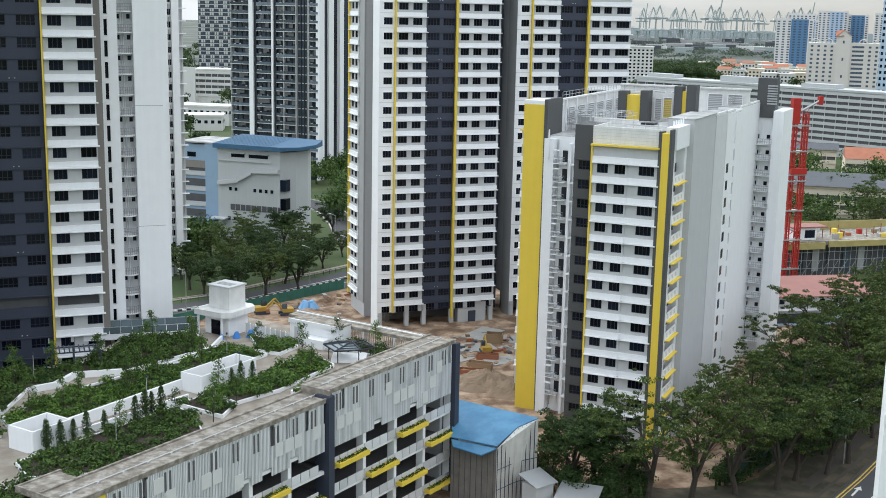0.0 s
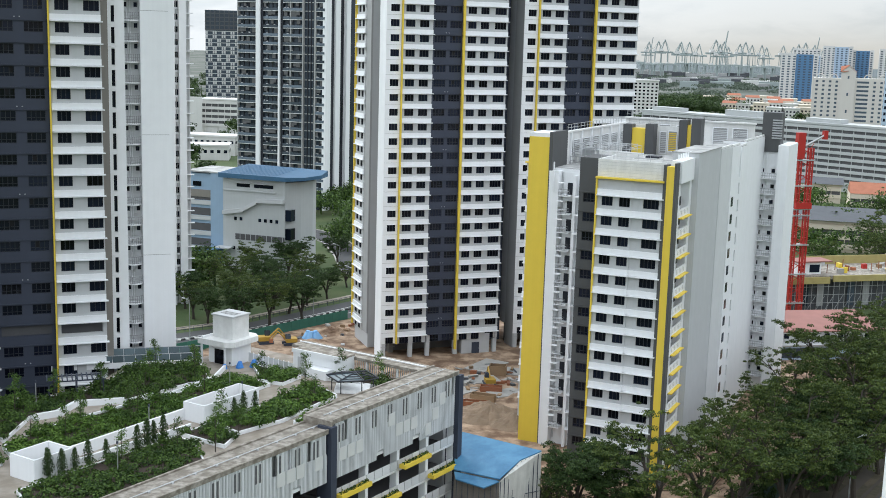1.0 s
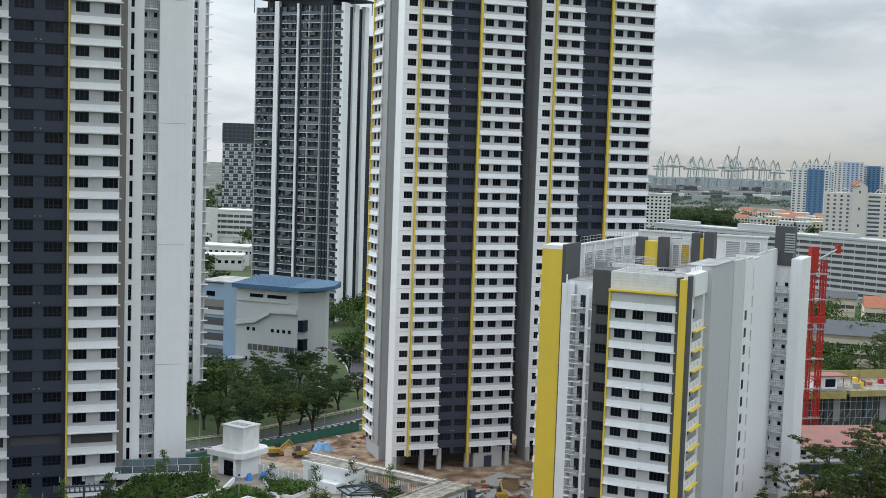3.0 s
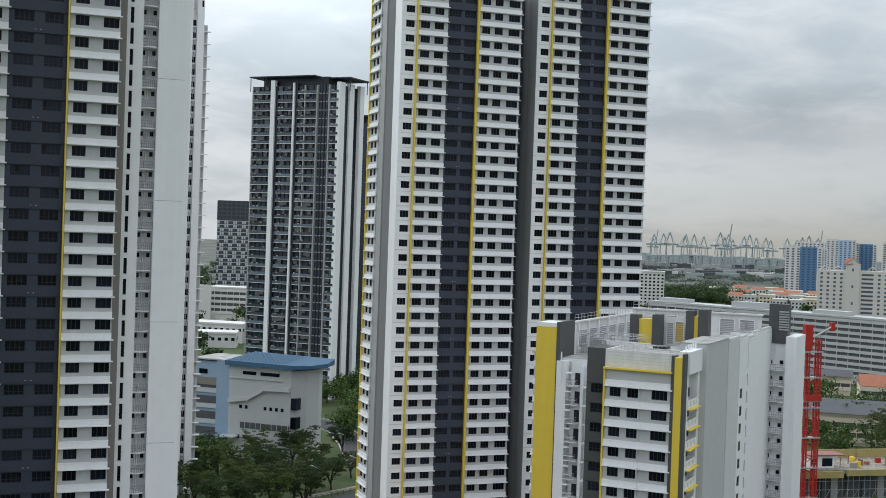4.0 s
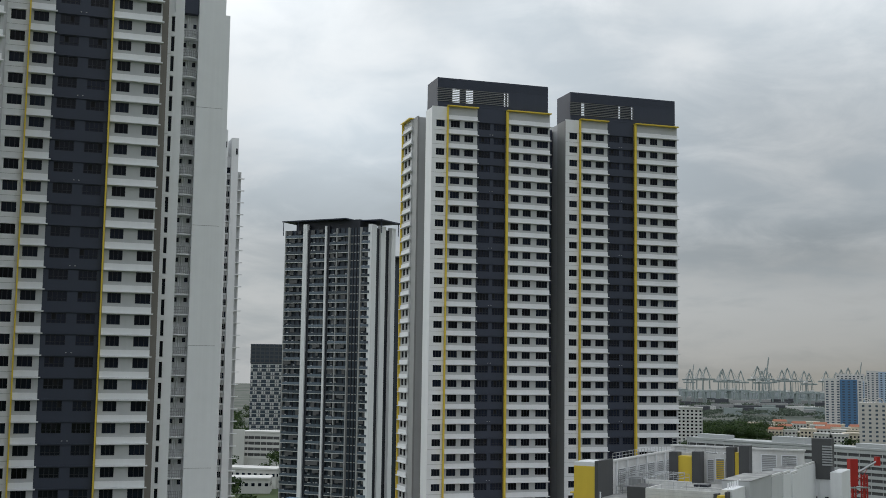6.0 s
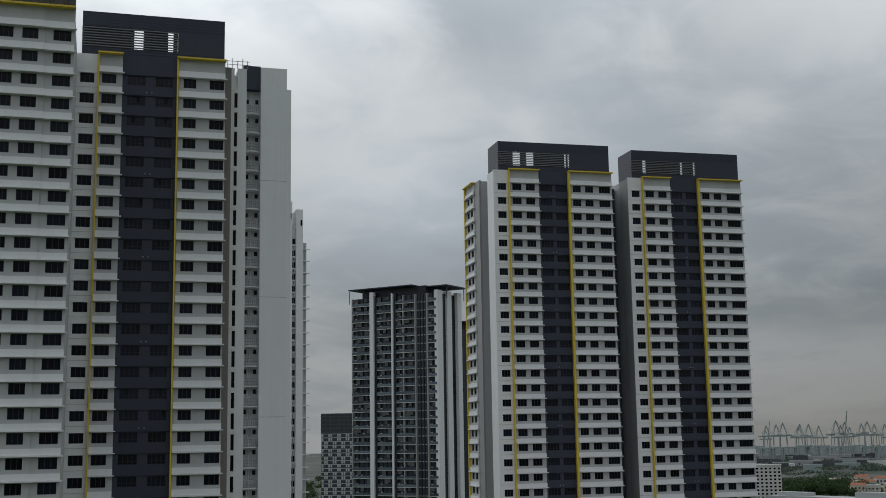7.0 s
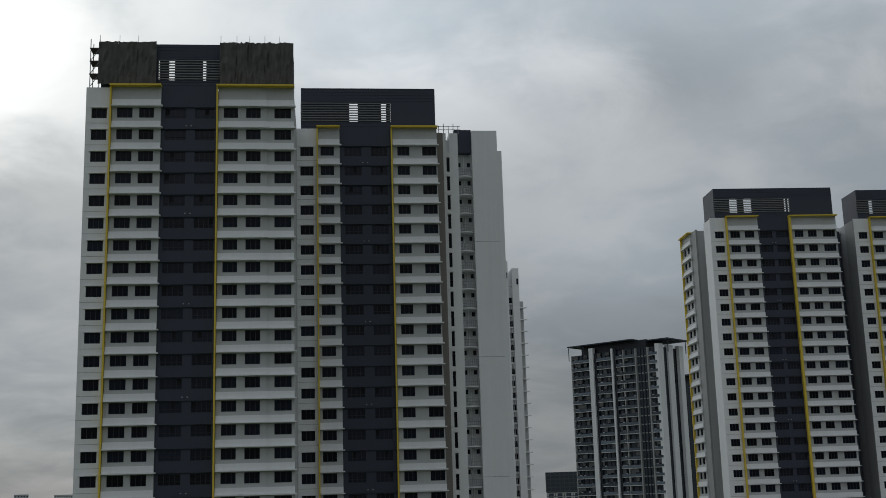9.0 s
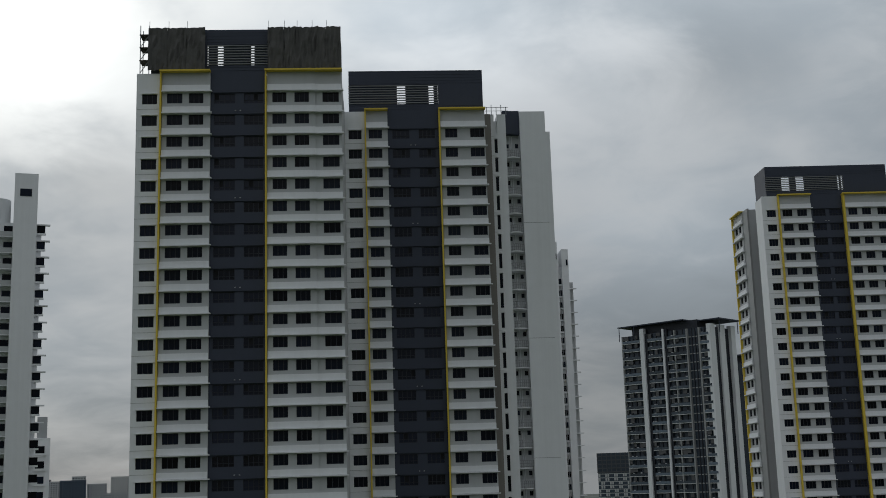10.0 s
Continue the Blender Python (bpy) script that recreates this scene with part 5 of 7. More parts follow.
# ---- trees ----
def rain_tree(seed, height, spread, clusters, per, leaf, bare=0.42):
    """A wide, open crown on rising limbs: trunk and crown meshes."""
    rnd = random.Random(seed)
    w, g = Geo(), Geo()
    fork = height * rnd.uniform(0.13, 0.22)
    lean = Vector((rnd.uniform(-0.6, 0.6), rnd.uniform(-0.6, 0.6), 0))
    w.tube((0, 0, -0.3), tuple(lean * 0.4 + Vector((0, 0, fork * 0.5))), 0.46, 0.36, 8)
    w.tube(tuple(lean * 0.4 + Vector((0, 0, fork * 0.5))), tuple(lean + Vector((0, 0, fork))), 0.36, 0.32, 8)
    start = lean + Vector((0, 0, fork))
    ends = []
    n = rnd.randint(4, 6)
    for i in range(n):
        a = 6.283 * (i + rnd.uniform(-0.35, 0.35)) / n
        r = spread * rnd.uniform(0.35, 0.8)
        top = height * rnd.uniform(0.4, 0.72)
        p, q = start, start
        for k in (0.3, 0.62, 1.0):
            b = a + rnd.uniform(-0.3, 0.3)
            q = start + Vector((math.cos(b) * r * k, math.sin(b) * r * k, top * k ** 0.7))
            w.tube(p, q, 0.24 * (1.1 - k) + 0.06 + (0.06 if k < 0.4 else 0), 0.24 * (0.8 - k * 0.7) + 0.03, 5)
            for _ in range(4 if k > 0.5 else 2):
                c = b + rnd.uniform(-1.4, 1.4)
                d = rnd.uniform(0.16, 0.42) * spread
                e = p.lerp(q, rnd.uniform(0.3, 1)) + Vector((math.cos(c) * d, math.sin(c) * d, height * rnd.uniform(0.0, 0.17)))
                w.tube(p.lerp(q, 0.6), e, 0.07, 0.025, 4)
                ends.append(e)
            p = q
        ends.append(q)
    high = [e for e in ends if e.z > height * bare] or ends
    for k in range(clusters):
        e = rnd.choice(high)
        c = e + Vector((rnd.gauss(0, 0.85), rnd.gauss(0, 0.85), rnd.gauss(0.2, 0.35)))
        s = rnd.uniform(0.32, 1.0)
        leaves(g, c, (s, s, s * 0.34), per, leaf, rnd)
    return g, w


rain = []
for i, (h, sp, n) in enumerate(((15, 8.5, 250), (13, 6.0, 330), (16, 9.0, 270), (12, 6.5, 200), (11, 4.0, 26), (15, 6.8, 210), (14.5, 6.4, 190))):
    g, w = rain_tree(20 + i, h, sp, int(n * (0.85 if i > 4 else 1.0)), 44, 0.16, 0.40 if i > 4 else 0.36)
    rain.append((g.mesh("crown", LEAF if i != 1 else LEAF_DARK), w.mesh("trunk", BARK)))


def plant(x, y, kind, size, turn, label="tall rain tree with a wide open crown", group="rain trees", z=0.0):
    t = thing("rain_tree", label, "tree", (x, y, z), turn, group)
    t.scale = (size, size, size)
    part("crown", rain[kind][0], None, t)
    part("trunk", rain[kind][1], None, t)


for i, (x, y, s) in enumerate(((26.9, 145.8, 1.14), (32.8, 146.4, 1.12), (39.2, 148.8, 1.12), (45.1, 150.7, 1.05), (48.5, 154.0, 1.0), (42.0, 158.0, 0.85), (51.5, 161.0, 1.05), (55.5, 166.0, 1.08),
                               (47.0, 170.5, 0.9), (60.5, 172.5, 1.1), (58.0, 179.0, 1.05), (65.0, 183.0, 1.12), (69.5, 190.0, 1.1), (53.0, 183.0, 0.9), (67.0, 198.0, 1.1), (75.0, 203.0, 1.12),
                               (80.0, 213.0, 1.1), (86.0, 224.0, 1.05), (92.0, 237.0, 1.05), (72.0, 182.0, 1.0), (58.0, 193.0, 0.9), (79.0, 195.0, 1.05), (99.0, 250.0, 1.0), (87.0, 209.0, 1.05), (58.0, 160.8, 0.95), (65.2, 171.6, 1.0), (76.0, 189.0, 1.0), (53.6, 156.6, 0.85))):
    plant(x, y, i % 3 if i not in (0, 1, 2, 5) else 5 + i % 2, s, i * 77)
for i, (x, y, s, k) in enumerate(((17.2, 149.0, 0.98, 1), (20.6, 150.5, 0.95, 1), (14.6, 151.5, 0.6, 3), (23.6, 147.0, 0.72, 1))):
    plant(x, y, k, s, i * 50, "dense dark green tree beside the shed", "site trees")
for x, y, s in ((12.9, 149.0, 0.72), (15.2, 148.6, 0.62)):
    plant(x, y, 4, s, x * 40, "nearly bare twiggy tree beside the shed", "bare trees")
for i, (x, y, s, k) in enumerate(((91.0, 322.0, 0.5, 3), (95.0, 318.0, 0.55, 3), (99.5, 320.0, 0.5, 1), (104.0, 318.0, 0.6, 3), (108.0, 320.0, 0.62, 1), (112.5, 318.0, 0.6, 1), (117.5, 322.0, 0.9, 2),
                                  (123.0, 330.0, 1.1, 2), (103.0, 330.0, 0.8, 5), (128.0, 350.0, 1.1, 0))):
    plant(x, y, k, s, i * 43, "green tree beside the school annex", "annex trees")
for i, (x, y, s) in enumerate(((-44.5, 250.5, 0.85), (-38.5, 254.0, 0.9), (-32.1, 259.5, 0.9), (-47.0, 262.0, 0.8), (-40.0, 270.0, 0.8), (-50.0, 272.0, 0.8), (-33.0, 275.0, 0.75), (-56.0, 258.0, 0.8),
                               (-60.0, 268.0, 0.8), (-25.5, 297.0, 0.6), (-63.0, 300.0, 0.85), (-51.0, 306.0, 0.8), (-42.0, 308.0, 0.9), (-35.0, 302.0, 0.7), (-31.0, 330.0, 0.7), (-58.0, 284.0, 0.8), (-52.0, 254.0, 0.75), (-36.0, 266.0, 0.8), (-44.0, 281.0, 0.85), (-52.0, 290.0, 0.8), (-29.0, 283.0, 0.7), (-66.0, 280.0, 0.9), (-46.0, 295.0, 0.75), (-36.0, 290.0, 0.8), (-70.0, 262.0, 0.85))):
    plant(x, y, (i * 2 + 1) % 4, s, i * 61, "spreading roadside tree beside the road", "roadside trees")


def woods(name, label, spots, mat, rnd, per=110, leaf=0.7):
    g = Geo()
    for x, y, h, r in spots:
        for _ in range(7):
            a, q = rnd.uniform(0, 6.28), rnd.uniform(0, 0.8) * r
            leaves(g, (x + q * math.cos(a), y + q * math.sin(a), h * rnd.uniform(0.45, 0.8)), (r * 0.6, r * 0.6, h * 0.2), per // 7, leaf, rnd)
        g.tube((x, y, -0.2), (x, y, h * 0.7), 0.25, 0.1, 4)
    lone(name, g, mat, label, "trees", kind="stuff")


rnd = random.Random(3)
# low growth under the front trees
woods("undergrowth", "dark bushes under the trees by the shed and the hoarding", [(rnd.uniform(13, 27.5), rnd.uniform(144.5, 152.5), rnd.uniform(2.2, 5.0), rnd.uniform(1.2, 2.2)) for _ in range(30)] +
      [(36.5 + 15 * q + rnd.uniform(-1.5, 1.5), 149.5 + 17 * q + rnd.uniform(-1, 2.5), rnd.uniform(1.8, 4.2), rnd.uniform(1.0, 1.9)) for q in [k / 26 for k in range(27)]] +
      [(54 + 16 * q + rnd.uniform(-1, 1), 164 + 24 * q + rnd.uniform(-1, 1), rnd.uniform(1.5, 3.5), rnd.uniform(1.0, 1.8)) for q in [k / 24 for k in range(25)]], LEAF_DARK, rnd, 420, 0.19)
# thicket behind the road
woods("thicket", "thick green trees behind the curved road", [(rnd.uniform(-52, -14), rnd.uniform(398, 470), rnd.uniform(7, 12), rnd.uniform(4, 7)) for _ in range(56)] +
      [(rnd.uniform(-34, -16), rnd.uniform(345, 398), rnd.uniform(7, 12), rnd.uniform(3, 5)) for _ in range(44)] + [(rnd.uniform(-80, -56), rnd.uniform(272, 300), rnd.uniform(7, 12), rnd.uniform(3, 5)) for _ in range(18)], HEDGE, rnd, 280, 0.5)
woods("park_trees", "green trees round low houses", [(rnd.uniform(90, 190), rnd.uniform(335, 470), rnd.uniform(7, 14), rnd.uniform(4, 6)) for _ in range(80)] + [(120 + rnd.gauss(0, 2), 420 + rnd.gauss(0, 2), 19, 7) for _ in range(6)], HEDGE, rnd, 240, 0.55)
woods("tree_belt", "far dark belt of trees", [(rnd.uniform(190, 268), rnd.uniform(1100, 1210), rnd.uniform(12, 22), rnd.uniform(6, 11)) for _ in range(120)] + [(rnd.uniform(140, 380), rnd.uniform(760, 1050), rnd.uniform(8, 13), rnd.uniform(6, 9)) for _ in range(150)] +
      [(rnd.uniform(-330, -130), rnd.uniform(820, 1500), rnd.uniform(10, 18), rnd.uniform(7, 11)) for _ in range(120)] + [(rnd.uniform(-200, 100), rnd.uniform(520, 760), rnd.uniform(8, 14), rnd.uniform(5, 8)) for _ in range(70)], LEAF_DARK, rnd, 220, 0.95)
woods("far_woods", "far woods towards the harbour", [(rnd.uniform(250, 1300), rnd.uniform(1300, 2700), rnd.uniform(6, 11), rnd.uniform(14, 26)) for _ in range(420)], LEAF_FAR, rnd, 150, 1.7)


# ---- farther buildings ----
FACADE = material("aged_white_render", (0.62, 0.615, 0.60), 0.8, vary=0.08, scale=0.1, streak=0.06)
CREAM = material("cream_render", (0.62, 0.55, 0.45), 0.8, vary=0.08, scale=0.1)
NAVY = material("blue_facade_paint", (0.085, 0.19, 0.34), 0.6, vary=0.08)
SLATE = material("dark_tiled_roof", (0.075, 0.08, 0.09), 0.75, vary=0.2, scale=0.5)
TILE = material("orange_tiled_roof", (0.34, 0.13, 0.075), 0.8, vary=0.2, scale=0.5)
PINK = material("faded_red_roof_sheet", (0.27, 0.12, 0.10), 0.7, vary=0.15, scale=0.4)
BLUEWALL = material("pale_blue_wall", (0.40, 0.50, 0.62), 0.7, vary=0.06)


def far_block(name, label, x, y, turn, w, d, h, storey, cell, wall, roof="flat", style="holes", start=1, group=""):
    """A storeyed block with its openings built on the fronts turned to us."""
    t = thing(name, label, "building", (x, y, 0), turn, group)
    part("wall", Geo().box(-w / 2, w / 2, 0, d, -0.5, h), wall, t)
    n, c = int(h / storey), max(1, int(w / cell))
    g = Geo()
    if style == "holes":
        for k in range(start, n):
            for i in range(c):
                x0 = -w / 2 + w * (i + 0.28) / c
                g.box(x0, x0 + w / c * 0.5, -0.06, -0.004, h - storey * k - 0.2, h - storey * k + storey * 0.42)
        cs = max(1, int(d / cell))
        for k in range(start, n):
            for i in range(cs):
                y0 = d * (i + 0.28) / cs
                for sx in (-w / 2 - 0.06, w / 2 + 0.004):
                    g.box(sx, sx + 0.056, y0, y0 + d / cs * 0.5, h - storey * k - 0.2, h - storey * k + storey * 0.42)
        tagged(part("window", g, GLASS, t, "dark windows"), kind="stuff")
    else:
        # flat dark bands painted for the shade in the galleries
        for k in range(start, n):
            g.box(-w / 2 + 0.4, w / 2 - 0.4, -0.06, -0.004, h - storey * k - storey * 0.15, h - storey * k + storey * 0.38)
        tagged(part("gallery", g, GALLERY, t, "dark bands painted for the shade of open galleries"), kind="stuff")
        g = Geo()
        for i in range(c + 1):
            x0 = -w / 2 + (w - 0.4) * i / c
            g.box(x0, x0 + 0.22, -0.42, 0, 0, h)
        for k in range(start, n + 1):
            g.box(-w / 2, w / 2, -0.45, 0, h - storey * k + storey * 0.36, h - storey * k + storey * 0.86)
        tagged(part("gallery_parapet", g, wall, t), kind="stuff")
    if roof == "gable":
        part("roof", Geo().add([(-w / 2, -0.4, h), (w / 2, -0.4, h), (w / 2, d + 0.4, h), (-w / 2, d + 0.4, h), (-w / 2, d / 2, h + w * 0.16), (w / 2, d / 2, h + w * 0.16)], [(0, 1, 5, 4), (2, 3, 4, 5), (0, 4, 3), (1, 2, 5)]), TILE, t, "orange tiled roof")
    else:
        part("roof", Geo().box(-w / 2 - 0.4, w / 2 + 0.4, -0.5, d + 0.4, h, h + 0.9), wall, t, "flat roof edge")
    return t


def condo():
    u0, v0, ang = -262.0, 372.0, -25.0
    t = thing("condominium", "dark glazed high-rise condominium with white balcony edges", "condominium", grid_point(u0, v0, ang), ang)
    H, st = 114.0, 3.05
    t.scale = (1.23, 0.66, 1.0)
    BALUSTRADE = material("grey_balcony_glass", (0.10, 0.125, 0.155), 0.12, vary=0.1, rand=0.6)
    BLIND = material("grey_balcony_blind", (0.15, 0.15, 0.155), 0.8, vary=0.1, rand=0.3)
    rnd = random.Random(31)
    part("core", Geo().box(0.3, 30.2, 1.6, 26, -1, H), CURTAIN, t, "dark glazed body")
    for x in (1.9, 3.6, 5.3, 10.5, 12.0, 13.4, 17.6, 19.3, 21.2, 24.3, 25.4, 26.4, 28.6):
        part("mullion", Geo().box(x, x + 0.28, 1.2, 1.598, -1, H), FRAME, t, "dark upright mullion")
    for x0, x1, y0 in ((18.6, 19.0, 0.05), (0.0, 0.35, 0.05), (22.9, 23.3, -0.1), (27.0, 27.5, 0.0)):
        part("balcony_pier", Geo().box(x0, x1, y0, 1.598, -1, H), GREY, t, "slim grey balcony pier")
    n = 37
    zs = [H - st * k for k in range(1, n)]
    for a, b, pro in ((0, 6.9, 0.0), (9.2, 14.7, 0.3), (16.2, 23.2, 0.0), (27.4, 30.5, 0.1)):
        slab = Geo().box(a, b, pro, 1.6, -0.08, 0.13).mesh("balcony_slab", SOFT)
        rail = Geo().box(a + 0.05, b - 0.05, pro + 0.05, pro + 0.1, 0.22, 1.1).mesh("balustrade", BALUSTRADE)
        side = Geo().box(a + (b - a) * 0.18, a + (b - a) * 0.18 + 0.7, pro + 0.2, pro + 0.4, 0.2, 1.3).mesh("screen", PALE)
        for z in zs:
            part("balcony_slab", slab, None, t, "", (0, 0, z))
            part("balustrade", rail, None, t, "", (0, 0, z))
            part("screen", side, None, t, "", (0, 0, z))
    g, g2 = Geo(), Geo()
    for a, b in ((0, 6.9), (9.2, 14.7), (16.2, 23.2), (27.4, 30.5)):
        for z in zs:
            x = a + 0.2
            while x < b - 1.2:
                w = rnd.uniform(0.8, 1.7)
                q = rnd.random()
                if q < 0.3:
                    g.box(x, min(b, x + w), 0.45, 0.5, z + rnd.uniform(1.1, 1.9), z + st - 0.15)
                elif q < 0.5:
                    g2.box(x, x + w * 0.4, 0.6, 1.1, z + 0.2, z + rnd.uniform(0.9, 1.5))
                x += w
    tagged(part("blind", g, BLIND, t, "lowered grey balcony blinds"), kind="stuff")
    tagged(part("balcony_furniture", g2, PALE, t, "small pale balcony furniture"), kind="stuff")
    tr = Geo().box(23.2, 27.4, 1.45, 1.6, -0.1, 0.25).mesh("floor_band", GREY)
    for z in zs:
        part("floor_band", tr, None, t, "", (0, 0, z))
    for a, b, y0, top, m in ((6.9, 8.35, -0.7, H + 2, WHITE), (14.7, 15.3, -0.5, H + 1, WHITE), (15.4, 16.2, 0.4, H + 1, FRAME), (8.35, 9.2, 0.4, H, FRAME)):
        part("fin", Geo().box(a, b, y0, 1.7, -1, top), m, t)
    for y0, y1, m, x1 in ((0.2, 5.6, WHITE, 31.0), (5.6, 10.4, FRAME, 30.4), (10.4, 15.6, WHITE, 31.0), (15.6, 21.5, FRAME, 30.2), (21.5, 26, WHITE, 31.2)):
        part("side_fin", Geo().box(29.8, x1, y0, y1, -1, H + (1 if m is WHITE else 0)), m, t, "tall white side wall" if m is WHITE else "dark side recess")
    part("roof_room", Geo().box(3, 26, 3, 20, H, H + 3.2), FRAME, t, "dark roof room")
    part("roof_plate", Geo().box(-0.8, 22.4, -1.2, 20, H + 3.2, H + 3.6), DARK, t, "dark overhanging roof plate")
    part("roof_plate", Geo().box(22.5, 33, 4, 27, H + 2.6, H + 3.0), DARK, t, "dark overhanging roof plate")
    for x, y in ((-0.4, -0.8), (5, -0.8), (32.4, 25), (32.4, 6)):
        part("roof_post", Geo().tube((x, y, H - 2), (x, y, H + 3), 0.15), DARK, t)
    # second tower behind
    t = thing("condominium", "second dark condominium tower with white fins, behind the first", "condominium", (-44.0, 520.0, 0), -25)
    part("core", Geo().box(-10, 10, 0, 20, -1, 108), CURTAIN, t)
    for x in (-10, -3, 4, 9):
        part("fin", Geo().box(x, x + 1.6, -0.6, 0, -1, 109), WHITE, t)
    part("fin", Geo().box(10, 10.6, 0, 8, -1, 109), WHITE, t)
    part("roof_plate", Geo().box(-11, 11, -1, 21, 111, 111.5), DARK, t)
    part("roof_room", Geo().box(-8, 8, 2, 18, 108, 111), FRAME, t)


condo()

# patterned tower beyond
def patterned():
    t = thing("patterned_tower", "far dark tower with a staggered white panel pattern", "tower", (-184.0, 985.0, 0), 2)
    part("core", Geo().box(-18, 26, 0, 24, -1, 82), CURTAIN, t)
    part("crown_wall", Geo().box(-18.3, 26, -0.4, 0, 66, 82), CURTAIN, t, "dark glazed top storeys")
    for k in range(5):
        part("crown_band", Geo().box(-18.4, 26, -0.6, -0.404, 66.2 + 3.2 * k, 67.1 + 3.2 * k), SLATE, t)
    for k in range(12):
        part("crown_mullion", Geo().box(-18.3 + 3.8 * k, -17.5 + 3.8 * k, -0.75, -0.604, 66, 82), SLATE, t)
    rnd = random.Random(5)
    g = Geo()
    for k in range(20):
        for i in range(12):
            if 7.5 < i * 1.0 < 8.5:
                continue
            x = -17.5 + 3.6 * i + (1.8 if (k // 2 + i) % 2 else 0)
            g.box(x, x + 1.3, -0.5, -0.1, 65.5 - 3.1 * k - 2.6, 65.5 - 3.1 * k)
        g.box(-18, 26, -0.3, -0.05, 65.5 - 3.1 * k - 0.5, 65.5 - 3.1 * k)
    tagged(part("panel", g, PALE, t, "white facade panels"), kind="stuff")


patterned()
far_block("hospital_block", "long white hospital block with open galleries", -146.0, 770.0, -8, 34, 16, 21, 3.6, 4, FACADE, style="gallery")
part("end_wall", Geo().box(-170.5, -160, 766.5, 768.2, 0, 23), FACADE, tagged(new("white_annex"), "plain white annex block", "building"))
for i, (x, y, w, h, m) in enumerate(((-128, 628, 30, 9.5, FACADE), (-108, 640, 18, 8, CREAM), (-122, 600, 20, 7, FACADE), (-170, 900, 40, 14, CREAM), (-230, 1300, 60, 24, FACADE), (-205, 1180, 40, 30, FACADE))):
    far_block("low_building", "low pale flat-roofed building among trees", x, y, -12 + 9 * i % 20, w, 14, h, 3.2, 3.2, m, group="low buildings")


SCHOOLBLUE = material("deep_blue_roof", (0.042, 0.11, 0.195), 0.6, vary=0.16)
SCHOOLWALL = material("school_wall_paint", (0.43, 0.445, 0.45), 0.8, vary=0.07, scale=0.2, streak=0.06)
WINGBLUE = material("blue_grey_wing_paint", (0.26, 0.36, 0.48), 0.7, vary=0.06, streak=0.05)


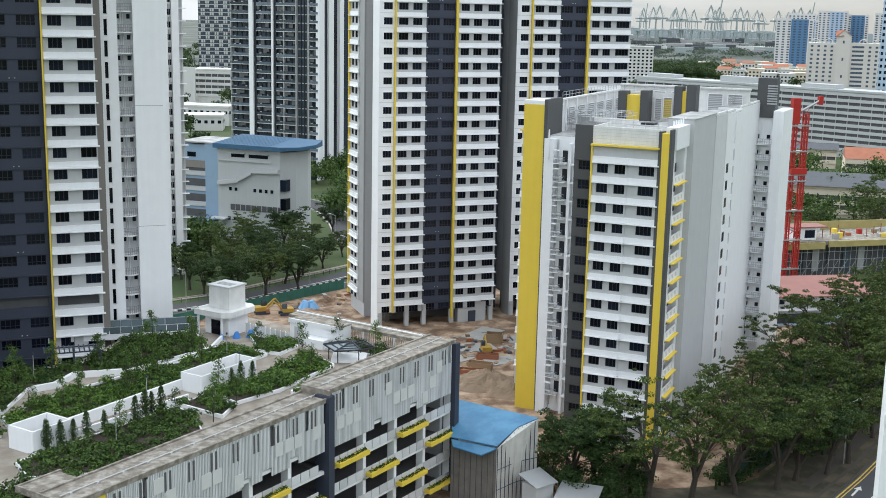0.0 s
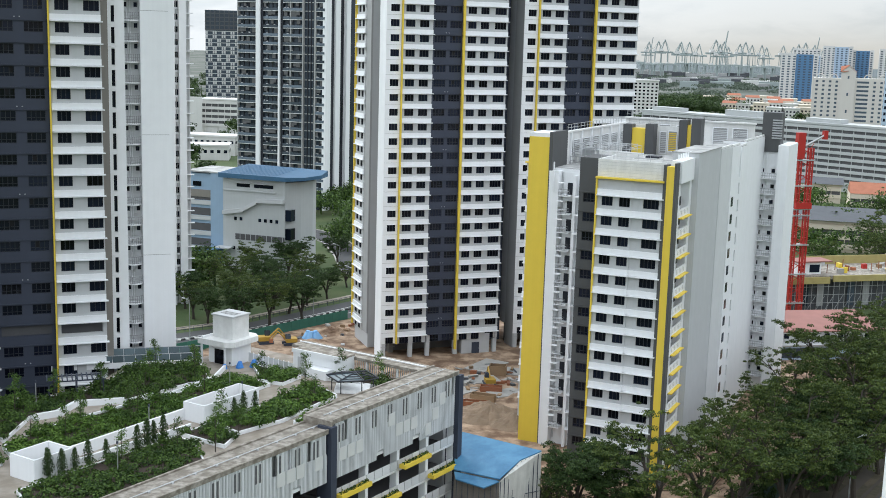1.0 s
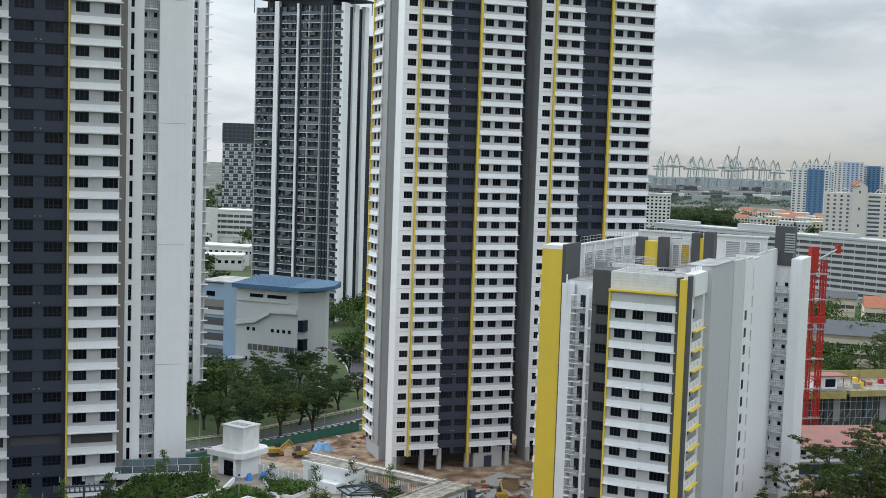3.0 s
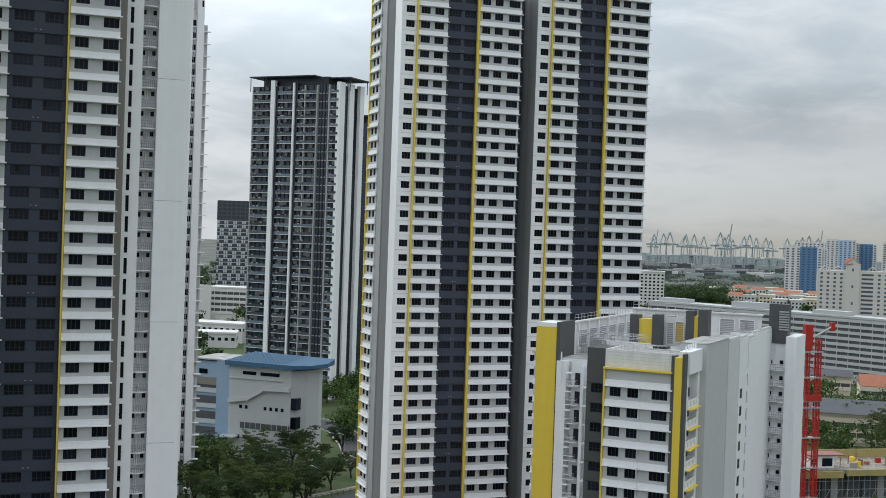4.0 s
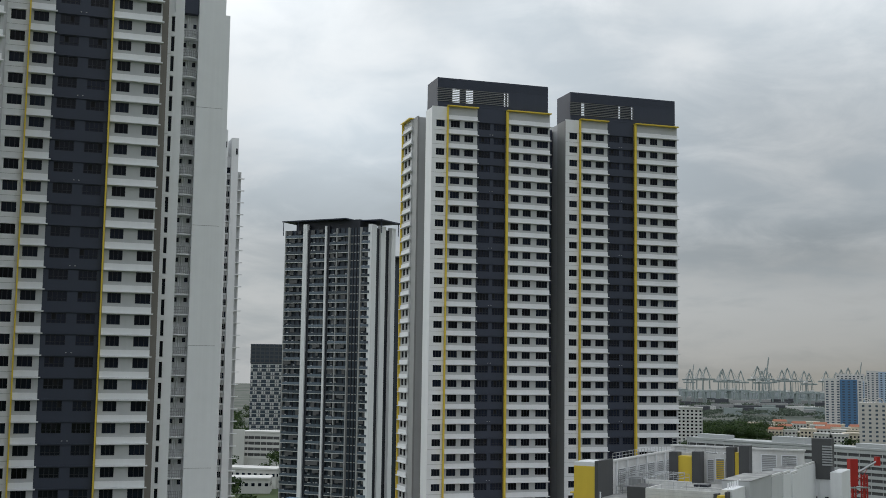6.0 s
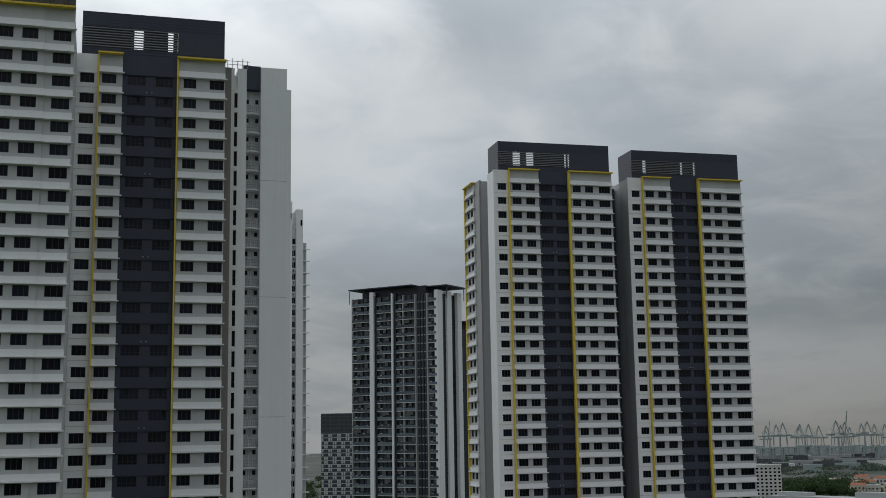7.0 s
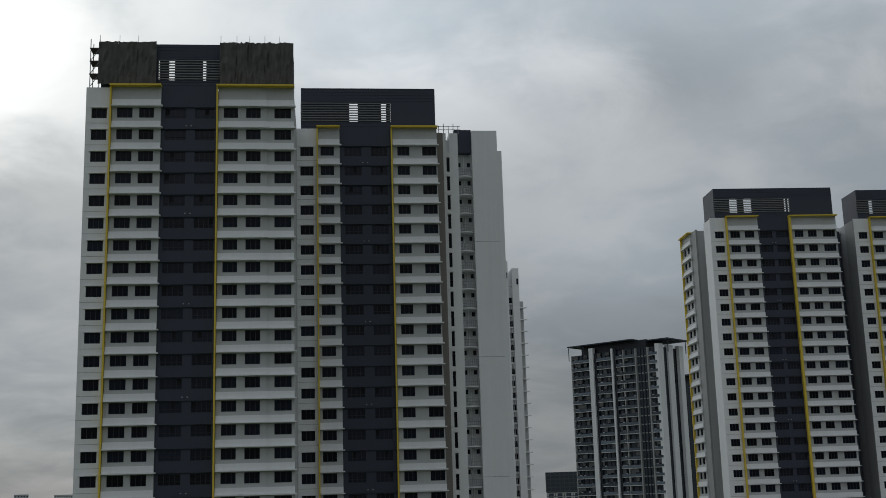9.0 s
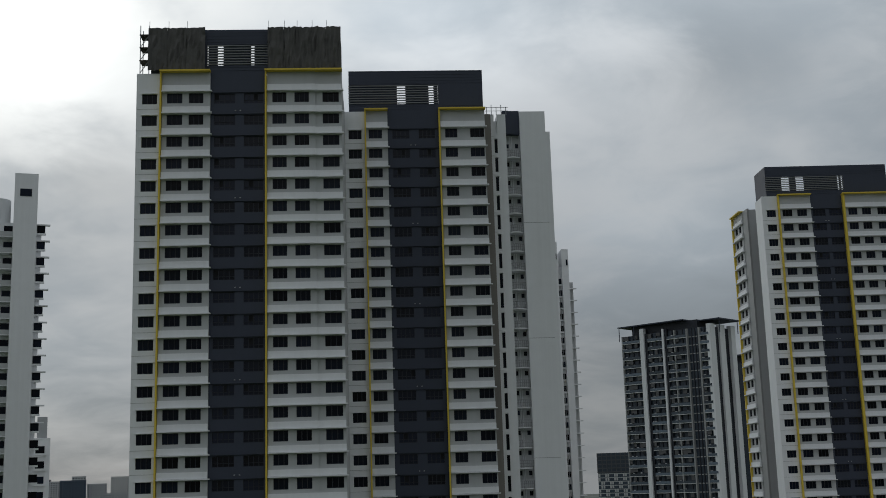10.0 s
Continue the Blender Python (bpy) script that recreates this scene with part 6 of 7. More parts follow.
def school():
    u0, v0, ang = -166.7, 279.1, -20.0
    t = thing("school_building", "white school building with a blue curved roof", "school", grid_point(u0, v0, ang), ang)
    part("main_wall", Geo().box(0, 18.7, 0.3, 14, -0.5, 24.6), SCHOOLWALL, t, "off-white main wall")
    part("side_wall", Geo().prism([(18.7, 0.3), (21.5, 4), (22.5, 9), (21, 14), (18.7, 14)], -0.5, 24.2), SCHOOLWALL, t, "curved off-white side wall")
    ring = [(-0.6, -1.2), (19.5, -1.2), (23.6, 2), (25.6, 8), (24, 15), (-0.6, 15)]
    part("roof", Geo().prism(ring, lambda p: 24.62 + 0.05 * max(0, p[0] - 19), lambda p: 25.9 + 0.06 * (p[1] + 1.2) - 0.06 * max(0, p[0] - 17)), SCHOOLBLUE, t, "blue metal roof")
    for k in range(18):
        part("roof_seam", Geo().add([(0.2 + 0.95 * k, -1.0, 25.93), (0.28 + 0.95 * k, -1.0, 25.93), (0.28 + 0.95 * k, 13.5, 26.81), (0.2 + 0.95 * k, 13.5, 26.81), (0.24 + 0.95 * k, -1.0, 26.02), (0.24 + 0.95 * k, 13.5, 26.9)], [(0, 4, 5, 3), (4, 1, 2, 5), (0, 1, 4), (3, 5, 2)]), SCHOOLBLUE, t)
    part("left_wing", Geo().box(-4.2, 0, 0.8, 13, -0.5, 25.4), WINGBLUE, t, "pale blue wing")
    part("wing_roof", Geo().box(-12, 0.4, 0.6, 14, 25.4, 25.75), ROOFDECK, t, "stained flat wing roof")
    part("far_wing", Geo().box(-14, -4.2, 1.4, 13, -0.5, 25), WINGBLUE, t)
    part("pier", Geo().box(-12.5, -11.4, 0.9, 2, 0, 22), material("brick_red_paint", (0.35, 0.07, 0.05), 0.7), t, "brick red pier")
    for k in range(4):
        part("corridor", Geo().box(-11.2, -4.3, 1.3, 1.398, 5.2 + 4.2 * k, 7.2 + 4.2 * k), GALLERY, t, "dark panel painted for an open corridor's shade")
        part("corridor_parapet", Geo().box(-11.3, -4.25, 1.0, 1.29, 3.9 + 4.2 * k, 5.1 + 4.2 * k), PALE, t)
    part("small_window", Geo().box(-10, -7.4, 1.3, 1.39, 21.5, 22.8), GLASS, t)
    for a, b in ((4.2, 8.2), (9.5, 15.2)):
        part("window", Geo().box(a, b, 0.2, 0.29, 22.3, 23.3), GLASS, t)
        part("window_hood", Geo().box(a - 0.2, b + 0.2, -0.3, 0.28, 23.3, 23.5), SCHOOLWALL, t)
    for a in (3.4, 5.1, 10.8, 12.5, 14.2, 15.9):
        part("small_window", Geo().box(a, a + 0.8, 0.2, 0.29, 13.2, 14.1), GLASS, t)
    for a, z in ((2.9, 5.2), (4.7, 5.2)):
        part("small_window", Geo().box(a, a + 0.8, 0.2, 0.29, z, z + 0.9), GLASS, t)
    part("window", Geo().box(3.8, 18.6, 0.18, 0.29, 8.0, 9.6), GALLERY, t, "long ribbon window")
    for k in range(9):
        part("mullion", Geo().box(5.2 + 1.6 * k, 5.32 + 1.6 * k, 0.12, 0.176, 8.0, 9.6), SCHOOLWALL, t)
    part("louvre_screen", Geo().box(-11.2, -4.3, 1.1, 1.29, 18.6, 20.6), TAUPE, t, "brown louvred screen")
    part("entrance_bay", Geo().tube((-3.5, -0.4, -0.2), (-3.5, -0.4, 5.0), 3.2, 3.2, 16), NAVY, t, "round blue entrance bay")
    part("entrance_canopy", Geo().box(-1.2, 3.4, -2.6, 0.28, 5.6, 5.9), PALE, t, "thin grey canopy")
    for k, (a, b, z0, z1) in enumerate(((0.2, 6.5, 14.6, 15.6), (6.5, 10.5, 15.8, 18.0), (10.5, 18.6, 18.4, 18.6))):
        part("stair_parapet", Geo().add([(a, -0.6, z0), (b, -0.6, z1), (b, -0.6, z1 + 1.1), (a, -0.6, z0 + 1.1), (a, 0.28, z0), (b, 0.28, z1), (b, 0.28, z1 + 1.1), (a, 0.28, z0 + 1.1)],
                                        [(0, 1, 2, 3), (5, 4, 7, 6), (3, 2, 6, 7), (1, 0, 4, 5), (0, 3, 7, 4), (2, 1, 5, 6)]), PALE, t, "grey outside stair parapet")
    for k in range(3):
        part("opening", Geo().box(18.9, 20.5, 0.1, 3.4, 4 + 5 * k, 7 + 5 * k), GLASS, t)
    part("ledge", Geo().box(0.3, 16, -0.1, 0.28, 21.2, 21.5), PALE, t)


school()

# long slab block and the towers beyond it
far_block("slab_block", "long white slab block with open access galleries", 170.0, 548.0, -47, 210, 12, 29.4, 2.75, 5.6, SCHOOLWALL, style="gallery")
for i in range(4):
    lone("roof_tank", Geo().box(-9, 9, 2, 8, 30.3, 32.1 + i % 2), SCHOOLWALL, "white water tank room on the slab block roof", "tank room", pose(108 + 30 * i, 615 - 33 * i, 0, 0, 0, -47), group="tank rooms")


def striped_tower(x, y, turn, w, h, label, bay=None):
    t = thing("residential_tower", label, "apartment tower", (x, y, 0), turn, "far towers")
    part("wall", Geo().box(-w / 2, -w * 0.1, 0, 18, -1, h), FACADE, t)
    part("wall", Geo().box(-w * 0.1, w * 0.36, 0.6, 18, -1, h - 1), bay or NAVY, t, "blue painted bay")
    part("wall", Geo().box(w * 0.36, w / 2, 0, 18, -1, h), FACADE, t)
    g = Geo()
    for k in range(1, int(h / 2.8)):
        for i in range(7):
            a = -w / 2 + w * (i + 0.25) / 7
            g.box(a, a + w / 15, -0.08 if not -0.1 < (a / w) < 0.36 else 0.5, -0.01 if not -0.1 < (a / w) < 0.36 else 0.595, h - 2.8 * k - 1.4, h - 2.8 * k)
    tagged(part("window", g, CURTAIN, t, "dark windows"), kind="stuff")


striped_tower(383.0, 1347.0, -16, 40, 60, "far white and blue residential tower")
for i, (x, y, w, h) in enumerate(((452, 1560, 34, 66), (482, 1530, 36, 70), (512, 1540, 36, 66), (545, 1500, 40, 68), (436, 1480, 26, 58), (575, 1490, 30, 64))):
    striped_tower(x, y, -18, w, h, "farther white and blue residential tower", (FACADE, BLUEWALL, NAVY)[i % 3])


GABLEWALL = material("warm_white_render", (0.60, 0.565, 0.53), 0.8, vary=0.07, scale=0.1, streak=0.06)


def gable_block():
    t = thing("gabled_block", "white residential block with an orange gabled tower", "apartment block", (280.0, 857.0, 0), -19)
    part("tower", Geo().prism([(-6, 0), (4, 0), (4, 10), (-6, 10)], -1, 49), GABLEWALL, t, "white gabled tower")
    part("gable", Geo().add([(-6, -0.02, 49), (4, -0.02, 49), (-1, -0.02, 53), (-6, 9.98, 49), (4, 9.98, 49), (-1, 9.98, 53)], [(0, 1, 2), (4, 3, 5), (0, 3, 4, 1), (1, 4, 5, 2), (2, 5, 3, 0)]), GABLEWALL, t)
    part("roof", Geo().add([(-6.5, -0.5, 48.8), (-1, -0.5, 53.3), (-1, 10, 53.3), (-6.5, 10, 48.8)], [(0, 1, 2, 3)]), TILE, t, "orange tiled roof")
    part("roof", Geo().add([(-6.6, -0.7, 48.4), (-1.2, -0.7, 49.2), (-1.0, 6, 53.6), (-6.6, 6, 52.6)], [(0, 1, 2, 3)]), TILE, t, "orange tiled roof")
    part("roof", Geo().add([(4.5, -0.5, 48.8), (-1, -0.5, 53.3), (-1, 10, 53.3), (4.5, 10, 48.8)], [(3, 2, 1, 0)]), TILE, t, "orange tiled roof")
    part("wing", Geo().box(-25, -6, 1, 14, -1, 44), GABLEWALL, t)
    part("wing", Geo().box(4, 27, 1, 14, -1, 44.5), GABLEWALL, t)
    for x in (-20, -11, 12, 22):
        g = Geo()
        for k in range(12):
            a = math.pi * k / 12
            b = math.pi * (k + 1) / 12
            g.tube((x + 2.6 * math.cos(a), 1.2, 44 + 3 * math.sin(a)), (x + 2.6 * math.cos(b), 1.2, 44 + 3 * math.sin(b)), 0.35, n=4)
        part("roof_arch", g, GABLEWALL, t, "white roof arch")
    g = Geo()
    for k in range(1, 14):
        for x in (-23, -18.5, -14, -9.5, 16, 20.5, 24.5):
            g.box(x, x + 1.7, 0.9, 0.99, 44 - 3 * k, 45.4 - 3 * k)
        g.box(5, 13, 0.9, 0.99, 44 - 3 * k, 45.4 - 3 * k)
        if k % 4 == 1:
            g.box(-1.6, -0.4, -0.1, -0.01, 47 - 3 * k, 49 - 3 * k)
    tagged(part("window", g, CURTAIN, t, "dark windows"), kind="stuff")


gable_block()
far_block("slab_block", "far white slab block among trees", 157.0, 985.0, -10, 20, 12, 35, 2.8, 3.2, FACADE)
far_block("glass_tower", "pale grey-blue tower beyond the trees", 242.5, 664.0, -19, 12, 12, 90, 3.4, 2.2, BLUEWALL)
rnd = random.Random(8)
for i in range(44):
    x = 255 + 130 * (i % 12) / 12 + rnd.uniform(-6, 6)
    y = 1090 + 60 * (i // 12) + rnd.uniform(-12, 12) - 0.3 * (x - 255)
    far_block("terrace_house", "cream low-rise house in a far estate", x, y, rnd.uniform(-30, 5), 13, 11, rnd.uniform(9, 16), 3.1, 3.0, rnd.choice((CREAM, FACADE)), rnd.choice(("flat", "gable", "flat", "flat", "flat")), group="low-rise estate")
for i, (x, y, w, h, r) in enumerate(((122, 395, 40, 8, "flat"), (128, 372, 44, 9, "flat"), (165, 455, 24, 9, "gable"), (190, 440, 22, 9, "gable"), (112, 455, 20, 7, "flat"), (150, 500, 26, 7, "flat"))):
    t = far_block("school_annex" if r == "flat" else "house", "low building with a dark roof among trees" if r == "flat" else "house with an orange tiled roof", x, y, -14, w, 14, h, 3.0, 3.5, CREAM, r, "gallery")
    if r == "flat":
        part("dark_roof", Geo().add([(-w / 2 - 1, -1.5, h + 0.92), (w / 2 + 1, -1.5, h + 0.92), (w / 2 + 1, 7, h + 3), (-w / 2 - 1, 7, h + 3), (w / 2 + 1, 15, h + 0.92), (-w / 2 - 1, 15, h + 0.92)], [(0, 1, 2, 3), (3, 2, 4, 5)]), SLATE, t, "dark tiled roof")


# white tower at the far side
def white_tower():
    t = thing("apartment_tower", "older white apartment tower with small balconies", "apartment tower", (-130.6, 166.2, 0), 38.0)
    ztop = [107.4 - 2.8 * k for k in range(36)]
    part("end_slab", Geo().box(-1.9, 1.9, -0.5, 10, -1, 116.2), WHITE, t, "plain white end slab")
    part("vent", Geo().box(-1.0, 0.9, -0.56, -0.504, 112.2, 113.5), GLASS, t, "dark vent grille")
    part("wall", Geo().box(-22, -1.9, 2.0, 12, -1, 108), WHITE, t)
    part("wall", Geo().box(1.9, 2.7, 1.2, 10, -1, 107.6), WHITE, t)
    slab = Geo().box(-20, -1.9, 0.4, 2.0, 0, 0.15).mesh("balcony_slab", WHITE)
    rail = Geo().box(-20, -1.9, 0.4, 0.5, 0.15, 0.95).mesh("balcony_front", PALE)
    door = Geo().box(-3.4, -2.0, 1.9, 1.99, 0.1, 2.2).mesh("balcony_door", GLASS)
    win = Geo().box(2.0, 3.3, 0.9, 1.1, -1.3, 0.0).mesh("window", GLASS)
    hood = Geo().box(1.9, 4.1, 0.4, 1.3, 0.0, 0.2).mesh("ledge", WHITE)
    sill = Geo().box(1.9, 3.4, 0.7, 1.3, -1.6, -1.3).mesh("sill", WHITE)
    for z in ztop:
        for nm, me in (("balcony_slab", slab), ("balcony_front", rail), ("balcony_door", door)):
            part(nm, me, None, t, "", (0, 0, z - 2.2))
        for nm, me in (("window", win), ("ledge", hood), ("sill", sill)):
            part(nm, me, None, t, "", (0, 0, z))
    part("roof_tank", Geo().tube((-5, 5, 108), (-5, 5, 112.4), 2.6, 2.6, 18), WHITE, t, "round white roof tank")
    t = thing("apartment_tower", "lower white apartment tower behind", "apartment tower", (-147.8, 187.6, 0), 38.0)
    part("wall", Geo().box(-6, 6.2, 0, 10, -1, 72.5), WHITE, t)
    part("roof_frame", Geo().box(3.8, 5.6, 1, 3, 72.5, 76.5), STEEL, t)
    win = Geo().box(3.6, 5.2, -0.1, -0.01, -1.3, 0).mesh("window", GLASS)
    slab = Geo().box(1.0, 5.6, -0.9, 0, -1.7, -1.4).mesh("ledge", WHITE)
    for k in range(24):
        part("window", win, None, t, "", (0, 0, 71 - 2.8 * k))
        part("ledge", slab, None, t, "", (0, 0, 71 - 2.8 * k))


white_tower()


def slim_tower():
    t = thing("apartment_tower", "white apartment tower with ledges, seen edge on", "apartment tower", grid_point(42.0, 275.0, 22.0), 22.0)
    part("end_slab", Geo().box(-4, 1.6, 0, 9, -1, 117.0), WHITE, t, "white end slab")
    part("wall", Geo().box(1.6, 2.7, 2.2, 9, -1, 111.0), WHITE, t)
    part("end_slab", Geo().box(2.7, 4.3, 1.0, 9, -1, 115.4), WHITE, t, "white end slab")
    part("wall", Geo().box(4.3, 5.2, 1.5, 9, -1, 107.5), PALE, t)
    win = Geo().box(1.7, 2.6, 2.05, 2.19, -1.3, 0).mesh("window", GLASS)
    led = Geo().box(1.6, 2.7, 1.5, 2.19, -1.75, -1.4).mesh("ledge", WHITE)
    led2 = Geo().box(4.3, 5.9, 0.9, 1.49, 0.1, 0.3).mesh("ledge", WHITE)
    for k in range(38):
        z = 108.5 - 2.8 * k
        part("window", win, None, t, "", (0, 0, z))
        part("ledge", led, None, t, "", (0, 0, z))
        if k:
            part("ledge", led2, None, t, "", (0, 0, z))
    for x, z in ((1.0, 112.8), (3.7, 111.5)):
        part("small_window", Geo().box(x, x + 0.4, -0.08 if x < 2 else 0.9, -0.004 if x < 2 else 0.996, z, z + 1.4), GLASS, t)
    for x in (2.2, 4.8):
        part("pipe", Geo().tube((x, 1.4 if x > 4 else 2.1, 0), (x, 1.4 if x > 4 else 2.1, 107), 0.07), STEEL, t)


slim_tower()
# white block by the viewpoint
t = thing("apartment_block", "white rendered corner of a nearby block", "apartment block", (16.34, 42.0, 0), -20)
part("wall", Geo().box(0, 12, 0, 8, -1, 49.6), WHITE, t, "white wall")
part("ledge", Geo().box(-0.02, 12, -0.15, -0.002, 47.4, 47.8), WHITE, t)
part("recess", Geo().box(0.5, 3, -0.05, -0.004, 42.0, 45.0), GREY, t, "grey recess")

# skyline far off
rnd = random.Random(21)
for i in range(16):
    a = radians(-39.0 + 0.62 * i + rnd.uniform(-0.2, 0.2))
    d = rnd.uniform(1900, 3000)
    w = rnd.uniform(26, 60)
    far_block("office_tower", "far grey office tower on the skyline", d * math.sin(a), d * math.cos(a), math.degrees(-a), w, 24, 58 + rnd.uniform(0, 46) * (d / 2500), 4.0, 5.0, rnd.choice((PALE, CURTAIN, FACADE)), group="skyline")


FARLAND = material("far_built_land", (0.06, 0.075, 0.058), 0.95, vary=0.4, scale=0.012, grain=0.06, other=(0.115, 0.118, 0.105), bump=0)
lone("far_ground", Geo().add([(-4000, 1240, 0.25), (4000, 1240, 0.25), (4000, 4850, 0.25), (-4000, 4850, 0.25)], [(0, 1, 2, 3)]), FARLAND, "far grey-green built-up land", "ground", kind="structure")

# ---- harbour ----
# crane green lightened to hold the harbour haze in its colour
GANTRY = material("hazed_gantry_steel", (0.30, 0.345, 0.34), 0.6, vary=0.05)
SEA = material("sea_water", (0.07, 0.09, 0.095), 0.6, vary=0.1, scale=0.01, spec=0.1)
lone("water", Geo().add([(-600, 3350, 0.4), (3200, 3000, 0.4), (3600, 4800, 0.4), (-900, 4800, 0.4)], [(0, 1, 2, 3)]), SEA, "grey sea beyond the harbour", "sea", kind="structure")


def quay_crane(up):
    t = thing("quay_crane", "tall pale green quay crane" + (" with its boom raised" if up else ""), "crane", (0, 0, 0), 0, "quay cranes")
    for x in (-9, 9):
        for y in (-9, 9):
            part("leg", Geo().tube((x, y, 0), (x * 0.8, y * 0.8, 46), 1.1, 0.9, 4), GANTRY, t)
        part("brace", Geo().tube((x, -9, 18), (x, 9, 18), 1.0, n=4), GANTRY, t)
    part("girder", Geo().box(-22, 20, -3, 3, 43, 47), GANTRY, t)
    part("mast", Geo().tube((-9, 0, 46), (0, 0, 74), 1.3, n=4), GANTRY, t)
    part("mast", Geo().tube((9, 0, 46), (0, 0, 74), 1.3, n=4), GANTRY, t)
    part("machine_house", Geo().box(-13, -4, -5, 5, 47, 53), FACADE, t, "white machine house")
    if up:
        part("boom", Geo().tube((8, 0, 47), (16, 0, 106), 1.8, 1.4, 4), GANTRY, t)
    else:
        part("boom", Geo().tube((12, 0, 46), (12, -40, 46), 0.8, n=4), GANTRY, t)
        part("stay", Geo().tube((0, 0, 74), (14, -8, 47), 0.4, n=4), GANTRY, t)
    part("stay", Geo().tube((0, 0, 74), (-13, 0, 53), 0.4, n=4), GANTRY, t)
    return t


ca, cb = quay_crane(False), quay_crane(True)
first = {False: ca, True: cb}
rnd = random.Random(2)
for i in range(27):
    up = i in (0, 8, 17)
    az = radians({0: 9.05, 8: 12.32, 17: 16.41}[i] if up else 8.9 + 0.35 * i + rnd.uniform(-0.2, 0.2))
    d = rnd.uniform(2850, 3700)
    m = pose(d * math.sin(az), d * math.cos(az), 0, 0, 0, rnd.uniform(-35, 15)) @ Matrix.Scale(rnd.uniform(0.85, 1.15), 4)
    if first[up]:
        first[up].matrix_basis = m
        first[up] = None
    else:
        copy_thing(cb if up else ca, m)
for i in range(110):
    az = radians(8.2 + 0.1 * i)
    d = rnd.uniform(1900, 2900)
    w = rnd.uniform(14, 60)
    lone("container", Geo().box(-w / 2, w / 2, 0, 14, -1, rnd.uniform(4, 14)), rnd.choice((GREY, SLATE, GREY, GANTRY, GANTRY, SLATE, SLATE, FACADE)), "far stack of shipping containers and sheds", "containers", pose(d * math.sin(az), d * math.cos(az), 0, 0, 0, -14), group="container stacks")

yard = thing("yard_crane", "low pale green container yard crane", "crane", (0, 0, 0), 0, "yard cranes")
for x in (-13, 13):
    part("leg_frame", Geo().box(x - 1, x + 1, -6, -4, 0, 27).box(x - 1, x + 1, 4, 6, 0, 27), GANTRY, yard)
part("girder", Geo().box(-17, 17, -5, 5, 27, 30), GANTRY, yard)
part("trolley", Geo().box(-4, 2, -4, 4, 30, 33), FACADE, yard, "white trolley house")
for i in range(18):
    az = radians(8.6 + 0.49 * i + rnd.uniform(-0.12, 0.12))
    d = rnd.uniform(2450, 2800)
    m = pose(d * math.sin(az), d * math.cos(az), 0, 0, 0, rnd.uniform(-40, 20))
    if i:
        copy_thing(yard, m)
    else:
        yard.matrix_basis = m


# ---- roads ----
LINE = material("road_paint", (0.62, 0.62, 0.60), 0.7, vary=0.1)
YLINE = material("yellow_road_paint", (0.60, 0.42, 0.06), 0.7, vary=0.1)
BLACK = material("black_kerb_paint", (0.03, 0.03, 0.03), 0.7)
KERB = material("kerb_concrete", (0.34, 0.33, 0.31), 0.85, vary=0.15)
HOARD = material("green_hoarding", (0.02, 0.045, 0.037), 0.6, vary=0.15)


def strip(pts, w0, w1, z0, z1):
    """A band along a line, between two offsets to its left."""
    g = Geo()
    L = []
    for i, p in enumerate(pts):
        a, b = Vector(pts[max(0, i - 1)]), Vector(pts[min(len(pts) - 1, i + 1)])
        d = (b - a).normalized()
        n = Vector((-d.y, d.x))
        L.append((Vector(p) + n * w0, Vector(p) + n * w1))
    for (a, b), (c, d) in zip(L, L[1:]):
        g.prism([tuple(b), tuple(a), tuple(c), tuple(d)], z0, z1)
    return g


left_line = [(-90, 203), (-62, 232), (-42.4, 247), (-22.5, 271), (-2, 297), (20, 330)]
lone("road", strip(left_line, -5.5, 6.5, -0.1, 0.06), ASPHALT, "grey two-way road behind the site", "road", kind="structure")
lone("pavement", strip(left_line, 9.5, 11.5, -0.1, 0.08), PAVING, "narrow footpath beside the road", "pavement", kind="structure")
for off in (2.2, -2.0):
    lone("road_marking", strip(left_line, off, off + 0.2, 0.05, 0.075), LINE, "white lane line", "road marking", kind="structure")
km, kd = Geo().box(0, 1.0, -0.15, 0.15, -0.1, 0.32).mesh("kerb_stone", LINE), Geo().box(0, 1.0, -0.15, 0.15, -0.1, 0.32).mesh("kerb_stone", BLACK)
kerb = thing("kerb", "black and white painted road kerb", "kerb", kind="structure")
for (ax, ay), (bx, by) in zip(left_line[1:-1], left_line[2:]):
    d = Vector((bx - ax, by - ay))
    n = Vector((-d.y, d.x)).normalized() * 0.6
    a = math.degrees(math.atan2(d.y, d.x))
    for k in range(int(d.length)):
        p = Vector((ax, ay)) + d.normalized() * k + n
        part("kerb_stone", km if k % 2 else kd, None, kerb, "", pose(p.x, p.y, 0, 0, 0, a))
rail = thing("railing", "dark metal roadside railing", "railing")
for (ax, ay), (bx, by) in zip(left_line[1:-1], left_line[2:]):
    d = Vector((bx - ax, by - ay))
    n = Vector((-d.y, d.x)).normalized() * 7.2
    for z in (0.5, 1.0):
        part("rail", Geo().tube((ax + n.x, ay + n.y, z), (bx + n.x, by + n.y, z), 0.05), DARK, rail)
    for k in range(int(d.length / 2)):
        p = Vector((ax, ay)) + d.normalized() * k * 2 + n
        part("post", Geo().tube((p.x, p.y, -0.1), (p.x, p.y, 1.0), 0.05), DARK, rail)
curve = [(-70, 395), (-52, 390), (-42, 380), (-34, 362), (-29, 342), (-25, 320), (-16, 300)]
lone("road", strip(curve, -4, 4, -0.1, 0.07), ASPHALT, "curved side road by the school", "road", kind="structure")
lone("kerb", strip(curve, 4.0, 4.4, -0.1, 0.3), KERB, "pale kerb of the side road", "kerb", kind="structure")
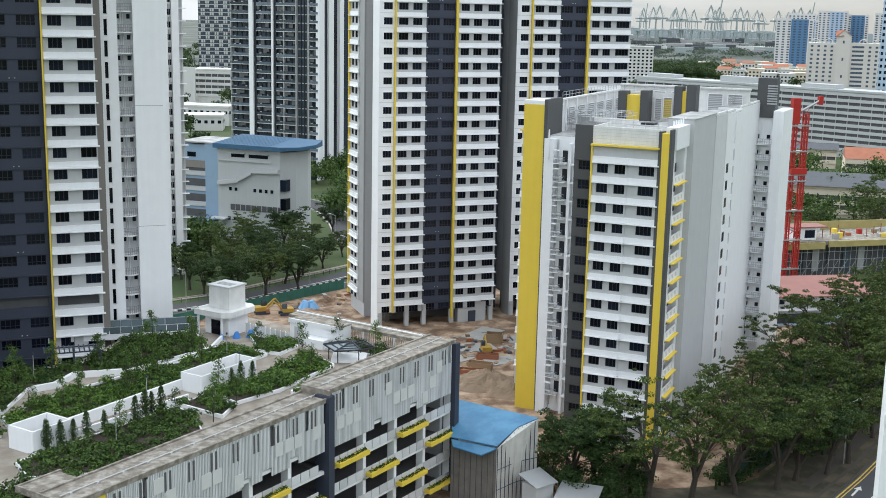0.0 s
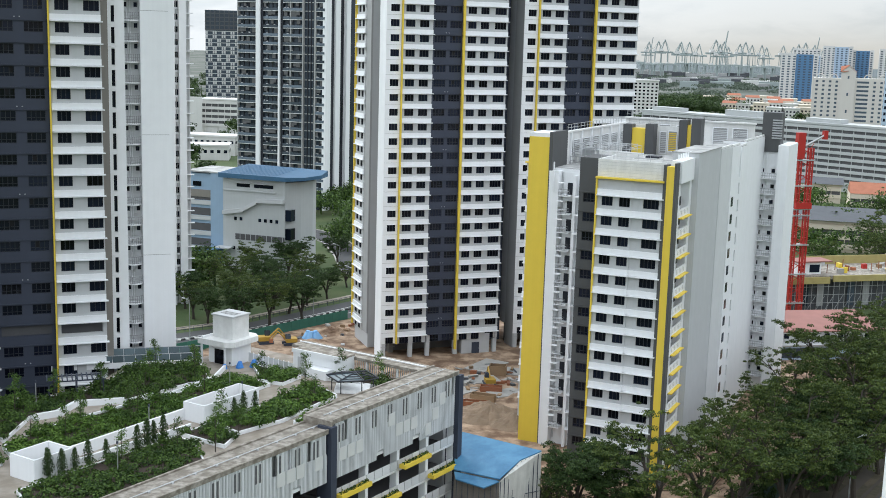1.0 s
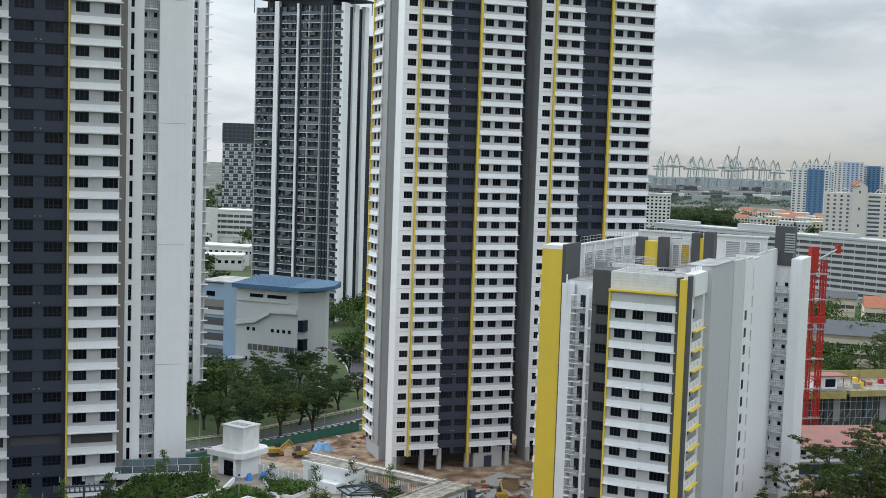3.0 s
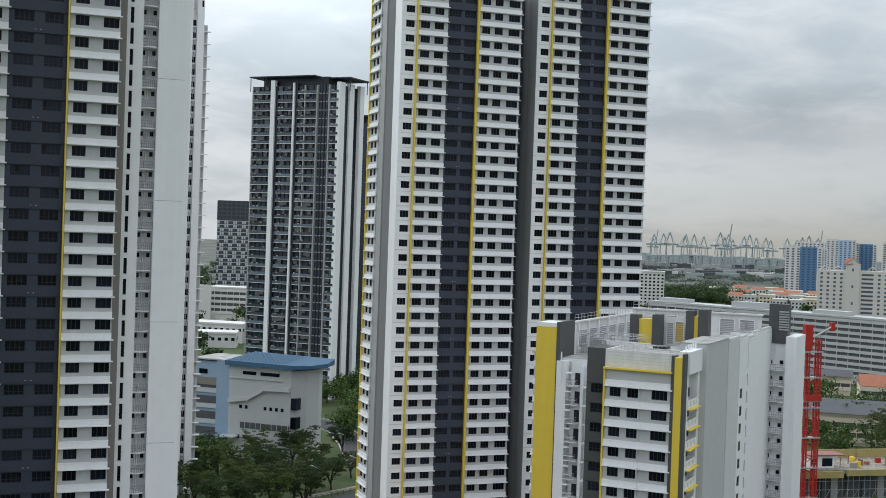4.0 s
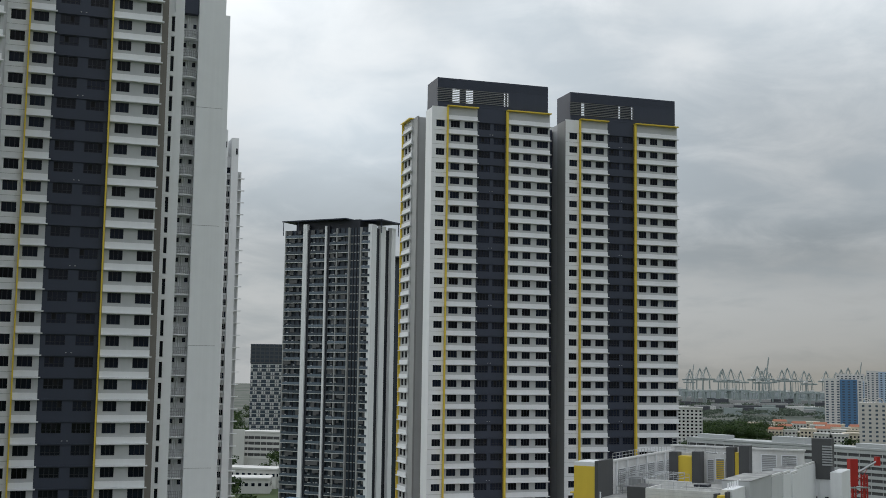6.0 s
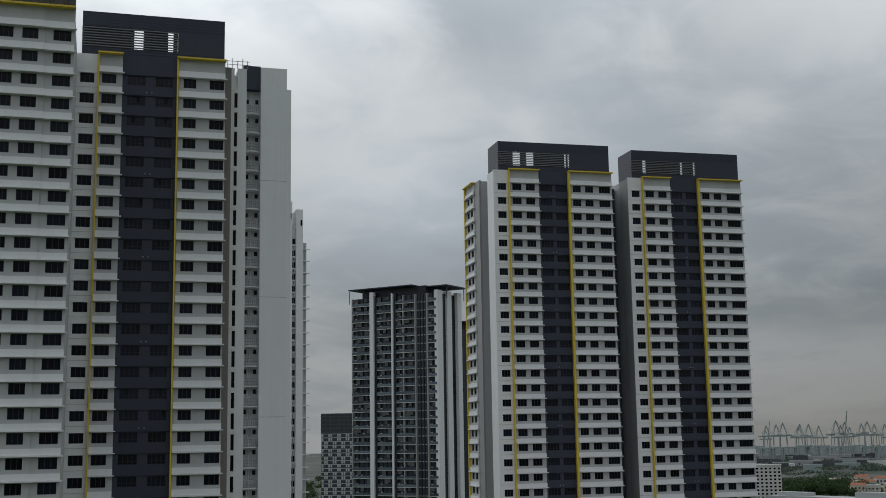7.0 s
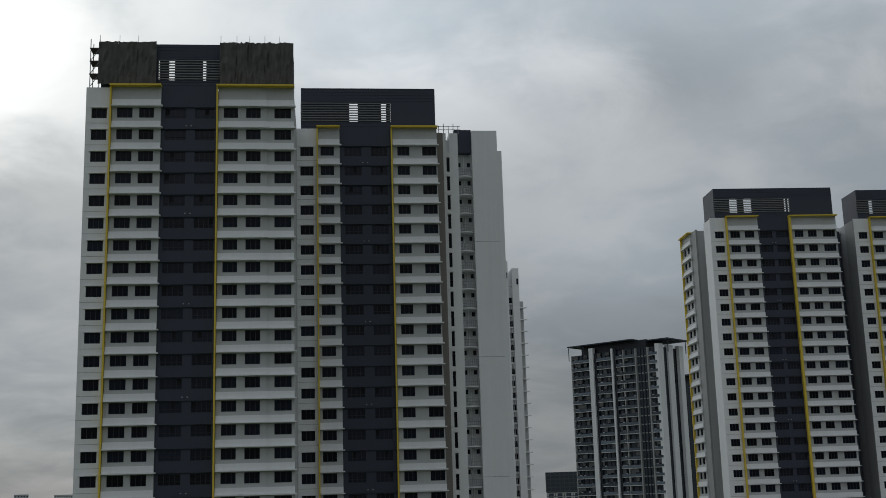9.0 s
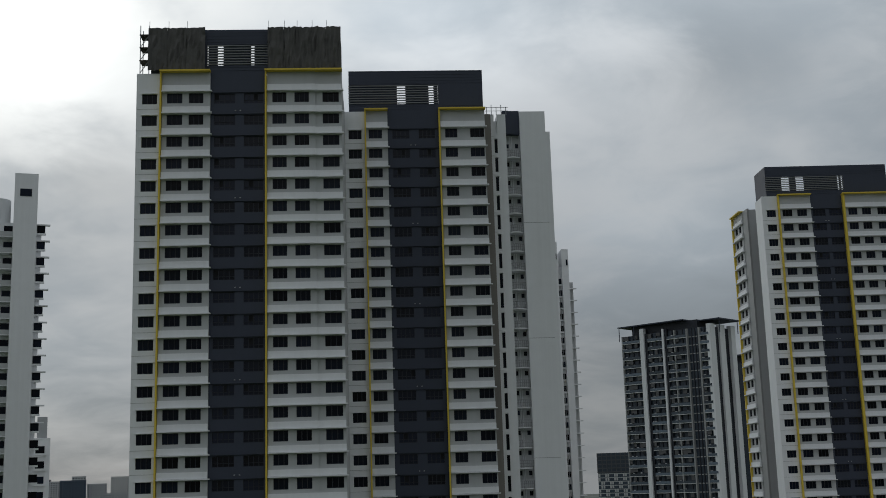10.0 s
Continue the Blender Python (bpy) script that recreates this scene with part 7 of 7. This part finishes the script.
lone("kerb", strip(curve, -4.4, -4.0, -0.1, 0.3), KERB, "pale kerb of the side road", "kerb", kind="structure")
GREENNET = material("green_site_netting", (0.037, 0.14, 0.105), 0.7, vary=0.25)
hoard = thing("site_hoarding", "green netting fence between road and site", "hoarding")
for (ax, ay), (bx, by) in zip([(-58, 223), (-41.0, 240.5), (-21.2, 263.5), (-8, 281)], [(-41.0, 240.5), (-21.2, 263.5), (-8, 281), (8, 304)]):
    d = Vector((bx - ax, by - ay))
    a = math.degrees(math.atan2(d.y, d.x))
    for k in range(int(d.length / 2.4)):
        p = Vector((ax, ay)) + d.normalized() * 2.4 * k
        part("panel", Geo().box(0, 2.35, -0.03, 0.03, -0.1, 2.1), GREENNET, hoard, "", pose(p.x, p.y, 0, 0, 0, a))

right_line = [(36, 128), (50.5, 147.5), (57, 156), (69, 173), (88, 204), (112, 246)]
lone("road", strip(right_line, -16, -0.6, -0.1, 0.05), ASPHALT, "dark asphalt road at the site's edge", "road", kind="structure")
lone("road_marking", strip(right_line, -1.1, -0.9, 0.03, 0.065), YLINE, "double yellow road line", "road marking", kind="structure")
lone("road_marking", strip(right_line, -1.55, -1.4, 0.03, 0.065), YLINE, "double yellow road line", "road marking", kind="structure")
# brown soil and path colours, darkened to carry the tree shade
VERGE = material("shade_toned_verge_soil", (0.045, 0.042, 0.026), 0.95, vary=0.4, scale=0.3, grain=3, other=(0.085, 0.07, 0.045), bump=0.5)
PATH = material("shade_toned_footpath", (0.062, 0.053, 0.042), 0.85, vary=0.2, scale=0.4)
lone("verge", Geo().prism([(13, 142), (30, 138), (48, 145), (50, 152), (44, 153), (37, 151.2), (30, 150), (20, 152.5)], -0.1, 0.12), VERGE, "brown ground by the shed, darkened for the trees' shade", "verge", kind="structure")
lone("verge", strip(right_line, -0.3, 9.5, -0.1, 0.05), VERGE, "brown soil verge, darkened for the trees' shade", "verge", kind="structure")
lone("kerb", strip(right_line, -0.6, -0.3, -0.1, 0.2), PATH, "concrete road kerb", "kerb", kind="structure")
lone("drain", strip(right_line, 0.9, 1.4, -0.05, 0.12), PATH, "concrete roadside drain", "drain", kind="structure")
lone("pavement", strip(right_line, 2.6, 4.4, -0.1, 0.08), PATH, "footpath darkened for the trees' shade", "pavement", kind="structure")
for (ax, ay), (bx, by) in zip(right_line[:-1], right_line[1:]):
    d = Vector((bx - ax, by - ay))
    n = Vector((-d.y, d.x)).normalized()
    a = math.degrees(math.atan2(d.y, d.x))
    for k in range(int(d.length / 4)):
        p = Vector((ax, ay)) + d.normalized() * 4 * k - n * 4.6
        lone("road_marking", Geo().box(0, 1.8, -0.07, 0.07, 0.03, 0.065), LINE, "white lane dash", "road marking", pose(p.x, p.y, 0, 0, 0, a), kind="structure")
lone("road_marking", Geo().add([(0, -0.15, 0.07), (2.6, -0.15, 0.07), (2.6, -0.55, 0.07), (4, 0, 0.07), (2.6, 0.55, 0.07), (2.6, 0.15, 0.07), (0, 0.15, 0.07)], [(0, 1, 5, 6), (2, 3, 4), (1, 2, 4, 5)]), LINE, "white lane arrow", "road marking", pose(54.6, 149.0, 0, 0, 0, 55), kind="structure")
hoard = thing("site_hoarding", "dark green hoarding along the footpath", "hoarding")
for (ax, ay), (bx, by) in zip([(38.5, 152.4), (44.2, 156.6), (53.3, 168.5), (67, 188), (84, 216)], [(44.2, 156.6), (53.3, 168.5), (67, 188), (84, 216), (100, 246)]):
    d = Vector((bx - ax, by - ay))
    a = math.degrees(math.atan2(d.y, d.x))
    for k in range(int(d.length / 2.4)):
        p = Vector((ax, ay)) + d.normalized() * 2.4 * k
        part("panel", Geo().box(0, 2.37, -0.04, 0.04, -0.1, 2.5), HOARD, hoard, "", pose(p.x, p.y, 0, 0, 0, a))
for x, y, h in ((57.2, 160.5, 9), (-30, 263, 9), (-22.5, 276, 9), (-52, 236, 9), (-28.8, 312, 8)):
    t = thing("street_lamp", "tall grey street lamp", "street lamp", (x, y, 0), 30 if x > 0 else 140, "street lamps")
    part("pole", Geo().tube((0, 0, -0.1), (0, 0, h), 0.1, 0.06), STEEL, t)
    part("arm", Geo().tube((0, 0, h), (1.8, 0, h + 0.3), 0.05), STEEL, t)
    part("lamp_head", Geo().box(1.6, 2.4, -0.12, 0.12, h + 0.2, h + 0.36), PALE, t)


# ---- building site ----
def shed():
    t = thing("site_shed", "tall site shed with a blue metal roof", "shed", (0, 0, 0))
    p1, p2, f1, f2, e1, e2 = (1.6, 154.7, 10.4), (12.7, 147.4, 10.4), (1.6, 150.5, 9.7), (9.9, 145.7, 9.7), (1.5, 145.6, 8.0), (7.2, 142.6, 8.0)
    roof = lambda a, b, c, d: Geo().add([a, b, c, d] + [(q[0], q[1], q[2] + 0.15) for q in (a, b, c, d)], [(0, 3, 2, 1), (4, 5, 6, 7), (0, 1, 5, 4), (1, 2, 6, 5), (2, 3, 7, 6), (3, 0, 4, 7)])
    part("roof", roof(f1, f2, p2, p1), BLUE, t, "blue metal back roof")
    part("roof", roof((e1[0], e1[1], e1[2] + 0.25), (e2[0], e2[1], e2[2] + 0.25), f2, f1), BLUE, t, "blue metal front roof")
    lo = lambda q, k: (q[0] + k[0], q[1] + k[1], q[2])
    part("roof", roof(lo(e1, (0.2, -1.2)) [:2] + (e1[2] - 0.6,), lo(e2, (-2.0, -1.0))[:2] + (e2[2] - 0.6,), e2[:2] + (e2[2] - 0.05,), e1[:2] + (e1[2] - 0.05,)), BLUE, t, "blue metal lower eave")
    GRIME = material("grimy_cladding", (0.15, 0.138, 0.125), 0.8, vary=0.3, scale=0.8, streak=0.35)
    PALECLAD = material("pale_cladding", (0.50, 0.49, 0.46), 0.8, vary=0.2, scale=0.8, streak=0.25)
    part("front_wall", Geo().add([(e1[0], e1[1], -0.2), (e2[0], e2[1], -0.2), e2, e1], [(0, 1, 2, 3)]), GRIME, t, "grimy front cladding")
    part("side_wall", Geo().add([(e2[0], e2[1], -0.2), (f2[0], f2[1], -0.2), (p2[0], p2[1], -0.2), p2, f2, e2], [(0, 1, 2, 3, 4, 5)]), PALECLAD, t, "pale side cladding")
    part("back_wall", Geo().add([(p2[0], p2[1], -0.2), (p1[0], p1[1], -0.2), p1, p2], [(0, 1, 2, 3)]), PALECLAD, t)
    for q, r in ((e2, f2), (f2, p2)):
        for k in range(5):
            x, y, z = Vector(q).lerp(Vector(r), k / 5)
            part("frame_post", Geo().tube((x + 0.12, y - 0.1, -0.2), (x + 0.12, y - 0.1, z), 0.05, n=4), DARK, t)
        for z in (2.5, 5.2):
            part("frame_rail", Geo().tube((q[0] + 0.12, q[1] - 0.1, z), (r[0] + 0.12, r[1] - 0.1, z), 0.05, n=4), DARK, t)
    for k in range(8):
        x, y, z = Vector(e1).lerp(Vector(e2), (k + 0.5) / 8)
        part("cladding_joint", Geo().box(x - 0.03, x + 0.03, y - 0.05, y - 0.004, 0, z - 0.2), DARK, t)
    # lean-to and small roofs beside it
    for x, y, w, d3, h, tn, lab in ((12.6, 143.4, 3.0, 2.6, 3.4, 40, "small hut with a pale metal roof"), (17.6, 142.2, 4.6, 4.0, 1.9, -20, "low shed with a grey metal roof")):
        q = thing("hut", lab, "hut", (x, y, 0), tn, "site huts")
        part("wall", Geo().box(-w / 2, w / 2, -d3 / 2, d3 / 2, -0.1, h), PALE, q)
        part("roof", Geo().add([(-w / 2 - 0.4, -d3 / 2 - 0.4, h), (w / 2 + 0.4, -d3 / 2 - 0.4, h), (w / 2 + 0.4, d3 / 2 + 0.4, h + 0.9), (-w / 2 - 0.4, d3 / 2 + 0.4, h + 0.9), (-w / 2 - 0.4, -d3 / 2 - 0.4, h + 0.12), (w / 2 + 0.4, -d3 / 2 - 0.4, h + 0.12), (w / 2 + 0.4, d3 / 2 + 0.4, h + 1.02), (-w / 2 - 0.4, d3 / 2 + 0.4, h + 1.02)],
                                 [(0, 3, 2, 1), (4, 5, 6, 7), (0, 1, 5, 4), (1, 2, 6, 5), (2, 3, 7, 6), (3, 0, 4, 7)]), STEEL, q, "ribbed metal roof")


shed()
TIMBER = material("raw_timber", (0.25, 0.165, 0.095), 0.8, vary=0.25, rand=0.25)
RUST = material("rusty_steel", (0.26, 0.10, 0.05), 0.8, vary=0.3, rand=0.2)
MACHINE = material("orange_machine_paint", (0.40, 0.25, 0.04), 0.5, vary=0.1)
SPOIL = material("grey_brown_spoil", (0.22, 0.16, 0.11), 0.95, vary=0.3, scale=0.8, bump=0.6)
rnd = random.Random(14)
for x, y, r, h in ((7.5, 194.5, 6.0, 2.6), (11.5, 190.5, 4.5, 2.2), (4.0, 200.0, 3.5, 1.2), (-24.0, 250.0, 4.0, 1.0), (-17.0, 257.0, 4.5, 1.1), (-11.0, 264.0, 4.0, 0.9), (-27.0, 240.0, 3.5, 0.8), (-14.0, 250.0, 3.5, 0.7), (1.0, 222.0, 3.5, 0.7), (14.0, 205.0, 3.5, 0.8), (58.0, 222.0, 6, 1.6), (42, 168, 5, 1.0)):
    g = Geo()
    n = 48
    rings = []
    for j in range(13):
        q = 1 - j / 12.6
        ring = []
        for i in range(n):
            a = 6.283 * i / n
            p = Vector((r * q * math.cos(a), r * q * math.sin(a), 0)) * (1 + 0.22 * noise.noise(Vector((math.cos(a) * 1.6, math.sin(a) * 1.6, x))))
            rough = 0.55 * noise.noise(p * 0.55 + Vector((x, y, 0))) + 0.3 * noise.noise(p * 1.7 + Vector((x, y, 3))) + 0.14 * noise.noise(p * 4.5)
            ring.append((p.x, p.y, -0.1 + h * (1 - q) ** 0.85 + rough * min(1, 3 * (1 - q)) * min(1, h)))
        rings.append(ring)
    g.add([p for ring in rings for p in ring], [(j * n + i, j * n + (i + 1) % n, (j + 1) * n + (i + 1) % n, (j + 1) * n + i) for j in range(12) for i in range(n)] + [tuple(12 * n + i for i in range(n))])
    lone("earth_mound", g, SPOIL if h > 1.5 else EARTH, "heap of brown excavated earth", "earth heap", (x, y, 0), "earth heaps")
for i in range(118):
    x, y = rnd.choice(((8, 212), (5, 205), (10, 200), (3, 216), (9, 222), (-26, 247), (-20, 253), (-14, 260), (13, 216)))
    x, y = x + rnd.gauss(0, 3.0), y + rnd.gauss(0, 4.0)
    t = thing("material_stack", "stack of planks and formwork on the site ground", "building material", (x, y, 0), rnd.uniform(0, 180), "site materials")
    m = rnd.choice((TIMBER, RUST, KERB, STEEL, KERB, SLATE, TIMBER))
    w, d = rnd.uniform(0.6, 2.4), rnd.uniform(0.25, 0.8)
    for k in range(rnd.randint(1, 3)):
        part("plank_layer", Geo().box(-w / 2, w / 2, -d / 2 + 0.05 * (k % 2), d / 2, 0.02 + 0.22 * k, 0.2 + 0.22 * k), m, t)
for i, (x, y, w, d) in enumerate(((6, 216, 8, 5), (11, 208, 6, 4), (2, 209, 5, 6), (8, 226, 9, 5), (14, 222, 5, 6))):
    lone("concrete_pad", Geo().box(-w / 2, w / 2, -d / 2, d / 2, -0.1, 0.18), KERB, "rough grey concrete pad on the site", "concrete pad", pose(x, y, 0, 0, 0, 20 + 13 * i), "concrete pads")
for x, y, w, d, h, m, lab in ((10.0, 220.0, 3.2, 2.2, 1.9, TIMBER, "timber site box"), (6.8, 203.0, 4.4, 1.8, 1.2, TIMBER, "timber skip"), (8.4, 209.0, 4.0, 1.6, 1.0, RUST, "rusty open skip"), (5.2, 198.5, 4.2, 1.8, 1.3, RUST, "rusty open skip")):
    t = thing("skip", lab + " standing on the bare earth", "skip", (x, y, 0), rnd.uniform(-40, 20), "site skips")
    part("floor", Geo().box(-w / 2, w / 2, -d / 2, d / 2, 0, 0.1), m, t)
    for q in ((-w / 2, w / 2, -d / 2, -d / 2 + 0.1), (-w / 2, w / 2, d / 2 - 0.1, d / 2), (-w / 2, -w / 2 + 0.1, -d / 2 + 0.1, d / 2 - 0.1), (w / 2 - 0.1, w / 2, -d / 2 + 0.1, d / 2 - 0.1)):
        part("side", Geo().box(*q, 0.1, h), m, t)


def excavator(x, y, turn, s=1.0):
    t = thing("excavator", "orange excavator parked on the site", "excavator", (x, y, 0), turn, "excavators")
    t.scale = (s, s, s)
    for q in (-1.2, 1.2):
        part("track", Geo().prism([(-1.9, q - 0.3), (1.9, q - 0.3), (1.9, q + 0.3), (-1.9, q + 0.3)], 0, 0.8), DARK, t, "dark crawler track")
    part("body", Geo().prism([(-2.0, -1.3), (1.1, -1.3), (1.1, 1.3), (-2.0, 1.3)], 0.9, 2.0), MACHINE, t)
    part("cab", Geo().prism([(-0.1, 0.2), (1.3, 0.2), (1.2, 1.25), (-0.1, 1.25)], 2.0, 3.2), CURTAIN, t, "dark glazed cab")
    part("boom", Geo().tube((1.0, -0.3, 1.8), (3.4, -0.3, 4.0), 0.28, 0.22, 6), MACHINE, t)
    part("arm", Geo().tube((3.4, -0.3, 4.0), (5.2, -0.3, 1.8), 0.2, 0.16, 6), MACHINE, t)
    part("bucket", Geo().prism([(4.8, -0.8), (5.7, -0.7), (5.7, 0.1), (4.8, 0.2)], 0.9, 1.9), RUST, t)


excavator(-37.0, 238.5, 20, 0.78)
excavator(-32.0, 238.0, 200, 0.72)
excavator(8.2, 213.0, 100, 0.7)
TARP2 = material("pale_blue_sheet", (0.22, 0.42, 0.68), 0.6, vary=0.15)
g = Geo()
for k in range(7):
    a = k * 0.9
    g.tube((1.5 * math.cos(a), 0.9 * math.sin(a), -0.1), (0.9 * math.cos(a), 0.5 * math.sin(a), 1.3 + 0.35 * (k % 2)), 0.9, 0.45, 7)
lone("covered_stack", g, TARP2, "stack under a pale blue sheet beside the car park", "tarpaulin", (-28.0, 243.5, 0))


def hoist():
    t = thing("hoist_mast", "red steel hoist mast with lattice sides", "hoist", (82.3, 279.2, 0), 17)
    H = 43
    for x in (-1.5, 1.5):
        for dx in (-0.45, 0.45):
            for dy in (-0.45, 0.45):
                part("leg", Geo().box(x + dx - 0.14, x + dx + 0.14, dy - 0.14, dy + 0.14, -0.1, H - (0 if x < 0 else 3)), RED, t)
    for k in range(27):
        z = 0.8 + 1.5 * k
        for x in (-1.5, 1.5):
            part("brace", Geo().tube((x - 0.45, -0.45, z), (x + 0.45, -0.45, z + 1.4), 0.07, n=4), RED, t)
            part("brace", Geo().box(x - 0.5, x + 0.5, -0.5, 0.5, z - 0.06, z + 0.06), RED, t)
        part("brace", Geo().tube((-1.05, -0.3, z), (1.05, -0.3, z + (1.4 if k % 2 else -1.0)), 0.09, n=4), RED, t)
    for z in (3, 10, 17, 24, 25.5, 31, 37):
        part("tie_frame", Geo().box(-2.4, 2.4, -0.8, 0.8, z, z + 0.3), STEEL, t, "grey tie frame")
    part("cage", Geo().box(-2.1, 2.1, -1.2, -0.6, 25.8, 27.2), RED, t, "red hoist cage")
    part("mast_head", Geo().box(-2.4, -0.5, -0.7, 0.7, 37.5, H + 0.5), RED, t, "red mast head")
    part("top_gear", Geo().tube((0, 0, 40.5), (4.5, -0.5, 43.0), 0.3, 0.25), STEEL, t)
    part("top_gear", Geo().box(4.2, 5.2, -0.9, 0.1, 42.0, 44.0), RED, t)


hoist()


def construction():
    t = thing("unfinished_building", "unfinished concrete building with scaffolding and formwork", "building site", (83.5, 284.0, 0), 15)
    NETTING = material("yellowish_site_netting", (0.36, 0.30, 0.12), 0.8, vary=0.25, scale=0.6)
    part("slab", Geo().box(-2, 60, -1.5, 20, 8.0, 8.9), CONCRETE, t, "raw concrete floor slab")
    part("back_wall", Geo().box(-2, 60, 1.0, 1.4, 0, 8), SLATE, t, "dark formwork wall")
    for k in range(40):
        part("scaffold_post", Geo().tube((-1.5 + 1.5 * k, -0.8, 0), (-1.5 + 1.5 * k, -0.8, 8), 0.07, n=4), STEEL, t)
    for z in (2, 4, 6):
        part("scaffold_rail", Geo().box(-2, 60, -0.85, -0.75, z, z + 0.1), STEEL, t)
    for k in range(24):
        part("scaffold_brace", Geo().tube((-1.5 + 2.5 * k, -0.75, 0.3), (0.8 + 2.5 * k, -0.75, 4.0), 0.05, n=4), STEEL, t)
    part("edge_form", Geo().box(9.5, 60, -1.9, -1.5, 7.4, 8.9), NETTING, t, "yellowish edge netting")
    part("edge_form", Geo().box(-2, 8.6, -1.9, -1.5, 7.0, 8.6), NETTING, t, "yellowish edge netting")
    part("back_form", Geo().box(9, 60, 13.0, 13.3, 8.9, 11.0), NETTING, t, "yellow netting at the back edge")
    rnd = random.Random(6)
    for k in range(45):
        x, y = rnd.uniform(9, 58), rnd.uniform(0, 12)
        part("loose_material", Geo().box(x, x + rnd.uniform(0.4, 2.2), y, y + rnd.uniform(0.4, 1.6), 8.9, 8.9 + rnd.uniform(0.2, 1.6)), rnd.choice((CONCRETE, KERB, TIMBER, RED, PALE, KERB, STEEL, YELLOW, RUST)), t)
    for k in range(12):
        x = 10 + 4.1 * k
        part("column_bars", Geo().tube((x, 2 + k % 3 * 3, 8.9), (x, 2 + k % 3 * 3, 11.0), 0.12, n=4), RUST, t)
    for k in range(14):
        part("screen_panel", Geo().box(-1.6 + 4.2 * k, 0.2 + 4.2 * k, 0.5, 0.6, 1.0, 6.8), (SLATE, CURTAIN, GREY)[k % 3], t)
    q = thing("site_cabin", "white site cabin with a dark window on the slab", "cabin", tuple(t.matrix_basis @ Vector((4.0, 0.5, 8.9))), 15)
    part("wall", Geo().box(-3, 3.4, 0, 4, 0, 3.0), WHITE, q)
    part("window", Geo().box(0.2, 2.9, -0.06, -0.004, 0.5, 2.4), GLASS, q)
    part("window", Geo().box(-2.6, -1.2, -0.06, -0.004, 0.9, 2.2), GLASS, q)
    part("roof", Geo().box(-3.6, 6, -0.6, 4.6, 3.0, 3.3), PINK, q, "red sheet roof")
    q = thing("site_office", "two-storey site office with a faded red roof", "site office", (66.0, 236.5, 0), 10)
    part("wall", Geo().box(0, 26, 4, 16, -0.1, 5.2), FACADE, q)
    part("lower_wall", Geo().box(-1, 24, 0, 4, -0.1, 2.9), BLUEWALL, q, "pale blue lower front")
    part("lower_roof", Geo().box(-1.4, 24.4, -0.4, 4, 2.9, 3.2), STEEL, q)
    part("roof", Geo().add([(-0.8, 3.2, 5.0), (27, 3.2, 5.0), (27, 16.6, 6.4), (-0.8, 16.6, 6.4), (-0.8, 3.2, 5.22), (27, 3.2, 5.22), (27, 16.6, 6.62), (-0.8, 16.6, 6.62)], [(0, 3, 2, 1), (4, 5, 6, 7), (0, 1, 5, 4), (1, 2, 6, 5), (2, 3, 7, 6), (3, 0, 4, 7)]), PINK, q, "faded red sheet roof")
    for k in range(8):
        part("window", Geo().box(1.5 + 3 * k, 2.6 + 3 * k, 3.9, 3.99, 3.5, 4.5), GLASS, q)
    part("glazing", Geo().box(1, 14, -0.07, -0.004, 0.5, 2.5), CURTAIN, q, "dark blue glazed front")


construction()
